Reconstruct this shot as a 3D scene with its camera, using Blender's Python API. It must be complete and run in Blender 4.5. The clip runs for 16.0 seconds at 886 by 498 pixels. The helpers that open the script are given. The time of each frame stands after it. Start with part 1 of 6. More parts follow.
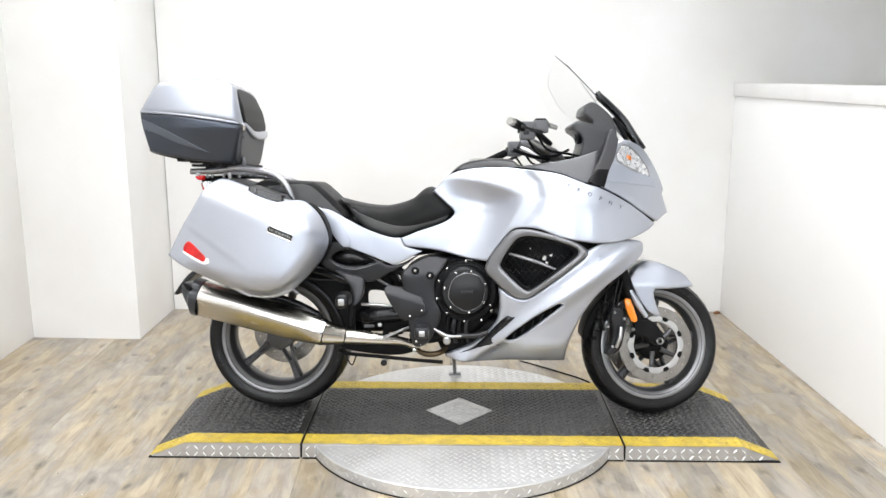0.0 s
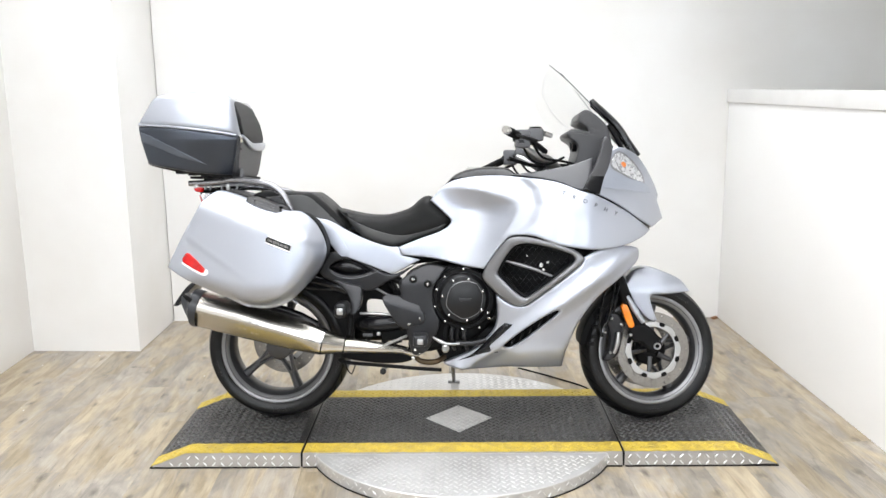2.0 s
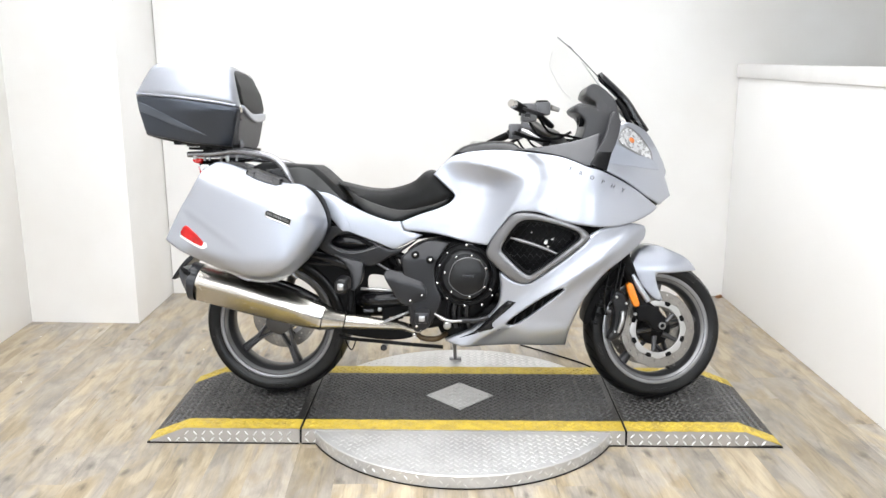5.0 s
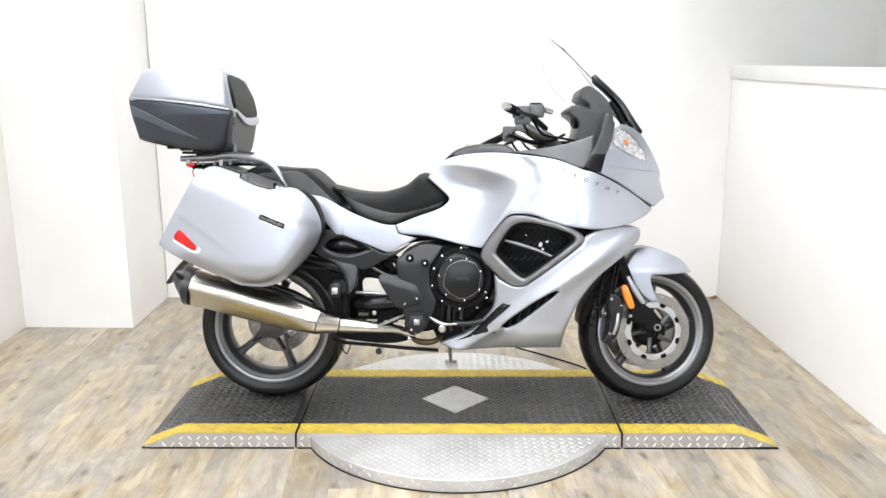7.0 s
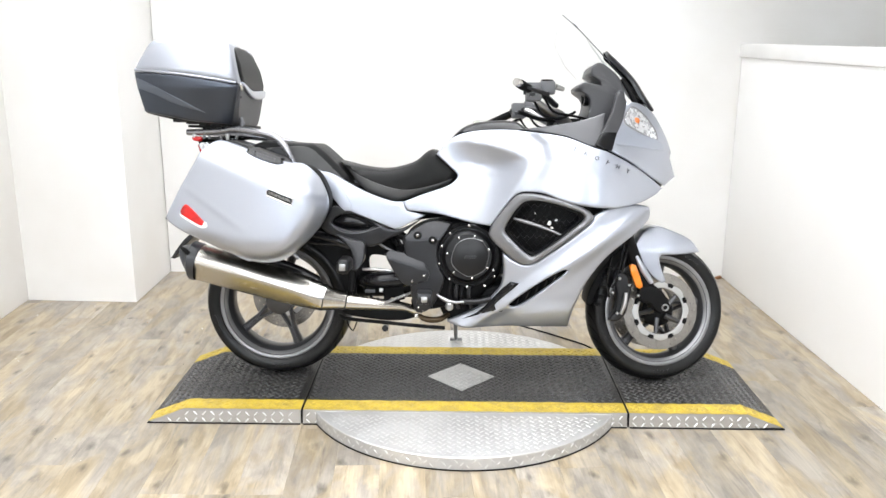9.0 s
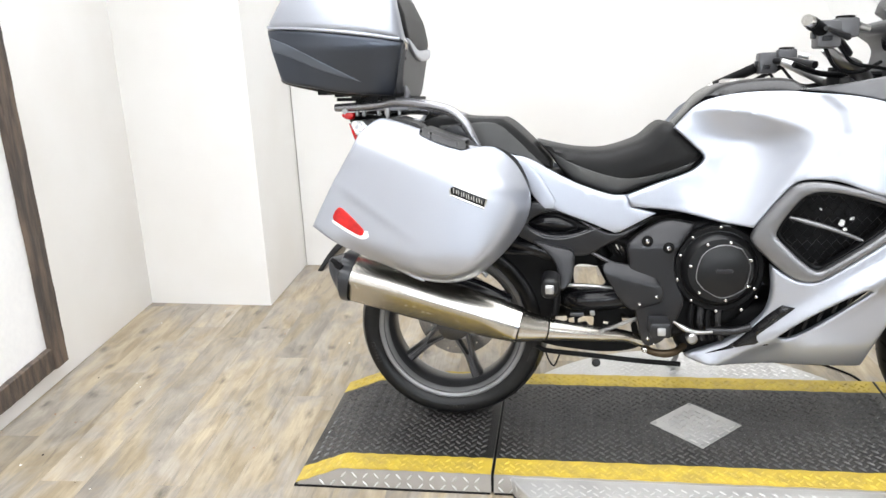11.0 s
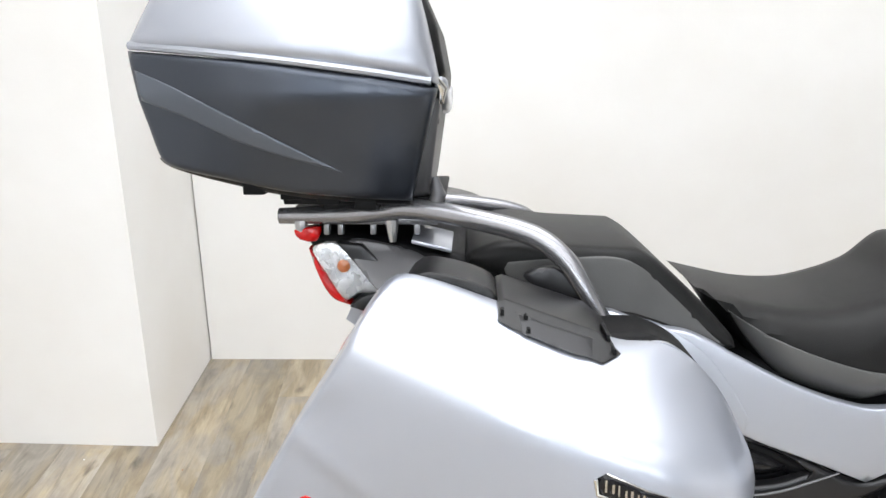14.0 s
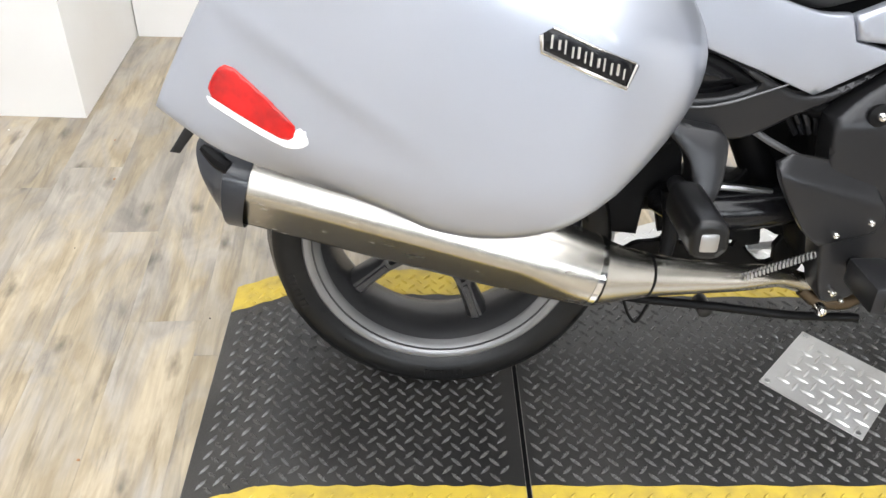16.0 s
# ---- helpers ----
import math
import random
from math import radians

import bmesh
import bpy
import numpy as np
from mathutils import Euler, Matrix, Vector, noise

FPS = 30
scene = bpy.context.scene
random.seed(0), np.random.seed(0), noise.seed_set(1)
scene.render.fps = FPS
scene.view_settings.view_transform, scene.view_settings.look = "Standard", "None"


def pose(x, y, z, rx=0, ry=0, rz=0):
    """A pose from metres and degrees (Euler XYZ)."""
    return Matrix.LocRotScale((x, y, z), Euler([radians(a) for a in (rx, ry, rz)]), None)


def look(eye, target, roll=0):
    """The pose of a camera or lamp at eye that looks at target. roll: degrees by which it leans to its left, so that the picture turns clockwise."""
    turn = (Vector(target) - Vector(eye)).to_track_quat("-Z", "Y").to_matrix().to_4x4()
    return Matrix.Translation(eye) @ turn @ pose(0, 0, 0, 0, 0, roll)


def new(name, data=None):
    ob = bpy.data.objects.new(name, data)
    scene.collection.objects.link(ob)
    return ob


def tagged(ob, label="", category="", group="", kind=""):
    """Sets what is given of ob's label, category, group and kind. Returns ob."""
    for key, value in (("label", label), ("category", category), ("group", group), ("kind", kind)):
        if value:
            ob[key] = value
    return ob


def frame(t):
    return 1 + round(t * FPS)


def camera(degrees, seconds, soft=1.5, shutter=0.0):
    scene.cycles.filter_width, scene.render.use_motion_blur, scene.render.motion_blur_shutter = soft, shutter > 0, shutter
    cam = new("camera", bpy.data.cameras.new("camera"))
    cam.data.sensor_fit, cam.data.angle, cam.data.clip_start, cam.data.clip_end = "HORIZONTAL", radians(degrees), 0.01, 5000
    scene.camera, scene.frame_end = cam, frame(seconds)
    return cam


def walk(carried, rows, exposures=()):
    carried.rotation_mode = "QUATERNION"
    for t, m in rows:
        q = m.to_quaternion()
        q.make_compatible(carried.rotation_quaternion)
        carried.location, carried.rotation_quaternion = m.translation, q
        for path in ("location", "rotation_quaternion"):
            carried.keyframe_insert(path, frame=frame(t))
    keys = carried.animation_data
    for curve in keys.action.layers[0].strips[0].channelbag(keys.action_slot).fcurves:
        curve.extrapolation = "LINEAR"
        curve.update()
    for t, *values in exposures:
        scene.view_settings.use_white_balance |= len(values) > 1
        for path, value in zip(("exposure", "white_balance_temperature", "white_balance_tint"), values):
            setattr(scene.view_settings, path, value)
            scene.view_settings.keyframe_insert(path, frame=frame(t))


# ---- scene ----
cam = camera(56.1, 16.0)
PATH = [
    (0, (-0.018, -3.346, 1.44), (-0.055, -1.388, 1.033), 0.0),
    (0.5, (-0.016, -3.356, 1.44), (-0.059, -1.397, 1.041), -0.1),
    (1, (-0.016, -3.371, 1.446), (-0.061, -1.412, 1.045), -0.3),
    (1.5, (-0.015, -3.37, 1.442), (-0.061, -1.412, 1.036), -0.3),
    (2, (-0.012, -3.369, 1.441), (-0.046, -1.407, 1.056), -0.7),
    (2.5, (-0.011, -3.364, 1.438), (-0.04, -1.403, 1.045), -0.8),
    (3, (-0.016, -3.355, 1.441), (-0.039, -1.396, 1.043), -0.8),
    (3.5, (-0.012, -3.348, 1.438), (-0.045, -1.39, 1.032), -0.4),
    (4, (-0.016, -3.334, 1.435), (-0.064, -1.38, 1.011), 0.2),
    (6.5, (-0.018, -3.298, 1.442), (-0.04, -1.35, 0.988), -0.5),
    (7, (-0.013, -3.303, 1.442), (-0.041, -1.353, 0.998), -0.3),
    (7.5, (-0.015, -3.306, 1.45), (-0.045, -1.356, 1.004), 0.2),
    (8, (-0.015, -3.31, 1.446), (-0.037, -1.36, 1.0), 0.4),
    (10.3, (-0.202, -2.96, 1.411), (-0.243, -1.045, 0.835), -0.2),
    (10.5, (-0.239, -2.82, 1.399), (-0.4, -0.906, 0.842), -1.2),
    (10.7, (-0.297, -2.66, 1.393), (-0.564, -0.761, 0.825), -2.4),
    (11, (-0.41, -2.453, 1.378), (-0.705, -0.564, 0.791), -2.5),
    (11.2, (-0.478, -2.298, 1.356), (-0.632, -0.417, 0.692), -3.5),
    (11.3, (-0.505, -2.238, 1.358), (-0.614, -0.34, 0.736), -3.6),
    (11.5, (-0.556, -2.121, 1.371), (-0.6, -0.227, 0.731), -4.6),
    (11.7, (-0.579, -1.948, 1.347), (-0.689, -0.049, 0.729), -5.1),
    (11.8, (-0.597, -1.861, 1.338), (-0.797, 0.037, 0.742), -5.5),
    (12, (-0.643, -1.727, 1.365), (-0.932, 0.172, 0.808), -4.2),
    (12.3, (-0.691, -1.563, 1.367), (-0.962, 0.319, 0.747), -4.1),
    (12.5, (-0.726, -1.479, 1.366), (-0.944, 0.4, 0.717), -3.1),
    (12.7, (-0.76, -1.372, 1.373), (-0.912, 0.539, 0.802), -1.7),
    (13, (-0.813, -1.258, 1.422), (-0.889, 0.68, 0.932), -1.3),
    (13.5, (-0.843, -1.18, 1.442), (-0.927, 0.758, 0.955), -0.3),
    (14, (-0.826, -1.154, 1.393), (-0.89, 0.741, 0.757), -0.7),
    (14.5, (-0.822, -1.153, 1.344), (-0.852, 0.675, 0.534), 0.0),
    (15, (-0.825, -1.151, 1.285), (-0.812, 0.589, 0.298), 1.0),
    (15.5, (-0.823, -1.151, 1.235), (-0.774, 0.501, 0.109), 1.0),
    (16, (-0.814, -1.16, 1.208), (-0.747, 0.436, 0.005), 2.0),
]
walk(cam, [(t, look(eye, target, roll)) for t, eye, target, roll in PATH],
     [(0, -0.08), (4.2, -0.08), (6.5, 0.05), (8.2, 0.05), (10.5, 0.0), (11.5, -0.06), (12.5, -0.02), (13.2, -0.15), (14.4, -0.10), (15, 0.0), (16, 0.05)])

# ---- light ----
LAMP = 30.2
DAY = 11.0
LAMPS = [(-1.30, 0.50, 0.68, 100), (0.45, 0.50, 0.68, 100), (-1.30, -1.65, 0.72, 112), (0.45, -1.65, 0.72, 112), (-1.30, -3.5, 1.38, 145), (0.45, -3.5, 1.38, 145)]
world = bpy.data.worlds.new("world")
scene.world = world
world.use_nodes = True
world.node_tree.nodes["Background"].inputs["Color"].default_value = (0.9, 0.95, 1.0, 1)
world.node_tree.nodes["Background"].inputs["Strength"].default_value = 0.3


# ---- materials ----
def material(name, base, rough=0.5, metal=0.0, other=None, scale=6.0, amount=0.5, grain=120.0, bump=0.05,
             coat=0.0, stretch=(1, 1, 1), depth=0.002, emit=0.0, alpha=1.0, transmission=0.0, rough_var=0.12, spec=0.5):
    """A surface with slow stains, fine grain in the roughness and a fine relief, in metres of the object."""
    m = bpy.data.materials.new(name)
    m.use_nodes = True
    n, l = m.node_tree.nodes, m.node_tree.links
    b = n["Principled BSDF"]
    co = n.new("ShaderNodeTexCoord")
    mp = n.new("ShaderNodeMapping")
    mp.inputs["Scale"].default_value = stretch
    l.new(co.outputs["Object"], mp.inputs["Vector"])
    slow = n.new("ShaderNodeTexNoise")
    slow.inputs["Scale"].default_value, slow.inputs["Detail"].default_value = scale, 4
    l.new(mp.outputs["Vector"], slow.inputs["Vector"])
    fine = n.new("ShaderNodeTexNoise")
    fine.inputs["Scale"].default_value, fine.inputs["Detail"].default_value = grain, 3
    l.new(mp.outputs["Vector"], fine.inputs["Vector"])
    mix = n.new("ShaderNodeMix")
    mix.data_type = "RGBA"
    mix.inputs["A"].default_value = (*base, 1)
    mix.inputs["B"].default_value = (*(other or [c * 0.82 for c in base]), 1)
    rng = n.new("ShaderNodeMapRange")
    rng.inputs["From Min"].default_value, rng.inputs["From Max"].default_value = 0.4, 0.68
    rng.inputs["To Max"].default_value = amount
    l.new(slow.outputs["Fac"], rng.inputs["Value"])
    l.new(rng.outputs["Result"], mix.inputs["Factor"])
    l.new(mix.outputs["Result"], b.inputs["Base Color"])
    rr = n.new("ShaderNodeMapRange")
    rr.inputs["To Min"].default_value, rr.inputs["To Max"].default_value = max(rough - rough_var, 0.02), min(rough + rough_var, 1)
    l.new(fine.outputs["Fac"], rr.inputs["Value"])
    l.new(rr.outputs["Result"], b.inputs["Roughness"])
    b.inputs["Metallic"].default_value = metal
    b.inputs["Specular IOR Level"].default_value = spec
    b.inputs["Coat Weight"].default_value = coat
    b.inputs["Coat Roughness"].default_value = 0.06
    b.inputs["Transmission Weight"].default_value = transmission
    if emit:
        b.inputs["Emission Color"].default_value = (*base, 1)
        b.inputs["Emission Strength"].default_value = emit
    if bump:
        bp = n.new("ShaderNodeBump")
        bp.inputs["Strength"].default_value, bp.inputs["Distance"].default_value = bump, depth
        l.new(fine.outputs["Fac"], bp.inputs["Height"])
        l.new(bp.outputs["Normal"], b.inputs["Normal"])
    return m


def plank_material():
    """Printed wood: blotches of tan and grey drawn out along the grain, dark streaks, knots, a tone of its own for each plank."""
    m = bpy.data.materials.new("vinyl_plank")
    m.use_nodes = True
    n, l = m.node_tree.nodes, m.node_tree.links
    b = n["Principled BSDF"]
    co = n.new("ShaderNodeTexCoord")
    info = n.new("ShaderNodeObjectInfo")
    shift = n.new("ShaderNodeMath")
    shift.operation = "MULTIPLY"
    shift.inputs[1].default_value = 37.0
    l.new(info.outputs["Random"], shift.inputs[0])
    add = n.new("ShaderNodeVectorMath")
    add.operation = "ADD"
    l.new(co.outputs["Object"], add.inputs[0])
    l.new(shift.outputs[0], add.inputs[1])

    def noise(scale, detail, distortion=0.0, rough=0.5):
        mp = n.new("ShaderNodeMapping")
        mp.inputs["Scale"].default_value = scale
        l.new(add.outputs[0], mp.inputs["Vector"])
        t = n.new("ShaderNodeTexNoise")
        t.inputs["Scale"].default_value, t.inputs["Detail"].default_value = 1.0, detail
        t.inputs["Distortion"].default_value, t.inputs["Roughness"].default_value = distortion, rough
        l.new(mp.outputs["Vector"], t.inputs["Vector"])
        return t.outputs["Fac"]

    def spread(value, lo, hi, a, c):
        r = n.new("ShaderNodeMapRange")
        r.inputs["From Min"].default_value, r.inputs["From Max"].default_value = lo, hi
        r.inputs["To Min"].default_value, r.inputs["To Max"].default_value = a, c
        l.new(value, r.inputs["Value"])
        return r.outputs["Result"]

    def blend(fac, a, c):
        x = n.new("ShaderNodeMix")
        x.data_type = "RGBA"
        l.new(fac, x.inputs["Factor"])
        for socket, v in (("A", a), ("B", c)):
            if isinstance(v, tuple):
                x.inputs[socket].default_value = (*v, 1)
            else:
                l.new(v, x.inputs[socket])
        return x.outputs["Result"]

    def scaled(colour, value):
        x = n.new("ShaderNodeVectorMath")
        x.operation = "SCALE"
        l.new(colour, x.inputs[0])
        l.new(value, x.inputs["Scale"])
        return x.outputs[0]

    grey = blend(spread(noise((11.0, 4.5, 1), 5, 0.6, 0.6), 0.38, 0.62, 0, 1), (0.215, 0.192, 0.165), (0.350, 0.312, 0.264))
    tan = blend(spread(noise((16.0, 3.6, 1), 5, 0.5, 0.6), 0.40, 0.60, 0, 1), (0.262, 0.209, 0.136), (0.402, 0.334, 0.235))
    body = blend(spread(noise((7.5, 2.6, 1), 5, 0.8, 0.6), 0.42, 0.58, 0, 1), grey, tan)
    streak = spread(noise((34.0, 3.2, 1), 5, 0.9, 0.65), 0.54, 0.74, 1.0, 0.60)
    body = scaled(body, streak)
    fib = noise((150.0, 7.0, 1), 4)
    body = scaled(body, spread(fib, 0.2, 0.8, 0.84, 1.14))
    body = scaled(body, spread(info.outputs["Random"], 0, 1, 0.76, 1.12))
    # knots: small dark eyes, drawn out along the grain, sparse
    mp3 = n.new("ShaderNodeMapping")
    mp3.inputs["Scale"].default_value = (4.6, 2.3, 1)
    l.new(add.outputs[0], mp3.inputs["Vector"])
    vor = n.new("ShaderNodeTexVoronoi")
    vor.voronoi_dimensions = "2D"
    vor.inputs["Scale"].default_value = 1.0
    l.new(mp3.outputs["Vector"], vor.inputs["Vector"])
    ring = spread(noise((60.0, 22.0, 1), 3), 0.3, 0.7, 0.0, 0.07)
    far = n.new("ShaderNodeMath")
    far.operation = "ADD"
    l.new(vor.outputs["Distance"], far.inputs[0])
    l.new(ring, far.inputs[1])
    body = scaled(body, spread(far.outputs[0], 0.03, 0.135, 0.36, 1.0))
    l.new(body, b.inputs["Base Color"])
    l.new(spread(fib, 0, 1, 0.30, 0.52), b.inputs["Roughness"])
    bp = n.new("ShaderNodeBump")
    bp.inputs["Strength"].default_value, bp.inputs["Distance"].default_value = 0.25, 0.001
    l.new(fib, bp.inputs["Height"])
    l.new(bp.outputs["Normal"], b.inputs["Normal"])
    return m


def tyre_material():
    """Rubber with slanted rain grooves on the tread, as relief and dust in the grooves."""
    m = material("tyre_rubber", (0.005, 0.005, 0.0053), 0.33, other=(0.011, 0.011, 0.0105), scale=20, grain=300, bump=0.10, spec=0.26)
    return m


PLANK = plank_material()
WALL = material("white_wall_paint", (0.87, 0.862, 0.845), 0.6, other=(0.77, 0.742, 0.70), scale=1.3, amount=0.6, grain=70, bump=0.10)
# for the unseen front wall: dark so that the bike reflects a dim room
FRONTW = material("unseen_wall_dark_blue", (0.115, 0.13, 0.17), 0.7, other=(0.095, 0.11, 0.145), scale=1.2, amount=0.6, grain=70, bump=0.1)
# the wall paint again, lighter, to stand for more light on the half-height wall
WALLR = material("half_wall_lit_white", (0.90, 0.895, 0.885), 0.6, other=(0.865, 0.855, 0.84), scale=1.1, amount=0.6, grain=70, bump=0.10)
CEIL = material("ceiling_paint", (0.62, 0.62, 0.61), 0.8, scale=2)
TRIMW = material("white_gloss_trim", (0.82, 0.81, 0.80), 0.35, scale=3)
SILVER = material("pearl_silver_paint", (0.400, 0.420, 0.472), 0.42, 0.78, other=(0.380, 0.400, 0.450), scale=2, amount=0.5, grain=900, bump=0.02, coat=0.65, depth=0.0004, rough_var=0.05)
DKSILVER = material("dark_silver_paint", (0.165, 0.165, 0.172), 0.34, 0.6, scale=3, grain=700, bump=0.03, coat=0.4, depth=0.0004)
GREYBLUE = material("blue_grey_paint", (0.36, 0.385, 0.445), 0.32, 0.5, scale=3, grain=700, bump=0.02, coat=0.4, depth=0.0004)
RAILM = material("silver_rail_paint", (0.27, 0.27, 0.285), 0.26, 0.8, scale=5, grain=900, bump=0.004, rough_var=0.04)
GREYM = material("satin_mid_grey_metal", (0.095, 0.095, 0.10), 0.40, 0.4, other=(0.12, 0.12, 0.125), scale=8, grain=500, bump=0.08)
BLACK = material("black_plastic", (0.0035, 0.0035, 0.004), 0.5, other=(0.007, 0.007, 0.007), scale=9, grain=400, bump=0.15, spec=0.12)
GLOSSB = material("gloss_black_plastic", (0.007, 0.007, 0.008), 0.22, coat=0.08, scale=7, grain=300, bump=0.03, spec=0.25)
SATIN = material("satin_grey_metal", (0.027, 0.027, 0.0288), 0.30, 0.6, other=(0.034, 0.034, 0.036), scale=8, grain=700, bump=0.03, spec=0.45, rough_var=0.06)
CASEB = material("dark_blue_grey_case", (0.058, 0.066, 0.082), 0.30, 0.85, other=(0.064, 0.072, 0.088), scale=4, grain=900, bump=0.012, coat=0.15, spec=0.40, rough_var=0.05, depth=0.0006)
SEATV = material("black_seat_vinyl", (0.009, 0.009, 0.009), 0.42, other=(0.014, 0.014, 0.014), scale=12, grain=600, bump=0.22, spec=0.12)
SEATG = material("grey_seat_vinyl", (0.075, 0.075, 0.074), 0.44, other=(0.055, 0.055, 0.055), scale=12, grain=600, bump=0.15, spec=0.28)
RUBBER = tyre_material()
SATB = material("satin_black_plastic", (0.006, 0.006, 0.0064), 0.30, other=(0.009, 0.009, 0.0095), scale=10, grain=400, bump=0.05, spec=0.30, rough_var=0.06)
COCKP = material("dark_grey_cockpit_plastic", (0.045, 0.045, 0.048), 0.42, other=(0.055, 0.055, 0.058), scale=10, grain=400, bump=0.08, spec=0.35)
GREYCAP = material("dark_grey_cap_plastic", (0.018, 0.020, 0.025), 0.34, other=(0.025, 0.027, 0.032), scale=8, grain=300, bump=0.05, coat=0.3, spec=0.35)
STRIPE = material("case_stripe_paint", (0.105, 0.118, 0.14), 0.35, 0.6, scale=5, grain=500, bump=0.05, spec=0.40)
WHEEL = material("graphite_wheel_paint", (0.055, 0.055, 0.058), 0.32, 0.5, other=(0.080, 0.080, 0.083), scale=9, grain=500, bump=0.05)
RIMLIP = material("grey_rim_lip", (0.22, 0.22, 0.226), 0.34, 0.6, scale=9, grain=300, bump=0.05)
STEEL = material("brushed_stainless", (0.50, 0.475, 0.43), 0.27, 1.0, other=(0.42, 0.39, 0.34), scale=3, amount=0.3, grain=160, bump=0.0, stretch=(0.06, 1, 1), rough_var=0.01)
CHROME = material("bright_chrome", (0.64, 0.63, 0.615), 0.12, 1.0, other=(0.7, 0.68, 0.64), scale=9, grain=200, bump=0.02)
ALU = material("brushed_aluminium", (0.46, 0.46, 0.46), 0.34, 1.0, other=(0.36, 0.36, 0.36), scale=12, grain=250, bump=0.08)
DISC = material("brake_disc_steel", (0.25, 0.238, 0.222), 0.30, 0.9, other=(0.17, 0.16, 0.15), scale=25, grain=350, bump=0.06)
BRONZE = material("heat_tinted_steel", (0.085, 0.058, 0.032), 0.40, 0.8, other=(0.06, 0.045, 0.03), scale=18, grain=150, bump=0.1)
RED = material("red_reflector_plastic", (0.52, 0.004, 0.004), 0.22, other=(0.24, 0.002, 0.002), scale=45, amount=0.8, grain=500, bump=0.15, coat=0.25, depth=0.001, spec=0.4)
ORANGE = material("orange_reflector_plastic", (0.85, 0.24, 0.015), 0.18, scale=40, grain=500, bump=0.3, coat=0.7)
AMBER = material("amber_bulb", (0.50, 0.14, 0.025), 0.2, scale=30, coat=0.5)
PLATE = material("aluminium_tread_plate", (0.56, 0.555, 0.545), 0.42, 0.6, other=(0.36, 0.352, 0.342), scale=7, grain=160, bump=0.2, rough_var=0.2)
# aluminium sides, darker and warm: the floor's reflection is put into the colour
PLATES = material("plate_side_floor_tint", (0.30, 0.28, 0.255), 0.5, 0.35, other=(0.22, 0.20, 0.18), scale=9, grain=160, bump=0.2)
LUGA = material("bright_aluminium_lugs", (0.66, 0.655, 0.64), 0.36, 0.7, other=(0.50, 0.49, 0.48), scale=12, grain=160, bump=0.1)
# greyer than the deck paint: worn edges, and the glints painted in as colour
LUG = material("worn_and_lit_lugs", (0.085, 0.084, 0.082), 0.28, 0.2, other=(0.045, 0.044, 0.043), scale=9, amount=0.9, grain=220, bump=0.1, rough_var=0.15)
MAT = material("black_tread_paint", (0.016, 0.0157, 0.0153), 0.36, other=(0.036, 0.034, 0.032), scale=4, amount=0.9, grain=420, bump=0.45, rough_var=0.2, spec=0.50)
YELLOW = material("yellow_safety_paint", (0.50, 0.365, 0.045), 0.5, other=(0.24, 0.18, 0.06), scale=24, amount=0.5, grain=180, bump=0.25)
FRAMEW = material("dark_rustic_wood", (0.050, 0.040, 0.034), 0.6, other=(0.16, 0.115, 0.085), scale=6, amount=0.9, grain=60, bump=0.5, stretch=(6, 6, 1), depth=0.004)
PANELW = material("white_dimpled_sheet", (0.86, 0.86, 0.86), 0.4, other=(0.80, 0.80, 0.81), scale=45, grain=60, bump=0.4)
GLOW = material("ceiling_lamp_diffuser", (0.925, 0.955, 1.0), 0.5, bump=0, emit=1.5)
DAYLIGHT = material("bright_window_daylight", (0.88, 0.94, 1.0), 0.5, bump=0, emit=DAY)
CHIP = material("brown_wood_chip", (0.30, 0.15, 0.07), 0.7, scale=30, grain=120, bump=0.3)
DUST = material("white_speck", (0.8, 0.8, 0.78), 0.8, scale=5)


def clear_material(name, tint, rough, gloss=0.012):
    m = bpy.data.materials.new(name)
    m.use_nodes = True
    n, l = m.node_tree.nodes, m.node_tree.links
    n.remove(n["Principled BSDF"])
    tr, gl, mx = n.new("ShaderNodeBsdfTransparent"), n.new("ShaderNodeBsdfGlossy"), n.new("ShaderNodeMixShader")
    tr.inputs["Color"].default_value = (*tint, 1)
    gl.inputs["Roughness"].default_value = rough
    mx.inputs[0].default_value = gloss
    l.new(tr.outputs[0], mx.inputs[1])
    l.new(gl.outputs[0], mx.inputs[2])
    l.new(mx.outputs[0], n["Material Output"].inputs["Surface"])
    return m


SCREEN = clear_material("clear_windscreen", (0.993, 0.995, 0.995), 0.02)
COVER = clear_material("clear_lamp_cover", (0.97, 0.975, 0.98), 0.05, 0.07)
BOWL = material("faceted_lamp_reflector", (0.78, 0.78, 0.79), 0.28, 0.6, other=(0.52, 0.52, 0.53), scale=70, amount=0.7, grain=60, bump=0.25, depth=0.003)


# ---- mesh tools ----
def part(name, verts, faces, mat, parent=None, label="", smooth=True, angle=38.0):
    me = bpy.data.meshes.new(name)
    me.from_pydata([tuple(v) for v in verts], [], [tuple(f) for f in faces])
    me.materials.append(mat)
    if smooth:
        me.polygons.foreach_set("use_smooth", [True] * len(me.polygons))
        me.set_sharp_from_angle(angle=radians(angle))
    me.update()
    ob = new(name, me)
    if parent:
        ob.parent = parent
    if label:
        ob["label"] = label
    return ob


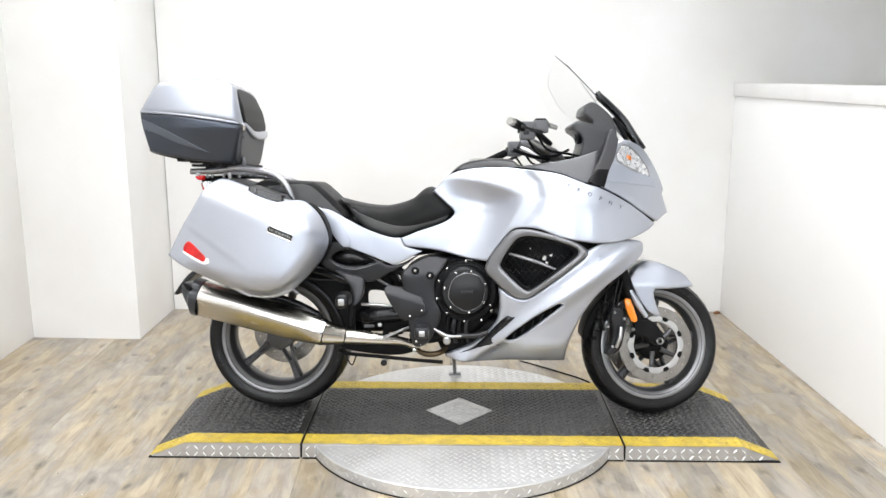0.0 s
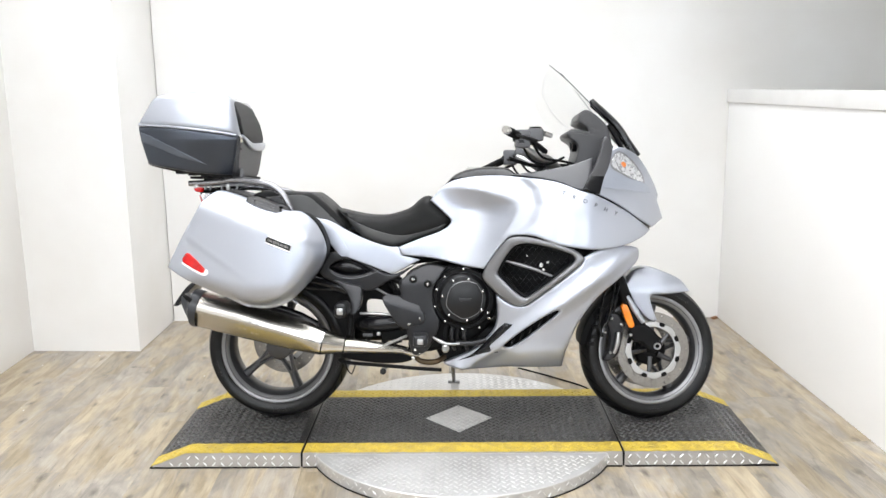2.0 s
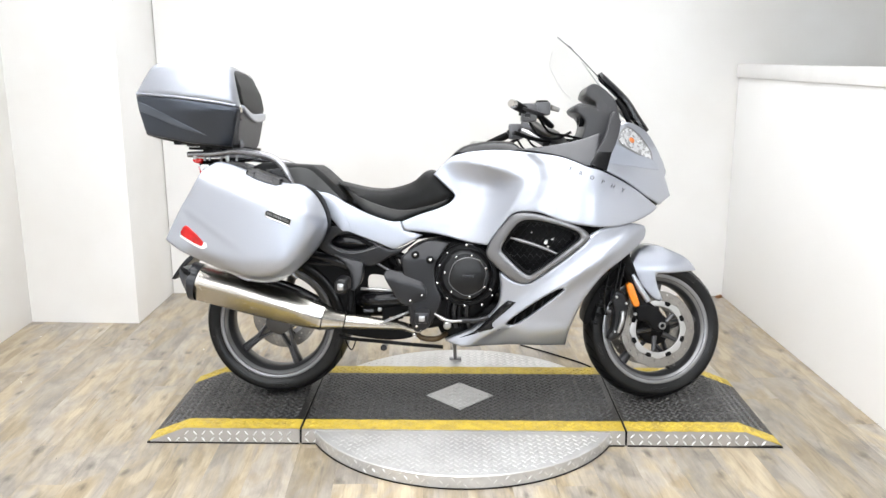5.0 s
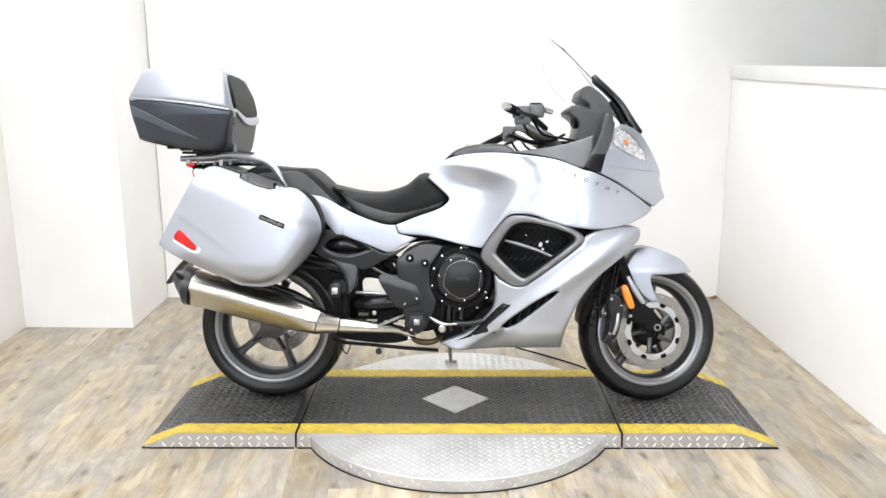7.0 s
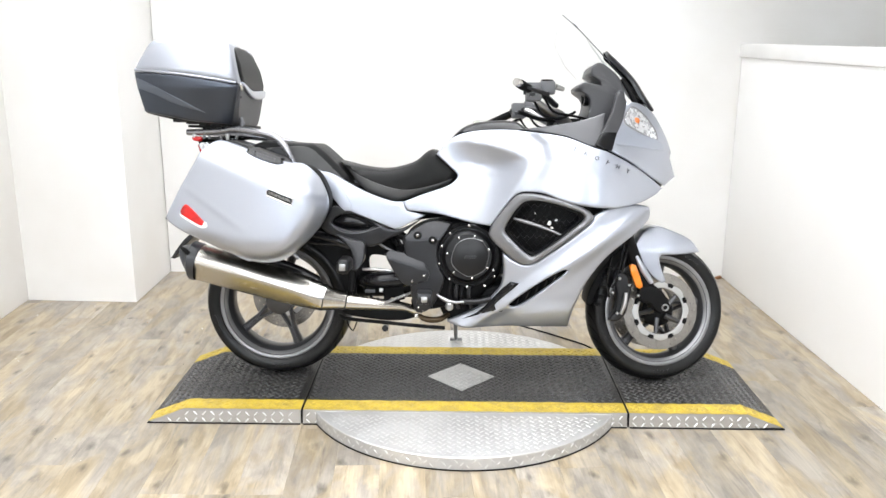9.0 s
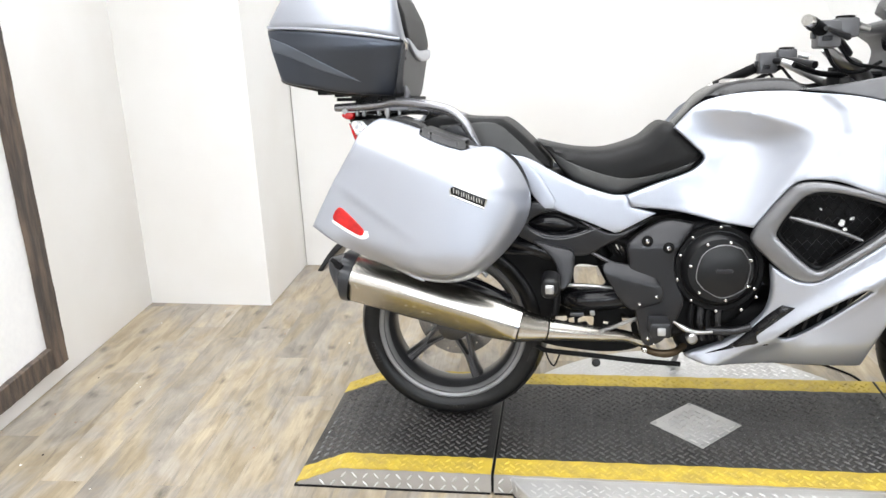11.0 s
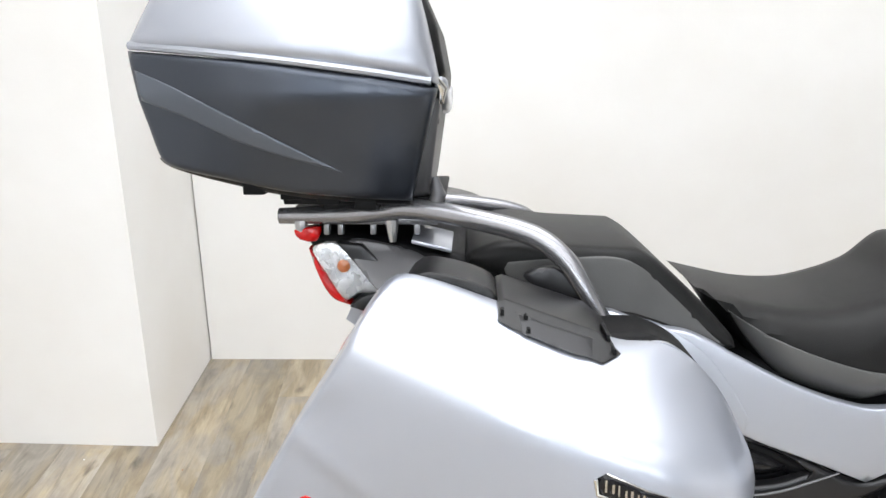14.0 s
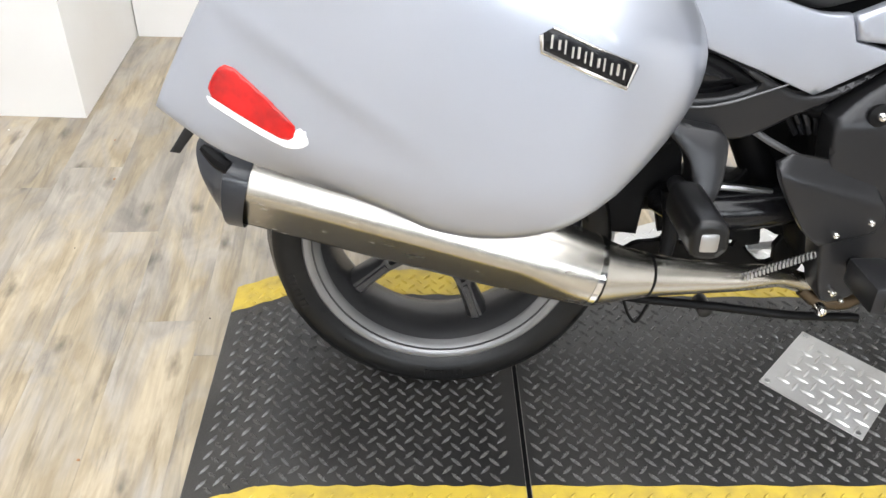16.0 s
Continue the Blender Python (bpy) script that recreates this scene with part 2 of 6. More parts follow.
def bm_part(name, bm, mat, parent=None, label="", smooth=True, angle=38.0):
    me = bpy.data.meshes.new(name)
    bmesh.ops.recalc_face_normals(bm, faces=bm.faces)
    bm.to_mesh(me)
    bm.free()
    me.materials.append(mat)
    if smooth:
        me.polygons.foreach_set("use_smooth", [True] * len(me.polygons))
        me.set_sharp_from_angle(angle=radians(angle))
    ob = new(name, me)
    if parent:
        ob.parent = parent
    if label:
        ob["label"] = label
    return ob


def empty(name, m=None):
    ob = new(name)
    if m is not None:
        ob.matrix_world = m
    return ob


def curve_through(pts, step=0.012, closed=True):
    """Points along a smooth line; an entry with a last 1 more than the others have is a sharp corner."""
    dim = min(len(p) for p in pts)
    p = [np.array(q[:dim], float) for q in pts]
    hard = [len(q) > dim for q in pts]
    n, out = len(p), []
    for i in range(n if closed else n - 1):
        a, b = p[i], p[(i + 1) % n]
        first, last = (not closed and i == 0), (not closed and i == n - 2)
        before = a - (b - a) if hard[i] or first else p[i - 1]
        after = b + (b - a) if hard[(i + 1) % n] or last else p[(i + 2) % n]
        k = max(1, int(round(np.linalg.norm(b - a) / step)))
        seg = np.linalg.norm(b - a)
        ta = (b - before) / (np.linalg.norm(b - a) + np.linalg.norm(a - before) + 1e-9) * seg
        tb = (after - a) / (np.linalg.norm(after - b) + np.linalg.norm(b - a) + 1e-9) * seg
        for j in range(k):
            t = j / k
            out.append((2 * t**3 - 3 * t**2 + 1) * a + (t**3 - 2 * t**2 + t) * ta + (-2 * t**3 + 3 * t**2) * b + (t**3 - t**2) * tb)
    if not closed:
        out.append(p[-1])
    return np.array(out)


def inside(pts, loop):
    x, z = pts[:, 0], pts[:, 1]
    r = np.zeros(len(pts), bool)
    a, b = loop, np.roll(loop, -1, 0)
    for (x1, z1), (x2, z2) in zip(a, b):
        c = (z1 > z) != (z2 > z)
        with np.errstate(divide="ignore", invalid="ignore"):
            r ^= c & (x < (x2 - x1) * (z - z1) / (z2 - z1 + 1e-15) + x1)
    return r


def away(pts, loops):
    """The distance of points from loops."""
    best = np.full(len(pts), 1e9)
    for loop in loops:
        for a, b in zip(loop, np.roll(loop, -1, 0)):
            d = b - a
            t = np.clip(((pts - a) @ d) / (d @ d + 1e-15), 0, 1)
            best = np.minimum(best, np.linalg.norm(pts - a - t[:, None] * d, axis=1))
    return best


def flat_mesh(outline, holes, step, edge):
    """Triangles that fill a smooth outline, with rows along its edge: points, faces, distance from the edge."""
    from mathutils.geometry import delaunay_2d_cdt
    loop = curve_through(outline, min(step, 0.012))
    hl = [curve_through(h, min(step, 0.012)) for h in holes]
    loops = [loop, *hl]
    lo, hi = loop.min(0), loop.max(0)
    gx, gz = np.meshgrid(np.arange(lo[0], hi[0] + step, step), np.arange(lo[1], hi[1] + step, step * 0.87))
    gx = gx + (np.arange(gx.shape[0]) % 2)[:, None] * step / 2
    grid = np.stack([gx.ravel(), gz.ravel()], 1)
    rows = []
    for f in ((0.12, 0.35, 0.65, 1.0) if edge > 0 else ()):
        for q in loops:
            d = np.roll(q, -1, 0) - np.roll(q, 1, 0)
            nn = np.stack([-d[:, 1], d[:, 0]], 1) / (np.linalg.norm(d, axis=1)[:, None] + 1e-12)
            for s in (1, -1):
                c = q + s * nn * edge * f
                keep = away(c, loops) > edge * f * 0.93
                rows.append(c[keep])
    pts = grid[away(grid, loops) > max(0.45 * step, edge * 1.08)]
    if rows:
        pts = np.concatenate([pts, *rows])
    ok = inside(pts, loop)
    for h in hl:
        ok &= ~inside(pts, h)
    pts = pts[ok]
    allp, edges, k = [], [], 0
    for q in loops:
        edges += [(k + i, k + (i + 1) % len(q)) for i in range(len(q))]
        allp.append(q)
        k += len(q)
    co = np.concatenate([*allp, pts])
    v, _, f, *_ = delaunay_2d_cdt([Vector(c) for c in co], edges, [], 0, 1e-6)
    v = np.array([tuple(c) for c in v])
    f = [t for t in f]
    cen = np.array([v[list(t)].mean(0) for t in f])
    ok = inside(cen, loop)
    for h in hl:
        ok &= ~inside(cen, h)
    out = []
    for t, good in zip(f, ok):
        if good:
            a, b, c = (v[i] for i in t)
            turn = (b[0] - a[0]) * (c[1] - a[1]) - (b[1] - a[1]) * (c[0] - a[0])
            out.append(tuple(t) if turn > 0 else tuple(reversed(t)))
    return v, out, away(v, loops)


def rolled(d, r):
    """How far a rounded edge of radius r falls back at distance d from it."""
    q = np.clip(1 - d / max(r, 1e-6), 0, 1)
    return r * (1 - np.sqrt(1 - q * q))


def pillow(name, outline, front, mat, parent=None, back=None, both=False, holes=(), step=0.018, edge=0.01, fall=None,
           label="", left=False, angle=38.0):
    """A body from its outline seen from the side (x, z). front(x, z, d): the half width there; its rim is rounded by edge
    (and falls by fall). both: mirrored into one body over the middle plane; back: the depth of its rim; left: on the other side."""
    v, f, d = flat_mesh(outline, holes, step, edge)
    w = np.array([front(x, z, q) for (x, z), q in zip(v, d)]) - rolled(d, edge) * ((fall or edge) / max(edge, 1e-6))
    n = len(v)
    sides = [(v[i, 0], -w[i], v[i, 1]) for i in range(n)]
    faces = list(f)
    use = {}
    for t in f:
        for i in range(3):
            a, b = t[i], t[(i + 1) % 3]
            use[(a, b)] = use.get((a, b), 0) + 1
    rim = [(a, b) for (a, b) in use if (b, a) not in use]
    if both:
        sides += [(v[i, 0], w[i], v[i, 1]) for i in range(n)]
        faces += [(t[2] + n, t[1] + n, t[0] + n) for t in f]
        faces += [(b, a, a + n, b + n) for a, b in rim]
    elif back is not None:
        sides += [(v[i, 0], -(back(v[i, 0], v[i, 1]) if callable(back) else back), v[i, 1]) for i in range(n)]
        faces += [(t[2] + n, t[1] + n, t[0] + n) for t in f]
        faces += [(b, a, a + n, b + n) for a, b in rim]
    if left:
        sides = [(x, -y, z) for x, y, z in sides]
        faces = [tuple(reversed(t)) for t in faces]
    return part(name, sides, faces, mat, parent, label, angle=angle)


def tube(name, pts, radius, mat, parent=None, segs=12, step=0.02, label="", smooth_path=True, flat=1.0):
    path = curve_through(pts, step, closed=False) if smooth_path else np.array(pts, float)
    n = len(path)
    if np.isscalar(radius):
        rad = np.full(n, radius)
    else:
        src = np.array([q[:3] for q in pts], float)
        s1 = np.concatenate([[0], np.cumsum(np.linalg.norm(np.diff(src, axis=0), axis=1))])
        s2 = np.concatenate([[0], np.cumsum(np.linalg.norm(np.diff(path, axis=0), axis=1))])
        rad = np.interp(s2 / s2[-1], s1 / s1[-1], radius)
    tan = np.gradient(path, axis=0)
    tan /= np.linalg.norm(tan, axis=1)[:, None] + 1e-12
    up = np.array([0, 0, 1.0]) if abs(tan[0][2]) < 0.9 else np.array([1.0, 0, 0])
    side = np.cross(tan[0], up)
    verts, faces = [], []
    for i in range(n):
        side = side - tan[i] * (side @ tan[i])
        side /= np.linalg.norm(side)
        nor = np.cross(side, tan[i])
        for k in range(segs):
            a = 2 * math.pi * k / segs
            verts.append(path[i] + rad[i] * (math.cos(a) * side * flat + math.sin(a) * nor))
    for i in range(n - 1):
        for k in range(segs):
            a, b = i * segs + k, i * segs + (k + 1) % segs
            faces.append((a, b, b + segs, a + segs))
    verts += [path[0], path[-1]]
    m = len(verts)
    for k in range(segs):
        faces.append((m - 2, (k + 1) % segs, k))
        faces.append((m - 1, (n - 1) * segs + k, (n - 1) * segs + (k + 1) % segs))
    return part(name, verts, faces, mat, parent, label)


def turned(name, profile, centre, mat, parent=None, segs=56, axis="y", label="", closed=False, angle=38.0):
    """A body of revolution: profile of (along, radius) round an axis through centre."""
    verts, faces = [], []
    m = len(profile)
    for k in range(segs):
        a = 2 * math.pi * k / segs
        for s, r in profile:
            c, q = r * math.cos(a), r * math.sin(a)
            o = {"y": (c, s, q), "x": (s, c, q), "z": (c, q, s)}[axis]
            verts.append((centre[0] + o[0], centre[1] + o[1], centre[2] + o[2]))
    for k in range(segs):
        k2 = (k + 1) % segs
        for i in range(m if closed else m - 1):
            j = (i + 1) % m
            q = (k * m + i, k * m + j, k2 * m + j, k2 * m + i)
            faces.append(q)
    bm = bmesh.new()
    vs = [bm.verts.new(v) for v in verts]
    for q in faces:
        bm.faces.new([vs[i] for i in q])
    bmesh.ops.remove_doubles(bm, verts=bm.verts, dist=1e-6)
    return bm_part(name, bm, mat, parent, label, angle=angle)


def box(name, lo, hi, mat, parent=None, bevel=0.003, label="", turn=None, taper=1.0):
    bm = bmesh.new()
    bmesh.ops.create_cube(bm, size=1)
    lo, hi = Vector(lo), Vector(hi)
    for v in bm.verts:
        if v.co.z > 0:
            v.co.x *= taper
            v.co.y *= taper
        v.co = Vector((v.co.x * (hi.x - lo.x), v.co.y * (hi.y - lo.y), v.co.z * (hi.z - lo.z)))
    if bevel:
        bmesh.ops.bevel(bm, geom=bm.edges[:], offset=bevel, segments=2, affect="EDGES", profile=0.6)
    m = Matrix.Translation((lo + hi) / 2) @ (turn or Matrix())
    bm.transform(m)
    return bm_part(name, bm, mat, parent, label)


def prism(name, plan, z0, z1, mat, parent=None, bevel=0.004, label=""):
    bm = bmesh.new()
    lower = [bm.verts.new((x, y, z0)) for x, y in plan]
    upper = [bm.verts.new((x, y, z1)) for x, y in plan]
    bm.faces.new(lower[::-1])
    bm.faces.new(upper)
    n = len(plan)
    for i in range(n):
        bm.faces.new((lower[i], lower[(i + 1) % n], upper[(i + 1) % n], upper[i]))
    if bevel:
        bmesh.ops.bevel(bm, geom=bm.edges[:], offset=bevel, segments=2, affect="EDGES", profile=0.6)
    return bm_part(name, bm, mat, parent, label)


def bolt(x, y, z, r, mat, parent, depth=0.006, name="bolt"):
    """A domed bolt head that faces the right side (towards -y)."""
    r = r * 0.70
    return turned(name, [(0.004, 0), (0.004, r), (-depth * 0.5, r), (-depth * 0.9, r * 0.75), (-depth, r * 0.4), (-depth * 0.7, r * 0.38), (-depth * 0.7, 0)],
                  (x, y, z), mat, parent, segs=12)


def swell(d, reach, height):
    """A soft rise from an edge inwards."""
    return height * (1 - (1 - min(1.0, d / reach)) ** 2)


# ---- the room ----
prism("ground", [(-6, -7), (6, -7), (6, 6), (-6, 6)], -0.2, -0.006, CEIL, bevel=0)
tagged(bpy.data.objects["ground"], "pale concrete slab under the plank floor", "ground", kind="structure")
floor = tagged(prism("floor", [(-2.45, -5.1), (4.1, -5.1), (4.1, 1.75), (-2.45, 1.75)], -0.02, -0.004, PLANK, bevel=0),
               "grey and beige wood-look vinyl plank floor", "floor", kind="structure")
tagged(prism("wall_back", [(-1.806, 1.685), (4.1, 1.685), (4.1, 1.83), (-1.806, 1.83)], 0, 2.95, WALL, bevel=0), "white painted back wall with faint stains", "wall", kind="structure")
tagged(prism("wall_column", [(-2.5, 1.095), (-1.795, 1.073), (-1.815, 1.83), (-2.5, 1.83)], 0, 2.95, WALL, bevel=0), "white painted square wall projection in the corner", "wall", kind="structure")
tagged(prism("wall_left", [(-2.56, -5.1), (-2.085, -5.1), (-2.408, 1.16), (-2.56, 1.16)], 0, 2.95, WALL), "white painted side wall", "wall", kind="structure")
tagged(prism("wall_right", [(1.612, 1.68), (1.73, 1.68), (1.86, -2.6), (1.742, -2.6)], 0, 1.325, WALLR), "white painted half-height wall", "wall", kind="structure")
tagged(prism("trim_right", [(1.600, 1.68), (1.745, 1.68), (1.875, -2.6), (1.730, -2.6)], 1.3255, 1.402, TRIMW, bevel=0.006), "white cap board along the half-height wall", "trim", kind="structure")
tagged(prism("wall_far_right", [(4.1, -5.1), (4.25, -5.1), (4.25, 1.83), (4.1, 1.83)], 0, 2.95, WALL), "white painted far side wall", "wall", kind="structure")
# unseen wall, its dark colour made up to deepen reflections on the bike
tagged(prism("wall_front", [(-2.56, -5.25), (4.25, -5.25), (4.25, -5.1), (-2.56, -5.1)], 0, 2.95, FRONTW), "unseen dark slate blue wall added behind the viewer for dim reflections", "wall", kind="structure")
tagged(prism("ceiling", [(-2.56, -5.25), (4.25, -5.25), (4.25, 1.83), (-2.56, 1.83)], 2.95, 3.05, CEIL, bevel=0), "white painted ceiling", "ceiling", kind="structure")


def ceiling_light(x, y, share, wide):
    e = empty("ceiling_light", pose(x, y, 2.948))
    box("frame", (-0.872, -0.885, -0.05), (0.872, 0.885, 0), TRIMW, e, 0.004)
    box("diffuser", (-0.85, -0.86, -0.056), (0.85, 0.86, -0.0505), GLOW, e, 0)
    data = bpy.data.lights.new("lamp", "AREA")
    data.shape, data.size, data.size_y = "RECTANGLE", 1.68, 1.70
    data.energy, data.color, data.spread = LAMP * share, (0.97, 0.98, 1.0), radians(wide)
    lamp = new("lamp", data)
    lamp.location = (0, 0, -0.060)
    lamp.parent = e
    return tagged(e, "large white square ceiling light with a glowing diffuser", "ceiling light", "ceiling lights")


for lamp_row in LAMPS:
    ceiling_light(*lamp_row)


def shop_window(x0, x1):
    """A window in the wall behind the viewer, white with daylight, parted by glazing bars."""
    e = empty("window", pose((x0 + x1) / 2, -5.098, 1.10))
    w, h = (x1 - x0) / 2, 1.25
    for lo, hi in (((-w, 0, 0), (-w + 0.06, 0.05, h)), ((w - 0.06, 0, 0), (w, 0.05, h)), ((-w + 0.06, 0, 0), (w - 0.06, 0.05, 0.06)), ((-w + 0.06, 0, h - 0.06), (w - 0.06, 0.05, h))):
        box("window_frame", lo, hi, TRIMW, e, 0.004)
    box("glazing_bar", (-0.02, 0.002, 0.061), (0.02, 0.045, h - 0.061), TRIMW, e, 0.003)
    box("glazing_bar", (-w + 0.061, 0.004, h / 2 - 0.02), (w - 0.061, 0.043, h / 2 + 0.02), TRIMW, e, 0.003)
    for a, b in ((-w + 0.062, -0.022), (0.022, w - 0.062)):
        for c, d in ((0.062, h / 2 - 0.022), (h / 2 + 0.022, h - 0.062)):
            box("pane", (a, 0.004, c), (b, 0.016, d), DAYLIGHT, e, 0)
    return tagged(e, "white-framed shop window full of daylight with glazing bars", "window", "shop windows", kind="structure")


for wx in (-1.75, -0.25, 1.25):
    shop_window(wx, wx + 1.0)


# ---- the turntable ----
def lugs(name, places, mat, parent, top, size=(0.024, 0.0075), height=0.0034, label=""):
    """Raised lens-shaped lugs of tread plate at (x, y, angle); top(x, y, u): the point and its lift."""
    verts, faces = [], []
    for x, y, a in places:
        c, s = math.cos(a), math.sin(a)
        k = len(verts)
        ring = [(-size[0] / 2, 0), (-size[0] * 0.2, -size[1] / 2), (size[0] * 0.2, -size[1] / 2), (size[0] / 2, 0), (size[0] * 0.2, size[1] / 2), (-size[0] * 0.2, size[1] / 2)]
        for u, w in ring:
            verts.append(top(x + c * u - s * w, y + s * u + c * w, -0.0004))
        for u in (-size[0] * 0.22, size[0] * 0.22):
            verts.append(top(x + c * u, y + s * u, height))
        faces += [(k, k + 1, k + 6), (k + 1, k + 2, k + 7, k + 6), (k + 2, k + 3, k + 7), (k + 3, k + 4, k + 7), (k + 4, k + 5, k + 6, k + 7), (k + 5, k, k + 6)]
    ob = part(name, verts, faces, mat, parent, label, angle=70)
    ob["kind"] = "stuff"
    return ob


def lug_grid(x0, x1, y0, y1, pitch=0.0325):
    out = []
    for i in range(int((x1 - x0) / pitch)):
        for j in range(int((y1 - y0) / pitch + 0.3)):
            x, y = x0 + (i + 0.3) * pitch, y0 + (j + 0.3) * pitch
            out.append((x, y, radians(-45)))
            if y + pitch / 2 < y1 - 0.005:
                out.append((x + pitch / 2, y + pitch / 2, radians(45)))
    return out


HT = 0.055
DISC_C, DISC_R, DISC_H = (-0.003, -0.092), 0.632, 0.050
table = empty("turntable", pose(0, 0, 0))
tagged(table, "round aluminium tread-plate turntable lying on the plank floor", "turntable")
turned("disc", [(0, 0), (0, DISC_R), (DISC_H - 0.003, DISC_R), (DISC_H, DISC_R - 0.003), (DISC_H, 0)], (DISC_C[0], DISC_C[1], 0), PLATE, table, segs=96, axis="z")


def on_disc(x, y, up):
    return (x, y, DISC_H + up)


lugs("disc_tread", [p for p in lug_grid(-0.68, 0.68, -0.76, 0.62, 0.034) if math.hypot(p[0] - DISC_C[0], p[1] - DISC_C[1]) < DISC_R - 0.02 and (p[1] < -0.40 or p[1] > 0.31)], LUGA, table, on_disc, (0.026, 0.0062), 0.0022)


def on_rim(x, z, up):
    a = x / DISC_R
    return (DISC_C[0] + (DISC_R + up) * math.sin(a), DISC_C[1] - (DISC_R + up) * math.cos(a), z)


lugs("rim_tread", [((i + 0.5) * 0.021, (0.014, 0.036, 0.025)[i % 3], radians(45 if i % 2 else -45)) for i in range(-46, 46)], LUGA, table, on_rim, (0.024, 0.0055), 0.0016)
# thin black ring that stands for the contact shadow under the disc
turned("contact_shade", [(0, DISC_R - 0.02), (0, DISC_R + 0.003), (0.004, DISC_R + 0.003), (0.004, DISC_R - 0.02)], (DISC_C[0], DISC_C[1], 0.0005), BLACK, table, segs=96, axis="z", closed=True)

NEAR, FAR = -0.375, 0.29


def deck(x):
    """The height of the platform's top at x: level, with a ramp at each end."""
    return HT * min(1.0, max(0.0, (1.212 - abs(x)) / 0.142))


def ramp_body(name, x0, x1, parent, label=""):
    xs = sorted({x0, x1, *[s * 1.07 for s in (-1, 1) if x0 < s * 1.07 < x1]})
    verts, faces = [], []
    for x in xs:
        h = max(deck(x), 0.0003)
        verts += [(x, NEAR - 0.014, 0), (x, NEAR, h), (x, FAR, h), (x, FAR + 0.014, 0)]
    for i in range(len(xs) - 1):
        for k in range(4):
            a, b = i * 4 + k, i * 4 + (k + 1) % 4
            faces.append((a, a + 4, b + 4, b))
    faces += [(0, 1, 2, 3), tuple(len(verts) - 1 - k for k in range(4))]
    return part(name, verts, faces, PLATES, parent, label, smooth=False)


def deck_strip(name, x0, x1, y0, y1, mat, parent, up, label=""):
    """A thin painted sheet on the deck, bent over the ramp, with a wavy worn edge."""
    xs = sorted({*np.linspace(x0, x1, 40).round(4).tolist(), *[s * 1.07 for s in (-1, 1) if x0 < s * 1.07 < x1]})
    verts, faces = [], []
    for i, x in enumerate(xs):
        h = deck(x) + 0.0008
        w = 0.002 * math.sin(i * 1.7)
        verts += [(x, y0 + w, h), (x, y0 + w, h + up), (x, y1 + w, h + up), (x, y1 + w, h)]
    for i in range(len(xs) - 1):
        for k in range(4):
            a, b = i * 4 + k, i * 4 + (k + 1) % 4
            faces.append((a, a + 4, b + 4, b))
    faces += [(0, 1, 2, 3), tuple(len(verts) - 1 - k for k in range(4))]
    return part(name, verts, faces, mat, parent, label, smooth=False)


def platform(name, x0, x1, label):
    e = empty(name, pose(0, 0, 0))
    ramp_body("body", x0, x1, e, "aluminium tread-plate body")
    deck_strip("black_deck", x0 + 0.001, x1 - 0.001, NEAR + 0.086, FAR - 0.086, MAT, e, 0.0012, "black painted tread deck")
    deck_strip("yellow_edge", x0 + 0.001, x1 - 0.001, NEAR + 0.001, NEAR + 0.085, YELLOW, e, 0.0016, "worn yellow painted edge stripe")
    deck_strip("yellow_edge", x0 + 0.001, x1 - 0.001, FAR - 0.085, FAR - 0.001, YELLOW, e, 0.0016, "worn yellow painted edge stripe")

    def on_deck(x, y, up):
        return (x, y, deck(x) + 0.0018 + up)

    def on_deck_y(x, y, up):
        return (x, y, deck(x) + 0.0022 + up)

    def on_side(x, z, up):
        return (x, NEAR - 0.014 * (1 - z / HT) - up, z)

    lugs("deck_tread", [p for p in lug_grid(x0 + 0.008, x1 - 0.008, NEAR + 0.092, FAR - 0.09) if abs(p[0]) < 1.19 and abs(p[0] + 0.012) / 0.155 + abs(p[1] + 0.045) / 0.16 > 1.0], LUG, e, on_deck, (0.029, 0.0082), 0.0042)
    lugs("stripe_tread", [p for p in lug_grid(x0 + 0.008, x1 - 0.008, NEAR + 0.004, NEAR + 0.086) + lug_grid(x0 + 0.008, x1 - 0.008, FAR - 0.086, FAR - 0.004) if abs(p[0]) < 1.19], YELLOW, e, on_deck_y, height=0.0034)
    side = [(x0 + 0.02 + 0.033 * i, 0.014 + 0.024 * j, radians(45 if (i + j) % 2 else -45)) for i in range(int((x1 - x0) / 0.033)) for j in (0, 1)]
    lugs("side_tread", [p for p in side if p[1] < deck(p[0]) - 0.011], LUGA, e, on_side, (0.026, 0.0058), 0.0018)
    # thin black strip drawn as the contact shadow along the platform's foot
    box("contact_shade", (x0 + 0.002, NEAR - 0.018, 0.0005), (x1 - 0.002, NEAR - 0.004, 0.0045), BLACK, e, 0.001)
    return tagged(e, label, "platform", "turntable platforms")


rear_ramp = platform("ramp_platform", -1.212, -0.624, "black tread-plate ramp section with yellow edges beside the turntable")
centre = platform("turntable_platform", -0.616, 0.616, "black tread-plate platform with yellow edges across the turntable")
front_ramp = platform("ramp_platform", 0.624, 1.212, "black tread-plate ramp section with yellow edges beside the turntable")

for sx in (-0.62, 0.62):
    box("seam_strip", (sx - 0.0036, NEAR - 0.006, 0.001), (sx + 0.0036, FAR, HT + 0.0006), BLACK, centre, 0, "black strip in the seam between the plates")

# the bare diamond plate in the middle of the deck
dia = [(-0.150, -0.048), (-0.012, 0.094), (0.128, -0.045), (-0.010, -0.193)]
plate = prism("diamond_plate", dia, HT + 0.0015, HT + 0.0045, PLATE, centre, 0.001, "bare aluminium diamond-shaped plate")


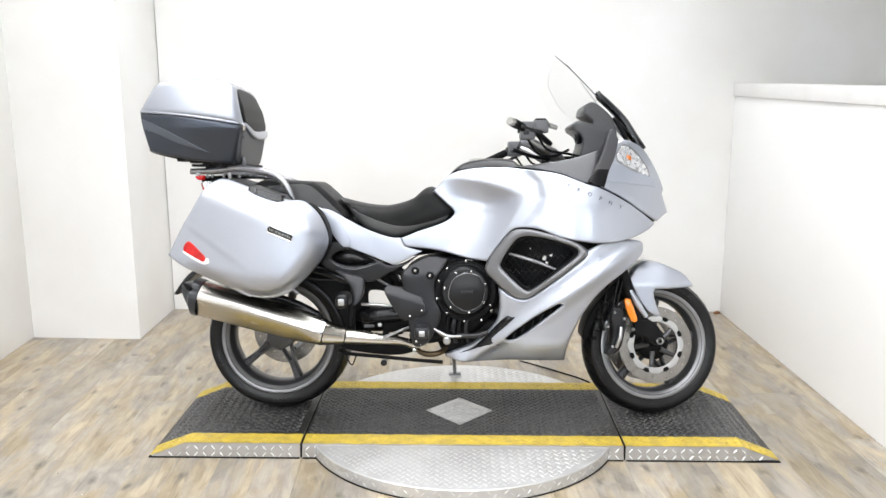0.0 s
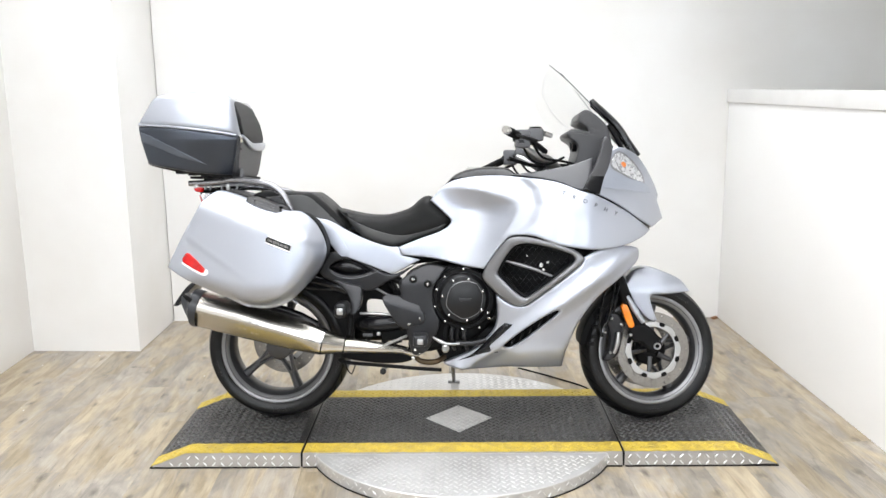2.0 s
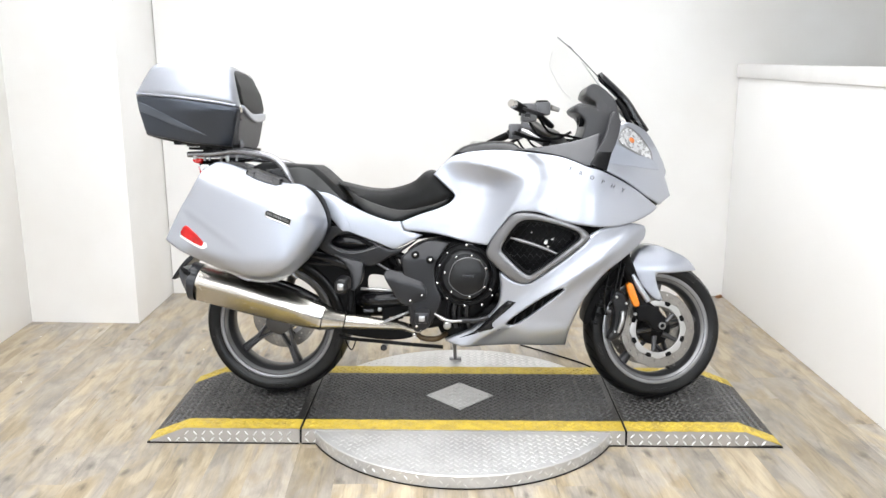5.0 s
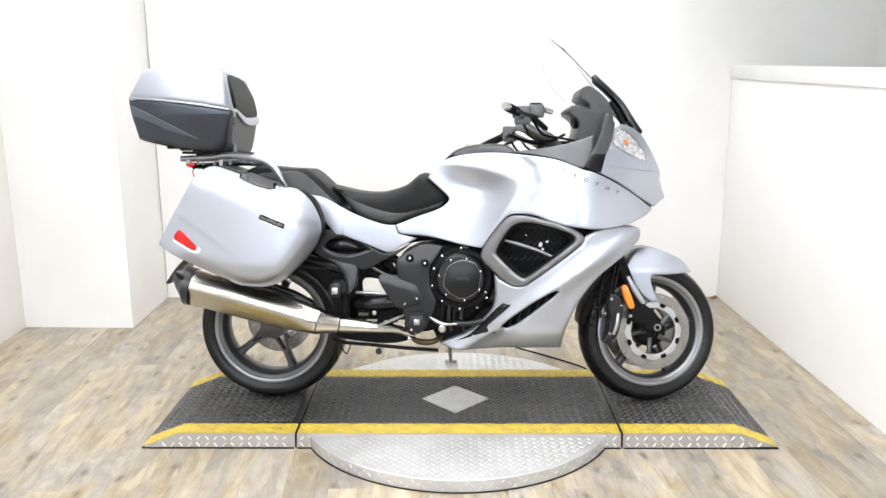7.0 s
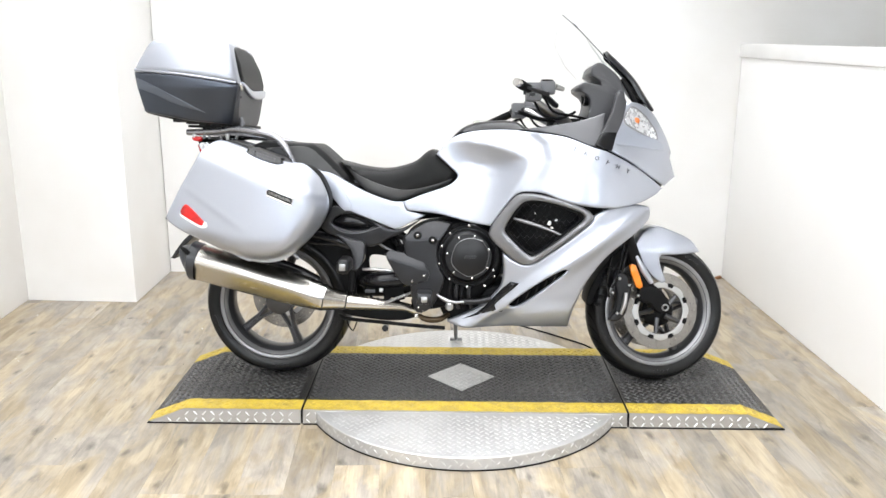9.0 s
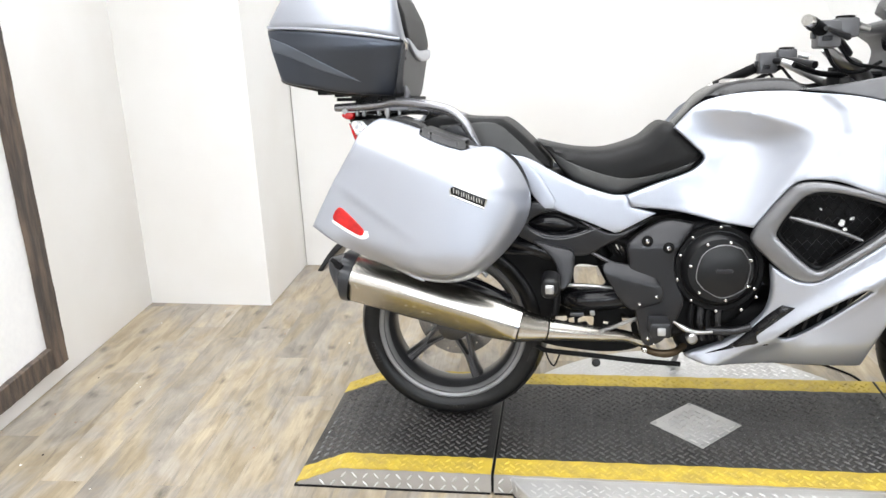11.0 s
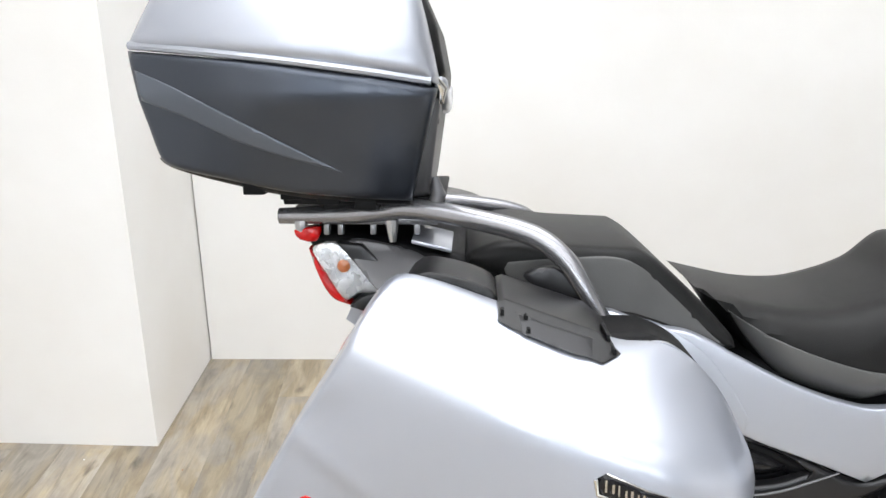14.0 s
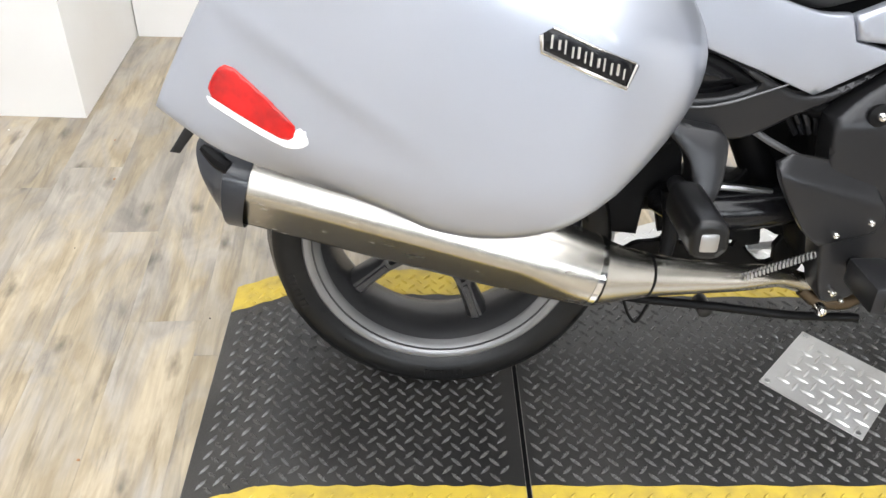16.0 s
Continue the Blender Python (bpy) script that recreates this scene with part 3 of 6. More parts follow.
def on_plate(x, y, up):
    return (x, y, HT + 0.0045 + up)


lugs("plate_tread", [p for p in lug_grid(-0.15, 0.13, -0.2, 0.1, 0.036) if abs(p[0] + 0.011) / 0.139 + abs(p[1] + 0.049) / 0.144 < 0.88], LUGA, centre, on_plate, (0.033, 0.0074), 0.0030)
for sx, sy in ((-0.134, -0.048), (0.112, -0.046), (-0.011, 0.080), (-0.011, -0.178)):
    turned("screw", [(0, 0.006), (0.002, 0.005), (0.002, 0)], (sx, sy, HT + 0.0045), ALU, centre, segs=12, axis="z")


# ---- the motorcycle: x forward, its right side towards -y, z up from the tyres' foot ----
bike = empty("motorcycle", pose(0, -0.041, HT + 0.002, -7.0))
tagged(bike, "silver touring motorcycle with panniers, leaning on its side stand", "motorcycle")

XS = [-0.65, -0.3, -0.12, 0, 0.1, 0.2, 0.3, 0.4, 0.5, 0.6, 0.68, 0.75, 0.80, 0.84]
WS = [0.19, 0.185, 0.175, 0.20, 0.23, 0.265, 0.295, 0.31, 0.31, 0.28, 0.235, 0.17, 0.10, 0.04]
ZS, FS = [0.25, 0.35, 0.5, 0.65, 0.8, 0.9, 1.0, 1.1, 1.2], [0.78, 0.86, 0.95, 1, 1.0, 0.97, 0.88, 0.75, 0.6]


def smooth_table(xs, ys, soft):
    """Values of a table, rounded over its corners."""
    grid = np.linspace(xs[0] - 0.1, xs[-1] + 0.1, 400)
    val = np.interp(grid, xs, ys)
    k = np.hanning(max(3, int(soft / (grid[1] - grid[0])) | 1))
    pad = np.pad(val, len(k) // 2, mode="edge")
    return grid, np.convolve(pad, k / k.sum(), mode="valid")


WX, WZ = smooth_table(XS, WS, 0.16), smooth_table(ZS, FS, 0.18)


def girth(x, z):
    """Half the width of the bodywork."""
    return float(np.interp(x, *WX) * np.interp(z, *WZ))


def skin(name, outline, mat, off=0.0, thick=0.012, holes=(), edge=0.008, label="", parent=None, shape=None, left=True, step=0.018):
    """A moulded panel of the bodywork on the right side, and its mirror image on the left."""
    def front(x, z, d):
        return girth(x, z) + off + (shape(x, z, d) if shape else 0)

    def back(x, z):
        return girth(x, z) + off - thick + (shape(x, z, 1.0) if shape else 0)
    ob = pillow(name, outline, front, mat, parent or bike, back, holes=holes, step=step, edge=edge, label=label)
    if left:
        pillow(name, outline, front, mat, parent or bike, back, holes=holes, step=step * 1.6, edge=edge, label=label, left=True)
    return ob


# -- wheels --
def wheel(name, x, r, width, rim_r, label, y=0.0, up=0.0):
    """A cast wheel with its tyre; it stands on the deck at (x, y)."""
    w = width / 2
    hub = turned(name, [(-w * 0.80, rim_r + 0.008), (-w * 0.86, rim_r + 0.006), (-w * 0.86, rim_r - 0.010), (-w * 0.74, rim_r - 0.014), (-w * 0.60, rim_r - 0.026), (-w * 0.3, rim_r - 0.034),
                        (w * 0.3, rim_r - 0.034), (w * 0.60, rim_r - 0.026), (w * 0.74, rim_r - 0.014), (w * 0.86, rim_r - 0.010), (w * 0.86, rim_r + 0.006), (w * 0.80, rim_r + 0.008)],
                 (0, 0, 0), WHEEL, bike, segs=72, label=label, closed=True)
    turned("rim_lip", [(-w * 0.87, rim_r + 0.0075), (-w * 0.90, rim_r + 0.004), (-w * 0.90, rim_r - 0.003), (-w * 0.88, rim_r - 0.006), (-w * 0.76, rim_r - 0.019), (-w * 0.70, rim_r - 0.022), (-w * 0.70, rim_r - 0.012), (-w * 0.84, rim_r + 0.006)], (0, 0, 0), RIMLIP, hub, segs=72, closed=True)
    turned("tyre", [(-w * 0.82, rim_r + 0.002), (-w * 0.93, rim_r + 0.012), (-w * 0.99, rim_r + (r - rim_r) * 0.38), (-w, rim_r + (r - rim_r) * 0.55), (-w * 0.96, rim_r + (r - rim_r) * 0.70), (-w * 0.78, r - 0.018), (-w * 0.5, r - 0.0065), (-w * 0.25, r - 0.0015), (0, r),
                    (w * 0.25, r - 0.0015), (w * 0.5, r - 0.0065), (w * 0.78, r - 0.018), (w * 0.96, rim_r + (r - rim_r) * 0.70), (w, rim_r + (r - rim_r) * 0.55), (w * 0.99, rim_r + (r - rim_r) * 0.38), (w * 0.93, rim_r + 0.012), (w * 0.82, rim_r + 0.002)],
           (0, 0, 0), RUBBER, hub, segs=96, label="black road tyre with rain grooves", angle=80)
    # slanted rain grooves: black strips laid on the tread, their shade put into the colour
    verts, faces = [], []
    for i in range(34):
        a0 = 2 * math.pi * i / 34
        for s in (-1, 1):
            k = len(verts)
            for j in range(6):
                t = j / 5
                yy = s * w * (0.18 + 0.70 * t)
                rr = np.interp(abs(yy) / w, [0, 0.25, 0.5, 0.78, 0.96], [r, r - 0.0015, r - 0.0065, r - 0.018, rim_r + (r - rim_r) * 0.70]) + 0.0006
                a = a0 + 0.22 * t * t + (0.09 if s > 0 else 0)
                wd = 0.016 * math.sin(math.pi * (0.15 + 0.75 * t))
                for e in (-1, 1):
                    b = a + e * wd
                    verts.append((rr * math.cos(b), yy, rr * math.sin(b)))
            faces += [(k + 2 * j, k + 2 * j + 1, k + 2 * j + 3, k + 2 * j + 2) for j in range(5)]
    part("tread_groove", verts, faces, BLACK, hub)["kind"] = "stuff"
    # moulded marks on the sidewall: short raised bars
    verts, faces = [], []
    q0, q1 = rim_r + (r - rim_r) * 0.36, rim_r + (r - rim_r) * 0.53
    for g in range(5):
        for k in range(7):
            a = radians(-96 + 72 * g + 2.3 * k)
            b = a + radians(1.5)
            i = len(verts)
            for yy in (-w * 0.98, -w * 1.008):
                verts += [(q0 * math.cos(a), yy, q0 * math.sin(a)), (q1 * math.cos(a), yy, q1 * math.sin(a)), (q1 * math.cos(b), yy, q1 * math.sin(b)), (q0 * math.cos(b), yy, q0 * math.sin(b))]
            faces += [(i + 4, i + 5, i + 6, i + 7), (i, i + 4, i + 7, i + 3), (i + 1, i + 2, i + 6, i + 5), (i, i + 1, i + 5, i + 4), (i + 3, i + 7, i + 6, i + 2)]
    part("sidewall_mark", verts, faces, SATB, hub, smooth=False)["kind"] = "stuff"
    hub.location = (x, y, r + up)
    return hub


def spoke(hub, p0, p1, w0, w1, y0, y1):
    """A cast spoke between two points of the wheel's plane, with rounded flanks."""
    bm = bmesh.new()
    p0, p1 = Vector((p0[0], 0, p0[1])), Vector((p1[0], 0, p1[1]))
    d = (p1 - p0).normalized()
    s = Vector((-d.z, 0, d.x))
    ring = []
    for t, w, y in ((0, w0, y0), (0.5, (w0 + w1) * 0.46, (y0 + y1) / 2), (1, w1, y1)):
        c = p0.lerp(p1, t)
        ring.append([bm.verts.new(c + s * w * p + Vector((0, q * y, 0))) for p, q in ((-1, -0.55), (-0.55, -1), (0.55, -1), (1, -0.55), (1, 0.55), (0.55, 1), (-0.55, 1), (-1, 0.55))])
    for p, q in zip(ring, ring[1:]):
        for k in range(8):
            bm.faces.new((p[k], p[(k + 1) % 8], q[(k + 1) % 8], q[k]))
    bm.faces.new(ring[0])
    bm.faces.new(ring[-1])
    return bm_part("spoke", bm, WHEEL, hub, angle=50)


def spokes(hub, x, z, rim_r, turn, w, y):
    """Five broad cast spokes with a raised rib, spread at the hub and at the rim."""
    for i in range(5):
        a = radians(turn + 72 * i)
        c, q = math.cos(a), math.sin(a)
        spoke(hub, (x + 0.118 * c, z + 0.118 * q), (x + (rim_r - 0.028) * c, z + (rim_r - 0.028) * q), w * 1.05, w * 1.25, y, y * 1.25)
        spoke(hub, (x + 0.125 * c, z + 0.125 * q), (x + (rim_r - 0.035) * c, z + (rim_r - 0.035) * q), w * 0.45, w * 0.35, y * 1.22, y * 1.42)
        for e in (-1, 1):
            b = a + e * 0.55
            spoke(hub, (x + 0.045 * math.cos(b), z + 0.045 * math.sin(b)), (x + 0.128 * math.cos(a + e * 0.05), z + 0.128 * math.sin(a + e * 0.05)), w * 0.50, w * 0.50, y * 0.9, y)


RX, RR, FX, FR = -0.768, 0.305, 0.782, 0.290
rear = wheel("rear_wheel", RX, RR, 0.19, 0.229, "graphite cast rear wheel", 0.045, 0.008)
turned("hub", [(-0.06, 0), (-0.06, 0.030), (-0.05, 0.055), (0.05, 0.062), (0.09, 0.062), (0.09, 0)], (0, 0, 0), WHEEL, rear, segs=32)
spokes(rear, 0, 0, 0.229, 3, 0.0150, 0.024)
front = wheel("front_wheel", FX, FR, 0.12, 0.219, "graphite cast front wheel", 0.008, 0.001)
turned("hub", [(-0.066, 0), (-0.066, 0.020), (-0.056, 0.050), (-0.040, 0.066), (0.04, 0.066), (0.07, 0.016), (0.07, 0)], (0, 0, 0), BLACK, front, segs=32)
spokes(front, 0, 0, 0.219, 10, 0.0155, 0.018)


def ring_of(cx, cz, r, n, turn=0.0):
    return [(cx + r * math.cos(turn + 2 * math.pi * i / n), cz + r * math.sin(turn + 2 * math.pi * i / n)) for i in range(n)]


def brake_disc(x, z, r0, r1, y, parent):
    """A drilled brake disc; y: its right face's half width (negative on the left)."""
    holes = [ring_of(x, z, r0, 24)]
    for i in range(30):
        a = 2 * math.pi * i / 30
        q = r1 - 0.012 - 0.012 * (i % 3)
        holes.append(ring_of(x + q * math.cos(a), z + q * math.sin(a), 0.0032, 6))
    pillow("brake_disc", ring_of(x, z, r1, 40), lambda a, b, d: y, DISC, parent, back=y - 0.005, holes=holes, step=0.02, edge=0.001, label="drilled steel brake disc")


def disc_carrier(x, z, r, y, parent):
    """The scalloped inner ring that carries a brake disc, with slots."""
    out = []
    for i in range(72):
        a = 2 * math.pi * i / 72
        q = r + 0.004 * math.cos(8 * a)
        out.append((x + q * math.cos(a), z + q * math.sin(a)))
    holes = [ring_of(x, z, r - 0.022, 24)]
    pillow("disc_carrier", out, lambda a, b, d: y, ALU, parent, back=y - 0.006, holes=holes, step=0.02, edge=0.0015, label="scalloped silver disc carrier")
    for i in range(8):
        a = 2 * math.pi * (i + 0.5) / 8
        slot = [(x + (r - 0.002 + u) * math.cos(a + t), z + (r - 0.002 + u) * math.sin(a + t)) for u, t in ((-0.011, -0.10), (-0.013, 0.0), (-0.011, 0.10), (0.002, 0.12), (0.005, 0.0), (0.002, -0.12))]
        pillow("slot", slot, lambda p, q, d: y + 0.0012, BLACK, parent, back=y - 0.001, step=0.02, edge=0.001)


front.rotation_euler = (radians(-6), 0, radians(9))
brake_disc(0, 0, 0.106, 0.156, 0.072, front)
disc_carrier(0, 0, 0.116, 0.075, front)
brake_disc(0, 0, 0.106, 0.160, -0.067, front)
for i in range(5):
    a = radians(30 + 72 * i)
    tube("carrier_arm", [(0.03 * math.cos(a), -0.064, 0.03 * math.sin(a)), (0.09 * math.cos(a + 0.2), -0.070, 0.09 * math.sin(a + 0.2))], [0.012, 0.009], WHEEL, front, segs=8)
brake_disc(0, 0, 0.09, 0.140, -0.08, rear)
disc_carrier(0, 0, 0.092, -0.082, rear)

# -- front fork, mudguard and calipers --
fork = tube("fork", [(0.60, -0.098, 0.72), (0.655, -0.098, 0.56), (0.71, -0.098, 0.43), (0.755, -0.098, 0.33)], [0.027, 0.027, 0.026, 0.024], BLACK, bike, segs=16, label="black telescopic fork leg")
tube("fork", [(0.60, 0.098, 0.72), (0.655, 0.098, 0.56), (0.71, 0.098, 0.43), (0.755, 0.098, 0.33)], [0.027, 0.027, 0.026, 0.024], BLACK, bike, segs=16, label="black telescopic fork leg")
pillow("fork_foot", [(0.690, 0.40), (0.700, 0.345), (0.735, 0.338), (0.765, 0.304), (0.798, 0.300), (0.816, 0.325), (0.808, 0.352), (0.780, 0.392), (0.735, 0.415)], lambda x, z, d: 0.126, BLACK, bike, 0.076, edge=0.010, label="black cast fork foot")
turned("axle_nut", [(0.006, 0.0), (0.006, 0.015), (-0.004, 0.0145), (-0.006, 0.013), (-0.006, 0.0095), (-0.001, 0.009), (-0.001, 0)], (0.795, -0.127, 0.326), ALU, bike, segs=24, label="bright axle end")
turned("axle_bore", [(0.0, 0.0), (0.0, 0.0085), (-0.0015, 0.0085), (-0.0015, 0)], (0.795, -0.127, 0.326), BLACK, bike, segs=16)
tube("fork_guard", [(0.674, -0.118, 0.530), (0.703, -0.124, 0.478), (0.738, -0.122, 0.424)], [0.008, 0.013, 0.010], SILVER, bike, segs=10, label="silver fork guard strip")
pillow("orange_reflector", [(0.646, 0.492), (0.658, 0.500), (0.670, 0.496), (0.700, 0.420), (0.700, 0.408), (0.688, 0.402), (0.676, 0.408)], lambda x, z, d: 0.142, ORANGE, bike, 0.118, edge=0.006, label="orange fork reflector")


def fender_half(x, z, d):
    return 0.092 - 0.05 * max(0.0, (z - 0.54) / 0.10) ** 2 - 0.03 * max(0.0, (x - 0.80) / 0.14) ** 2


mudguard = pillow("front_mudguard", [(0.673, 0.552), (0.700, 0.608), (0.735, 0.638), (0.788, 0.637), (0.846, 0.618), (0.903, 0.588), (0.943, 0.540, 1), (0.850, 0.533), (0.783, 0.531, 1), (0.774, 0.522), (0.782, 0.481), (0.803, 0.426, 1), (0.790, 0.418), (0.760, 0.434), (0.737, 0.457), (0.702, 0.503)],
                  fender_half, SILVER, bike, both=True, edge=0.006, step=0.014, label="silver painted front mudguard")
pillow("mudguard_flap", [(0.500, 0.375), (0.540, 0.455), (0.600, 0.530), (0.640, 0.560), (0.660, 0.545), (0.610, 0.49), (0.560, 0.41), (0.535, 0.335), (0.495, 0.320)], lambda x, z, d: 0.068, BLACK, bike, both=True, edge=0.006, label="black mudguard flap behind the front wheel")


def caliper(y, s):
    ob = pillow("brake_caliper", [(0.606, 0.465), (0.645, 0.455), (0.662, 0.40), (0.655, 0.345), (0.640, 0.290), (0.605, 0.262), (0.578, 0.268), (0.600, 0.31), (0.606, 0.37), (0.596, 0.42)], lambda x, z, d: 0.115, SATIN, bike, 0.075, edge=0.012, step=0.012, label="dark grey brake caliper", left=s > 0)
    return ob


cal = caliper(-1, -1)
caliper(1, 1)
for bx, bz, br in ((0.612, 0.440, 0.009), (0.652, 0.414, 0.0085), (0.587, 0.382, 0.008), (0.607, 0.30, 0.008), (0.662, 0.462, 0.012), (0.688, 0.372, 0.010)):
    bolt(bx, -0.120, bz, br, ALU, bike, 0.008)
for k, pts in enumerate(([(0.63, -0.12, 0.62), (0.615, -0.125, 0.52), (0.60, -0.118, 0.44), (0.585, -0.115, 0.40)], [(0.65, -0.11, 0.60), (0.63, -0.13, 0.53), (0.618, -0.125, 0.46)], [(0.60, -0.10, 0.60), (0.575, -0.11, 0.50), (0.567, -0.10, 0.42), (0.578, -0.09, 0.36)])):
    tube("brake_hose", pts, 0.005, GLOSSB, bike, segs=8)
for bx, bz in ((0.545, 0.36), (0.55, 0.40), (0.56, 0.44), (0.575, 0.47), (0.53, 0.33)):
    box("caliper_fin", (bx - 0.010, -0.10, bz - 0.007), (bx + 0.014, -0.06, bz + 0.007), BLACK, bike, 0.002)
tube("caliper_arm", [(0.635, -0.135, 0.385), (0.632, -0.139, 0.345), (0.618, -0.137, 0.30)], [0.008, 0.010, 0.007], ALU, bike, segs=10)

# -- engine and hidden core --
pillow("engine_block", [(-0.235, 0.60), (-0.10, 0.665), (0.05, 0.67), (0.13, 0.62), (0.15, 0.52), (0.12, 0.43), (0.05, 0.36), (-0.05, 0.33), (-0.16, 0.31), (-0.21, 0.36), (-0.225, 0.48)], lambda x, z, d: 0.150, BLACK, bike, both=True, edge=0.03, step=0.025, label="black engine block")
pillow("inner_frame", [(-0.60, 0.80), (-0.40, 0.80), (-0.1, 0.84), (0.15, 0.90), (0.40, 0.95), (0.55, 0.92), (0.62, 0.80), (0.55, 0.72), (0.40, 0.50), (0.30, 0.40), (0.18, 0.45), (0.12, 0.66), (-0.05, 0.68), (-0.25, 0.66), (-0.42, 0.68), (-0.60, 0.74)], lambda x, z, d: 0.125, BLACK, bike, both=True, edge=0.03, step=0.03, label="black frame and air box under the bodywork")
pillow("sump", [(-0.10, 0.36), (0.14, 0.42), (0.30, 0.42), (0.34, 0.27), (0.05, 0.235), (-0.07, 0.26)], lambda x, z, d: 0.115, BLACK, bike, both=True, edge=0.03, step=0.03, label="black sump")
CCX, CCZ = 0.010, 0.535
clutch = turned("clutch_cover", [(0.06, 0), (0.06, 0.122), (-0.008, 0.122), (-0.014, 0.118), (-0.016, 0.104), (-0.038, 0.098), (-0.050, 0.088), (-0.052, 0)], (CCX, -0.17, CCZ), SATB, bike, segs=64, label="dark grey round clutch cover")
turned("cover_ring", [(-0.010, 0.1235), (-0.020, 0.119), (-0.020, 0.108), (-0.012, 0.104)], (CCX, -0.17, CCZ), BLACK, clutch, segs=64, closed=True)
CAP = [(-0.042, 0.574), (-0.016, 0.599), (0.024, 0.608), (0.063, 0.597), (0.086, 0.553), (0.081, 0.513), (0.068, 0.482), (0.013, 0.459), (-0.035, 0.483), (-0.055, 0.514)]
pillow("cover_cap", CAP, lambda x, z, d: 0.226 + swell(d, 0.06, 0.008), SATB, clutch, 0.215, edge=0.004, step=0.014, label="raised dark grey cap of the clutch cover")
# brighter metal on the upper arc stands for the highlight along the edge
tube("cap_bead", [(x * 1.01, -0.226, z) for x, z in CAP[-2:] + CAP[:4]], 0.0015, RIMLIP, clutch, segs=6, step=0.008, label="cap edge made bright as its highlight")
tube("cap_bead", [(x * 1.01, -0.226, z) for x, z in CAP[3:-1]], 0.0014, GREYM, clutch, segs=6, step=0.008)
box("cap_mark", (-0.005, -0.2348, 0.530), (0.040, -0.228, 0.541), SATIN, clutch, 0.001)
for a in (92, 40, -12, -62, -115, -172, 135):
    bolt(CCX + 0.083 * math.cos(radians(a - 18)), -0.226, CCZ + 0.083 * math.sin(radians(a - 18)), 0.0075, CHROME, clutch, 0.006)
for bx, bz in ((-0.062, 0.622), (-0.094, 0.572), (-0.102, 0.503), (-0.063, 0.444), (0.006, 0.413), (0.074, 0.418), (0.113, 0.455), (0.108, 0.478), (0.012, 0.652)):
    bolt(bx, -0.186, bz, 0.0078, CHROME, bike, 0.007)
box("sensor", (0.010, -0.188, 0.642), (0.040, -0.16, 0.658), GREYM, bike, 0.006, label="silver sensor housing")
for i, bx in enumerate((-0.055, -0.03, -0.008, 0.02)):
    tube("hose", [(bx, -0.17, 0.43), (bx - 0.008, -0.185, 0.38), (bx + 0.005, -0.175, 0.325)], 0.008 + 0.002 * (i % 2), (BLACK, GLOSSB)[i % 2], bike, segs=8)
tube("oil_line", [(-0.02, -0.19, 0.355), (0.05, -0.20, 0.358), (0.10, -0.20, 0.37)], 0.011, SATIN, bike, segs=10, label="grey oil line")
tube("chrome_lever", [(-0.112, -0.205, 0.384), (-0.085, -0.212, 0.368), (-0.055, -0.215, 0.357), (-0.005, -0.210, 0.357)], [0.003, 0.008, 0.007, 0.004], ALU, bike, segs=10, label="polished brake pedal")
turned("pedal_pivot", [(0.03, 0), (0.03, 0.015), (-0.006, 0.015), (-0.010, 0.010), (-0.010, 0)], (-0.062, -0.222, 0.340), ALU, bike, segs=20)

# -- footrest bracket and heel guard --
bracket = pillow("footrest_bracket", [(-0.244, 0.603, 1), (-0.198, 0.640), (-0.133, 0.671), (-0.052, 0.660, 1), (-0.080, 0.620), (-0.108, 0.572), (-0.104, 0.497), (-0.084, 0.440), (-0.118, 0.353), (-0.149, 0.318), (-0.190, 0.312), (-0.212, 0.385), (-0.236, 0.54)],
                 lambda x, z, d: 0.199 + swell(d, 0.05, 0.004) - 0.42 * max(0.0, z - 0.602), SATIN, bike, 0.15, edge=0.006, step=0.012, label="satin grey cast footrest bracket")
for bx, bz in ((-0.187, 0.615), (-0.129, 0.596)):
    turned("socket", [(0.003, 0), (0.003, 0.016), (-0.002, 0.016), (-0.003, 0.0145), (-0.003, 0)], (bx, -0.202, bz), BLACK, bracket, segs=20)
    bolt(bx, -0.206, bz, 0.0098, CHROME, bracket, 0.006)
heel = pillow("heel_guard", [(-0.312, 0.544, 1), (-0.290, 0.556, 1), (-0.184, 0.538, 1), (-0.164, 0.516), (-0.141, 0.466), (-0.148, 0.439, 1), (-0.226, 0.416, 1), (-0.252, 0.437), (-0.302, 0.515)], lambda x, z, d: 0.213 + swell(d, 0.04, 0.002) - 0.55 * max(0.0, z - 0.528 + 0.27 * (x + 0.30)), SATIN, bike, 0.196, edge=0.003, step=0.010, label="satin grey heel guard plate")
for bx, bz in ((-0.207, 0.437), (-0.161, 0.458)):
    bolt(bx, -0.214, bz, 0.008, CHROME, heel, 0.006)
tube("footrest", [(-0.160, -0.20, 0.385), (-0.158, -0.25, 0.385), (-0.156, -0.295, 0.386)], [0.012, 0.014, 0.016], BLACK, bike, segs=10, label="black rubber footrest")
box("footrest_block", (-0.185, -0.315, 0.365), (-0.130, -0.225, 0.408), SATIN, bike, 0.008, label="grey footrest with a bright end")
box("footrest_end", (-0.168, -0.322, 0.374), (-0.145, -0.314, 0.396), ALU, bike, 0.004)
for bx, bz, br in ((-0.182, 0.334, 0.009), (-0.190, 0.300, 0.013), (-0.165, 0.32, 0.006)):
    bolt(bx, -0.20, bz, br, CHROME, bike, 0.014)
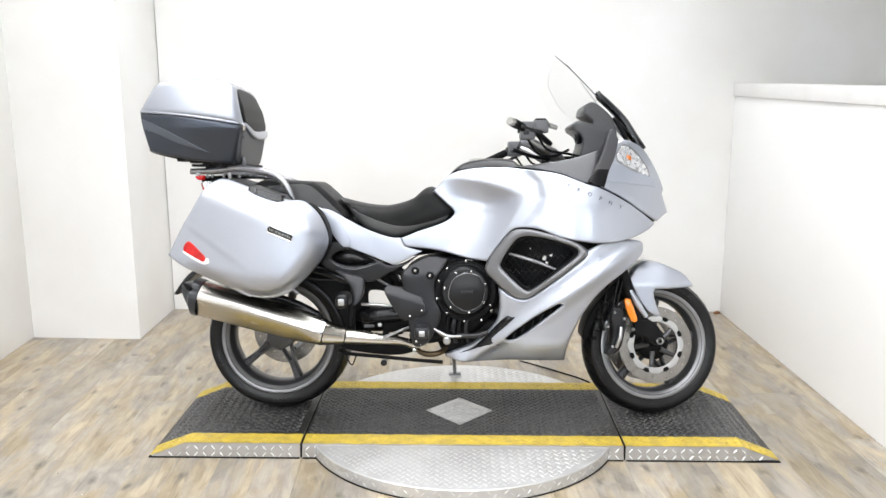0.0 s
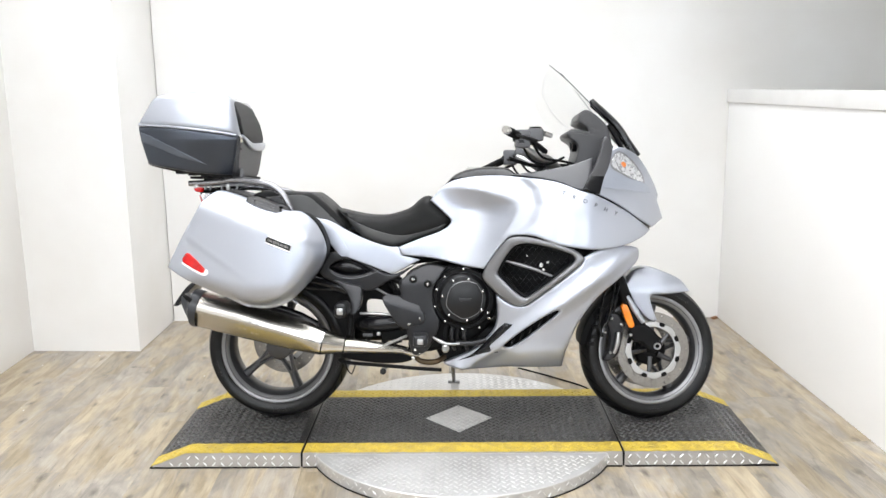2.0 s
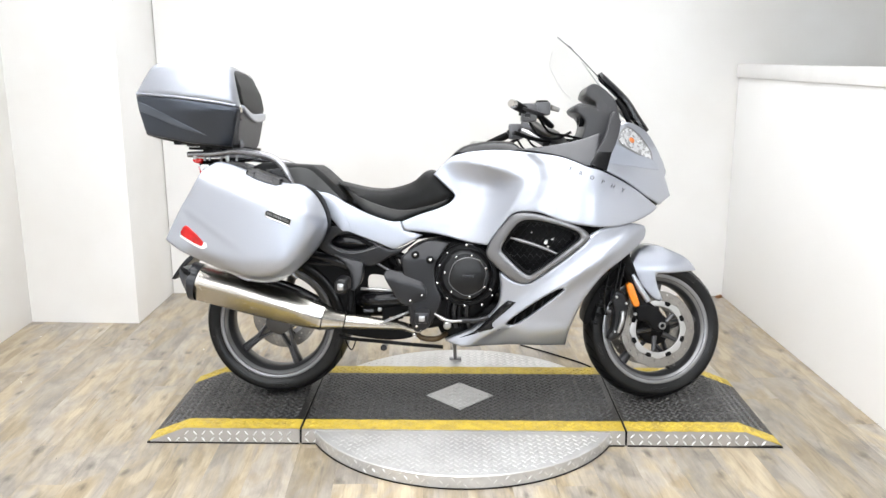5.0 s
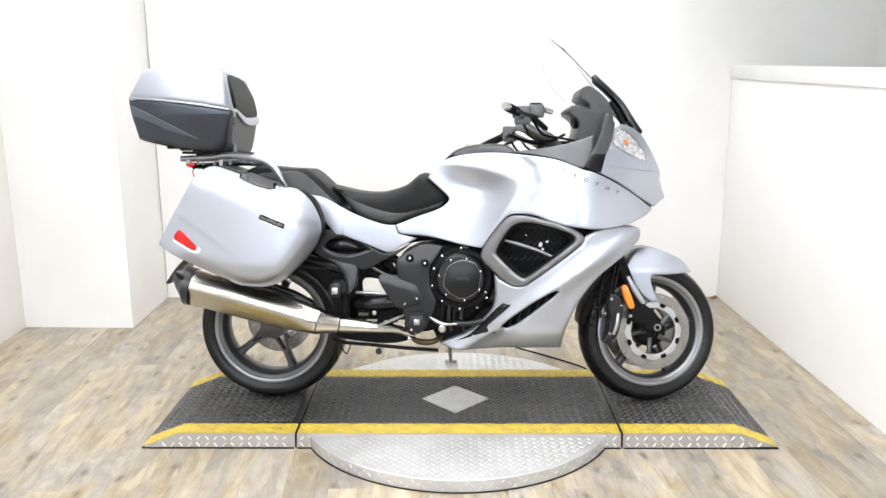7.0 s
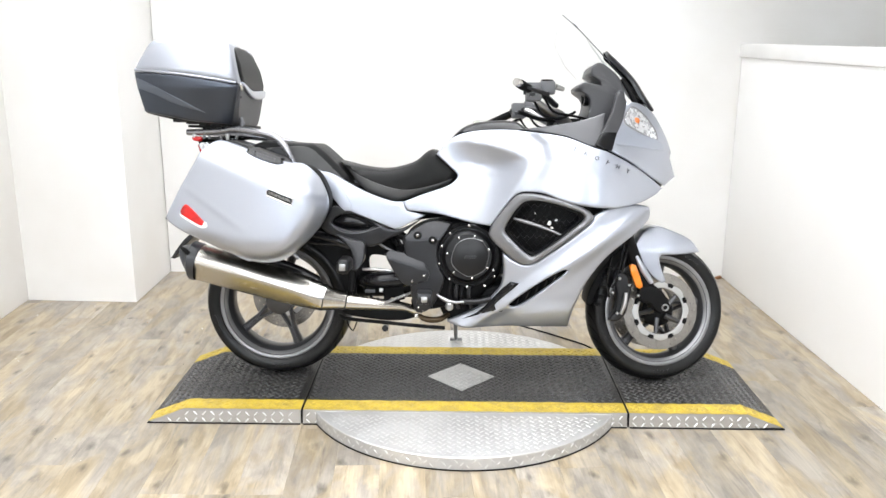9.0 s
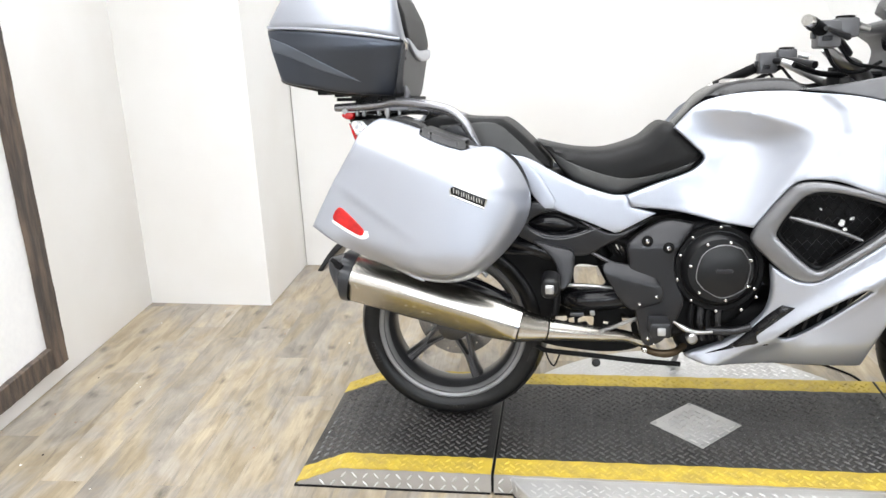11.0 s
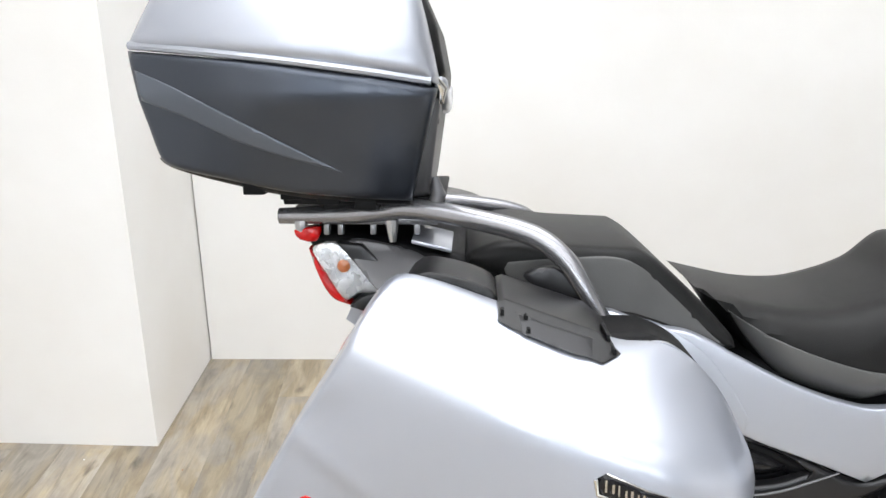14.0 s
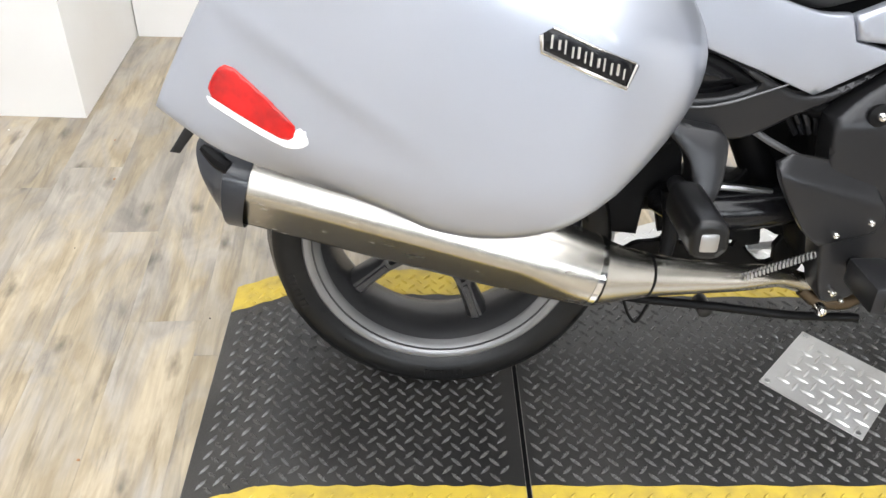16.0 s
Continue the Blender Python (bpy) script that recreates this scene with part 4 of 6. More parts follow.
tube("spring", [(-0.315 + 0.0011 * i + 0.0, -0.185 + 0.006 * math.cos(i * 1.25), 0.345 + 0.00045 * i + 0.006 * math.sin(i * 1.25)) for i in range(100)], 0.0016, ALU, bike, segs=6, step=0.01, label="bright coil spring")

# -- exhaust --
muffler = tube("muffler", [(-1.055, -0.170, 0.502), (-0.87, -0.184, 0.457), (-0.70, -0.196, 0.410), (-0.62, -0.202, 0.388), (-0.552, -0.206, 0.369)], [0.072, 0.073, 0.067, 0.061, 0.053], STEEL, bike, segs=44, label="brushed stainless steel muffler")
MUF = [(-1.055, -0.170, 0.502), (-0.87, -0.184, 0.457), (-0.70, -0.196, 0.410), (-0.62, -0.202, 0.388), (-0.552, -0.206, 0.369)]
MUR = (0.072, 0.073, 0.067, 0.061, 0.053)
flat_n = Vector((0.0, -0.81, -0.586))
for v in muffler.data.vertices:
    # the lower outer side of the muffler is flattened
    mx = [p[0] for p in MUF]
    c = Vector((v.co.x, float(np.interp(v.co.x, mx, [p[1] for p in MUF])), float(np.interp(v.co.x, mx, [p[2] for p in MUF]))))
    r = float(np.interp(v.co.x, mx, MUR))
    top = r * (0.80 + 0.20 * min(1.0, max(0.0, (v.co.x + 0.66) / 0.09)))
    out_by = (v.co - c).dot(flat_n)
    if out_by > top:
        v.co -= flat_n * (out_by - top) * 0.94
tube("muffler_ring", [(-0.557, -0.206, 0.3705), (-0.548, -0.206, 0.368)], [0.0545, 0.0540], CHROME, muffler, segs=44, step=0.002)
tube("muffler_cone", [(-0.551, -0.206, 0.3685), (-0.51, -0.200, 0.360), (-0.470, -0.192, 0.353)], [0.0525, 0.042, 0.0345], STEEL, muffler, segs=40, label="tapered stainless steel cone")
tube("clamp", [(-0.472, -0.1925, 0.3535), (-0.468, -0.1916, 0.3526)], [0.0352, 0.0348], BLACK, muffler, segs=36, step=0.003)
tube("exhaust_pipe", [(-0.467, -0.1913, 0.3525), (-0.40, -0.182, 0.344), (-0.31, -0.165, 0.333), (-0.235, -0.140, 0.320), (-0.18, -0.12, 0.295)], [0.0332, 0.027, 0.0215, 0.0170, 0.017], STEEL, muffler, segs=28, label="stainless steel link pipe")


def end_cap():
    """The flared plastic end of the muffler: long above, cut back below."""
    ax = (Vector((-1.055, -0.170, 0.502)) - Vector((-0.87, -0.184, 0.457))).normalized()
    up = (Vector((0, -0.35, 1)) - ax * ax.dot(Vector((0, -0.35, 1)))).normalized()
    sd = ax.cross(up)
    c = Vector((-1.038, -0.1715, 0.498))
    verts, faces, n = [], [], 36
    for f, r in ((0.0, 0.0745), (0.30, 0.0760), (0.34, 0.0725), (0.62, 0.0660), (0.9, 0.056), (1.0, 0.050), (0.96, 0.044), (0.6, 0.040)):
        for k in range(n):
            a = 2 * math.pi * k / n
            reach = 0.018 + f * (0.034 + 0.034 * math.sin(a)) if f else 0.0
            q = r if f < 0.5 else r * (0.93 + 0.07 * math.cos(2 * a))
            verts.append(c + ax * reach + (sd * math.cos(a) + up * math.sin(a)) * q)
    m = len(verts) // n
    for i in range(m - 1):
        for k in range(n):
            faces.append((i * n + k, i * n + (k + 1) % n, (i + 1) * n + (k + 1) % n, (i + 1) * n + k))
    faces.append(tuple((m - 1) * n + k for k in range(n)))
    return part("muffler_end_cap", verts, faces, GREYCAP, muffler, "dark grey plastic muffler end cap")


end_cap()
tube("cap_slot", [(-1.098, -0.213, 0.559), (-1.078, -0.229, 0.549), (-1.062, -0.236, 0.540)], [0.007, 0.011, 0.009], BLACK, muffler, segs=8, step=0.008)
tube("heat_shield", [(-0.95, -0.155, 0.530), (-0.80, -0.16, 0.490), (-0.66, -0.165, 0.447), (-0.58, -0.165, 0.415)], [0.04, 0.044, 0.040, 0.03], GLOSSB, muffler, segs=16, label="black heat shield over the muffler")
tube("header_pipe", [(-0.188, -0.130, 0.290), (-0.168, -0.135, 0.275), (-0.13, -0.137, 0.268), (-0.095, -0.130, 0.272), (-0.06, -0.10, 0.290)], [0.010, 0.011, 0.012, 0.0115, 0.011], BRONZE, bike, segs=18, label="heat-tinted brown exhaust header")
tube("stand_tube", [(-0.500, -0.115, 0.278), (-0.48, -0.12, 0.268), (-0.33, -0.13, 0.256), (-0.20, -0.14, 0.246), (-0.08, -0.13, 0.235)], 0.0075, BLACK, bike, segs=10, label="black centre stand tube")
tube("stand_hook", [(-0.475, -0.12, 0.268), (-0.462, -0.125, 0.235), (-0.448, -0.125, 0.22), (-0.432, -0.125, 0.255)], 0.0028, BLACK, bike, segs=6, step=0.008)
turned("stand_roller", [(0.02, 0), (0.02, 0.013), (-0.015, 0.013), (-0.018, 0.008), (-0.018, 0)], (-0.322, -0.08, 0.222), SATIN, bike, segs=18)
tube("side_stand", [(-0.04, 0.12, 0.27), (-0.035, 0.30, 0.13), (-0.033, 0.415, 0.062)], [0.010, 0.009, 0.008], GREYM, bike, segs=10, label="grey side stand")
tube("side_stand_foot", [(-0.06, 0.418, 0.058), (-0.005, 0.418, 0.058)], 0.009, ALU, bike, segs=8, label="bright foot of the side stand")

pillow("centre_stand", [(-0.50, 0.285), (-0.455, 0.335), (-0.41, 0.345), (-0.39, 0.385), (-0.30, 0.395), (-0.19, 0.39), (-0.165, 0.36), (-0.17, 0.285), (-0.25, 0.252), (-0.40, 0.258)], lambda x, z, d: 0.068, BLACK, bike, 0.056, edge=0.003, step=0.012, holes=[[(-0.404, 0.362), (-0.391, 0.366), (-0.388, 0.322), (-0.400, 0.320)], [(-0.376, 0.352), (-0.332, 0.364), (-0.334, 0.324), (-0.352, 0.342), (-0.376, 0.338)], [(-0.247, 0.368), (-0.222, 0.356), (-0.208, 0.354), (-0.219, 0.334), (-0.215, 0.307), (-0.236, 0.303), (-0.266, 0.334), (-0.244, 0.338)], [(-0.300, 0.345), (-0.284, 0.342), (-0.288, 0.333), (-0.302, 0.336)]], label="black folded centre stand and linkage")
# -- swing arm and rear frame --
tube("swing_arm", [(-0.20, 0.05, 0.37), (-0.40, 0.11, 0.36), (-0.60, 0.17, 0.335), (-0.768, 0.18, 0.313)], [0.045, 0.045, 0.048, 0.062], BLACK, bike, segs=18, label="black single-sided swing arm")
tube("swing_arm_link", [(-0.20, -0.10, 0.438), (-0.31, -0.11, 0.424), (-0.38, -0.10, 0.420), (-0.42, -0.05, 0.415)], [0.034, 0.035, 0.034, 0.026], GLOSSB, bike, segs=16, label="black swing arm pivot casting")
tube("link_rod", [(-0.41, -0.115, 0.468), (-0.34, -0.118, 0.466), (-0.27, -0.118, 0.458)], 0.006, ALU, bike, segs=8, label="bright suspension link rod")
tube("shock_absorber", [(-0.24, -0.04, 0.42), (-0.33, -0.02, 0.60), (-0.37, 0.0, 0.70)], 0.030, BLACK, bike, segs=16)
tube("brace_rod", [(-0.355, -0.155, 0.585), (-0.31, -0.16, 0.558), (-0.262, -0.165, 0.535)], 0.0055, GREYM, bike, segs=8, label="grey steel brace rod")
tube("frame_tube", [(-0.24, -0.14, 0.60), (-0.34, -0.15, 0.64), (-0.48, -0.15, 0.70), (-0.68, -0.14, 0.80)], 0.016, BLACK, bike, segs=10)
for k in range(5):
    tube("frame_bracket", [(-0.30 + 0.013 * k, -0.13, 0.62), (-0.285 + 0.013 * k, -0.15, 0.585), (-0.27 + 0.010 * k, -0.145, 0.565)], 0.0045, (BLACK, GLOSSB, SATIN)[k % 3], bike, segs=6)
tube("hugger", [(-0.90, 0.055, 0.625), (-0.82, 0.055, 0.645), (-0.72, 0.055, 0.645), (-0.60, 0.05, 0.60), (-0.50, 0.045, 0.53), (-0.45, 0.04, 0.45)], [0.016, 0.018, 0.018, 0.018, 0.018, 0.014], BLACK, bike, segs=12, flat=4.6, label="black rear hugger over the tyre")
tube("rear_inner", [(-0.68, -0.12, 0.63), (-0.58, -0.135, 0.605), (-0.50, -0.145, 0.585), (-0.45, -0.15, 0.565)], [0.020, 0.024, 0.026, 0.022], GLOSSB, bike, segs=14, label="black rear frame casting")
tube("pannier_mount", [(-0.66, -0.15, 0.585), (-0.56, -0.16, 0.575), (-0.47, -0.16, 0.572)], [0.007, 0.008, 0.007], GLOSSB, bike, segs=8)
hanger = pillow("passenger_hanger", [(-0.502, 0.612), (-0.472, 0.586), (-0.445, 0.556), (-0.434, 0.52), (-0.437, 0.485), (-0.42, 0.48), (-0.397, 0.508), (-0.389, 0.552), (-0.393, 0.584), (-0.441, 0.597)], lambda x, z, d: 0.205 + swell(d, 0.03, 0.004) + 0.30 * max(0.0, 0.60 - z), SATIN, bike, 0.180, edge=0.004, step=0.010, label="satin grey passenger footrest hanger")
pillow("rear_frame_plate", [(-0.66, 0.605), (-0.50, 0.630), (-0.28, 0.610), (-0.28, 0.514), (-0.383, 0.512), (-0.386, 0.430), (-0.388, 0.350, 1), (-0.409, 0.345, 1), (-0.424, 0.405, 1), (-0.440, 0.410, 1), (-0.445, 0.340, 1), (-0.53, 0.36), (-0.58, 0.50)], lambda x, z, d: 0.045, BLACK, bike, 0.030, edge=0.005, step=0.02, label="black inner plate of the rear frame")
peg = pillow("passenger_footrest", [(-0.477, 0.498), (-0.476, 0.532), (-0.468, 0.541), (-0.440, 0.539), (-0.431, 0.528), (-0.430, 0.497), (-0.438, 0.489), (-0.468, 0.489)], lambda x, z, d: 0.378, SATB, bike, 0.262, edge=0.009, step=0.008, label="folded black rubber passenger footrest")
box("footrest_tip", (-0.468, -0.3805, 0.500), (-0.443, -0.372, 0.527), ALU, peg, 0.006)
tube("footrest_arm", [(-0.445, -0.19, 0.505), (-0.448, -0.25, 0.507), (-0.452, -0.30, 0.509)], 0.013, SATIN, bike, segs=10)
tube("hanger_strut", [(-0.445, -0.180, 0.490), (-0.44, -0.19, 0.44), (-0.445, -0.20, 0.395)], [0.016, 0.013, 0.010], BLACK, bike, segs=10)
# added black sheet: closes the see-through gap so that it reads as deep shade
pillow("swing_arm_blocker", [(-0.395, 0.448), (-0.30, 0.452), (-0.285, 0.54), (-0.25, 0.56), (-0.19, 0.47), (-0.19, 0.40), (-0.24, 0.395), (-0.39, 0.395)], lambda x, z, d: 0.055, BLACK, bike, 0.03, edge=0.006, step=0.02, label="black sheet added to keep the gap inside the swing arm dark")
box("frame_plate", (-0.40, -0.12, 0.372), (-0.36, -0.105, 0.384), GREYM, bike, 0.004)
for bx, bz, w in ((-0.30, 0.405, 0.014), (-0.335, 0.385, 0.014)):
    box("linkage", (bx - w / 2, -0.13, bz - 0.008), (bx + w / 2, -0.10, bz + 0.008), ALU, bike, 0.004)

# -- bodywork --
def tank_shape(x, z, d):
    """The knee recess pressed into the tank's flank, with a soft upper lip."""
    rim_z = np.interp(x, [-0.05, 0.0, 0.08, 0.18, 0.22, 0.26], [0.975, 0.973, 0.961, 0.934, 0.917, 0.88])
    lip = np.clip((rim_z - z) / 0.085, 0, 1)
    lip = 1 - (1 - lip) ** 1.6
    ahead = np.clip((np.interp(z, [0.65, 0.72, 0.82, 0.88, 0.91, 0.95], [0.085, 0.130, 0.190, 0.224, 0.236, 0.215]) - x) / 0.19, 0, 1)
    ahead = 1 - (1 - ahead) ** 1.8
    fade = np.clip((x + 0.16) / 0.30, 0, 1)
    fade = fade * fade * (3 - 2 * fade)
    low = np.clip((z - 0.64) / 0.2, 0, 1)
    return -0.066 * lip * ahead * fade * (0.35 + 0.65 * low)


def body_shape(x, z, d):
    """The knee recess, and the soft step where the fairing stands proud of the tank."""
    arc = np.interp(z, [0.78, 0.84, 0.906, 0.967, 1.01], [0.20, 0.268, 0.297, 0.283, 0.235])
    step = np.clip((x - arc + 0.015) / 0.045, 0, 1)
    step = step * step * (3 - 2 * step)
    return tank_shape(x, z, d) + 0.012 * step


upper = skin("tank_and_upper_fairing", [(-0.118, 0.926, 1), (-0.053, 0.990), (0.028, 1.014), (0.150, 1.020), (0.240, 1.012), (0.303, 1.005), (0.376, 0.990), (0.465, 0.956), (0.520, 0.940), (0.628, 0.885), (0.700, 0.838), (0.752, 0.802, 1), (0.725, 0.782), (0.650, 0.752), (0.557, 0.734), (0.466, 0.737), (0.364, 0.756), (0.281, 0.786), (0.199, 0.785), (0.150, 0.737), (0.092, 0.655, 1), (0.013, 0.665), (-0.105, 0.694), (-0.232, 0.709, 1), (-0.245, 0.741, 1), (-0.166, 0.772), (-0.066, 0.809), (-0.035, 0.842), (-0.060, 0.872)],
            SILVER, 0.002, 0.02, edge=0.007, shape=body_shape, step=0.009, label="pearl silver tank flank and upper fairing")
pillow("tank_top", [(-0.115, 0.915), (-0.070, 0.975), (-0.015, 1.028), (0.040, 1.048), (0.120, 1.056), (0.190, 1.050), (0.225, 1.026), (0.30, 1.005), (0.30, 0.90), (0.10, 0.85), (-0.08, 0.86)], lambda x, z, d: girth(x, z) - 0.012 - 0.055 * min(1.0, max(0.0, (1.01 - z) / 0.03)) - 0.4 * max(0.0, z - 1.01), GLOSSB, bike, both=True, edge=0.03, step=0.016, label="black rubber-trimmed tank top")
turned("fuel_cap", [(0, 0), (0, 0.045), (0.008, 0.043), (0.012, 0.036), (0.012, 0)], (0.07, 0, 1.046), CHROME, bike, segs=32, axis="z", label="bright round fuel cap")
skin("tail_side_panel", [(-0.640, 0.882), (-0.578, 0.860), (-0.533, 0.853), (-0.498, 0.838), (-0.462, 0.817), (-0.377, 0.774), (-0.288, 0.744), (-0.244, 0.742, 1), (-0.232, 0.708, 1), (-0.160, 0.689, 1), (-0.272, 0.632, 1), (-0.356, 0.667), (-0.440, 0.700), (-0.500, 0.735), (-0.545, 0.800), (-0.62, 0.855)], SILVER, -0.005, 0.02, edge=0.0035, label="pearl silver side panel under the seat")
OVAL = [(-0.522, 0.660), (-0.497, 0.684), (-0.455, 0.695), (-0.405, 0.682), (-0.350, 0.648, 1), (-0.392, 0.632), (-0.446, 0.628), (-0.497, 0.641)]
skin("lower_side_panel", [(-0.560, 0.640), (-0.525, 0.715), (-0.495, 0.724), (-0.430, 0.698), (-0.356, 0.664), (-0.275, 0.632), (-0.170, 0.676, 1), (-0.240, 0.626), (-0.295, 0.600), (-0.335, 0.577), (-0.370, 0.566), (-0.430, 0.577), (-0.49, 0.597)], SATIN, -0.004, 0.02, holes=[OVAL], edge=0.006, label="dark grey panel with an oval scoop")

skin("panel_flange", [(-0.640, 0.876), (-0.598, 0.871), (-0.552, 0.855), (-0.510, 0.827), (-0.477, 0.788), (-0.456, 0.754), (-0.441, 0.720), (-0.463, 0.700), (-0.500, 0.735), (-0.545, 0.800), (-0.600, 0.850)], SILVER, -0.0035, 0.012, edge=0.003, label="raised silver flange along the pannier")


def scoop(x, z, d):
    """A groove along the rim round a rounded swell."""
    return girth(x, z) - 0.030 + swell(max(0.0, d - 0.010), 0.026, 0.020)


pillow("oval_scoop", [(-0.527, 0.660), (-0.499, 0.689), (-0.455, 0.700), (-0.403, 0.687), (-0.342, 0.648, 1), (-0.390, 0.627), (-0.446, 0.623), (-0.499, 0.636)], scoop, GLOSSB, bike, lambda x, z: girth(x, z) - 0.055, edge=0.003, step=0.006, label="glossy black oval scoop")
tube("scoop_rim", [(x, -girth(x, z) - 0.0005, z) for x, z in ((-0.516, 0.644), (-0.498, 0.632), (-0.471, 0.621), (-0.430, 0.617), (-0.390, 0.624), (-0.352, 0.637), (-0.314, 0.651))], [0.0012, 0.0018, 0.002, 0.002, 0.002, 0.0018, 0.0012], GREYM, bike, segs=6, step=0.01, label="light grey lower edge of the scoop")

seat_side = lambda x, z, d: 0.150 + 0.015 * math.sin(3.0 * (x + 0.5))
SEAT = [(-0.500, 0.893, 1), (-0.406, 0.871), (-0.340, 0.864), (-0.286, 0.868), (-0.202, 0.896), (-0.155, 0.934), (-0.132, 0.943), (-0.105, 0.932), (-0.044, 0.875), (-0.033, 0.845), (-0.067, 0.804), (-0.170, 0.767), (-0.261, 0.735), (-0.295, 0.737), (-0.387, 0.769), (-0.432, 0.815), (-0.465, 0.860)]
seat = pillow("rider_seat", SEAT, seat_side, SEATV, bike, both=True, edge=0.045, fall=0.06, step=0.014, label="black vinyl rider seat")
SEAT_LOOP = curve_through(SEAT, 0.012)


def on_seat(x, z, d):
    return seat_side(x, z, d) - float(rolled(away(np.array([[x, z]]), [SEAT_LOOP])[0], 0.045)) * 1.333 + 0.003


pillow("seat_flank", [(-0.462, 0.868, 1), (-0.400, 0.833), (-0.294, 0.795), (-0.225, 0.787), (-0.130, 0.806), (-0.055, 0.832, 1), (-0.075, 0.806), (-0.170, 0.773), (-0.261, 0.742), (-0.295, 0.743), (-0.380, 0.773), (-0.425, 0.815)], on_seat, SEATG, seat, 0.09, edge=0.002, step=0.010, label="grey vinyl seat flank")
pillion = pillow("passenger_seat", [(-0.832, 0.948), (-0.780, 0.972), (-0.690, 0.966), (-0.595, 0.961, 1), (-0.570, 0.946), (-0.512, 0.893), (-0.458, 0.834), (-0.452, 0.816, 1), (-0.475, 0.816), (-0.584, 0.853), (-0.68, 0.885), (-0.79, 0.922)], lambda x, z, d: 0.155, SEATV, bike, both=True, edge=0.018, fall=0.022, step=0.014, label="black vinyl passenger seat")
pillow("pillion_side", [(-0.785, 0.946, 1), (-0.69, 0.952), (-0.606, 0.947), (-0.553, 0.905), (-0.472, 0.824, 1), (-0.565, 0.848), (-0.68, 0.882), (-0.77, 0.912, 1)], lambda x, z, d: 0.1555, SEATG, pillion, 0.12, edge=0.004, step=0.012, label="grey vinyl seat flank")

LOWER = [(0.138, 0.556, 1), (0.199, 0.519), (0.242, 0.515), (0.274, 0.532), (0.452, 0.672), (0.473, 0.704), (0.537, 0.733), (0.612, 0.745), (0.690, 0.732), (0.698, 0.690), (0.640, 0.635), (0.531, 0.550), (0.462, 0.460), (0.425, 0.377), (0.410, 0.318), (0.405, 0.254, 1), (0.223, 0.252), (0.024, 0.242), (-0.051, 0.255), (-0.072, 0.268), (0.040, 0.325), (0.126, 0.409), (0.143, 0.468)]
skin("lower_fairing", LOWER, SILVER, 0.0, 0.02, edge=0.012, step=0.014,
     holes=[[(0.168, 0.350), (0.191, 0.343), (0.233, 0.368), (0.310, 0.432), (0.380, 0.496), (0.361, 0.497), (0.263, 0.434)]],
     shape=lambda x, z, d: 0.022 * math.exp(-((z - 0.46 - 0.72 * (x - 0.30)) / 0.035) ** 2) - 0.050 * max(0.0, (0.37 - z) / 0.12) ** 1.7 * min(1.0, max(0.0, (x + 0.02) / 0.2)) - 0.02 * max(0.0, (x - 0.25) / 0.15) * max(0.0, (0.40 - z) / 0.14), left=False, label="pearl silver lower fairing with a slot")
pillow("lower_fairing", [(x, max(z, 0.315 + 0.004 * k)) for k, (x, z, *_) in enumerate(LOWER) if not (z < 0.26 and 0.0 < x < 0.3)], lambda x, z, d: girth(x, z), SILVER, bike, lambda x, z: girth(x, z) - 0.02, edge=0.01, step=0.03, label="pearl silver lower fairing on the far side", left=True)
skin("slot_backing", [(0.150, 0.335), (0.20, 0.33), (0.40, 0.50), (0.35, 0.51), (0.24, 0.44)], BLACK, -0.045, 0.01, edge=0.003, left=False)
for k in range(5):
    sx = 0.20 + 0.035 * k
    tube("slot_rib", [(sx, -girth(sx, 0.40) + 0.03, 0.345 + 0.026 * k), (sx + 0.012, -girth(sx, 0.42) + 0.028, 0.385 + 0.026 * k)], 0.006, GLOSSB, bike, segs=6)
skin("air_deflector", [(-0.015, 0.279, 1), (0.048, 0.313), (0.146, 0.419, 1), (0.172, 0.443, 1), (0.204, 0.438, 1), (0.121, 0.348, 1), (0.148, 0.322, 1), (0.071, 0.305)], GLOSSB, 0.006, 0.02, edge=0.002, step=0.010, shape=lambda x, z, d: 0.012 * min(1, d / 0.012), label="black air deflector blade")
turned("fairing_screw", [(0, 0), (0, 0.010), (-0.003, 0.009), (-0.003, 0)], (0.018, -girth(0.018, 0.262) - 0.001, 0.266), ALU, bike, segs=16)
VENT_OUT = [(0.087, 0.634), (0.174, 0.765), (0.215, 0.784), (0.281, 0.780), (0.432, 0.734), (0.471, 0.701), (0.452, 0.673), (0.274, 0.533), (0.242, 0.516), (0.199, 0.519), (0.120, 0.580)]
VENT_IN = [(0.145, 0.646), (0.200, 0.739), (0.241, 0.758), (0.315, 0.750), (0.424, 0.716), (0.437, 0.695), (0.418, 0.673), (0.257, 0.547), (0.232, 0.553), (0.161, 0.619)]


def vent_lip(x, z, d):
    return 0.006 + 0.004 * min(1.0, d / 0.015)


vent = skin("side_vent", VENT_OUT, DKSILVER, 0.004, 0.03, holes=[VENT_IN], edge=0.006, step=0.010, shape=vent_lip, label="dark silver vent surround in the fairing")
inner = [(0.130, 0.640), (0.190, 0.755), (0.245, 0.772), (0.43, 0.730), (0.450, 0.695), (0.260, 0.535), (0.22, 0.535)]
skin("vent_rim", [(x + (0.29 - x) * 0.0, z) for x, z in VENT_IN], BLACK, -0.012, 0.03, holes=[[(0.29 + (x - 0.29) * 0.90, 0.655 + (z - 0.655) * 0.90) for x, z in VENT_IN]], edge=0.004, step=0.010, left=False, label="black inner rim of the vent")
skin("vent_backing", inner, BLACK, -0.11, 0.01, edge=0.003, left=False)
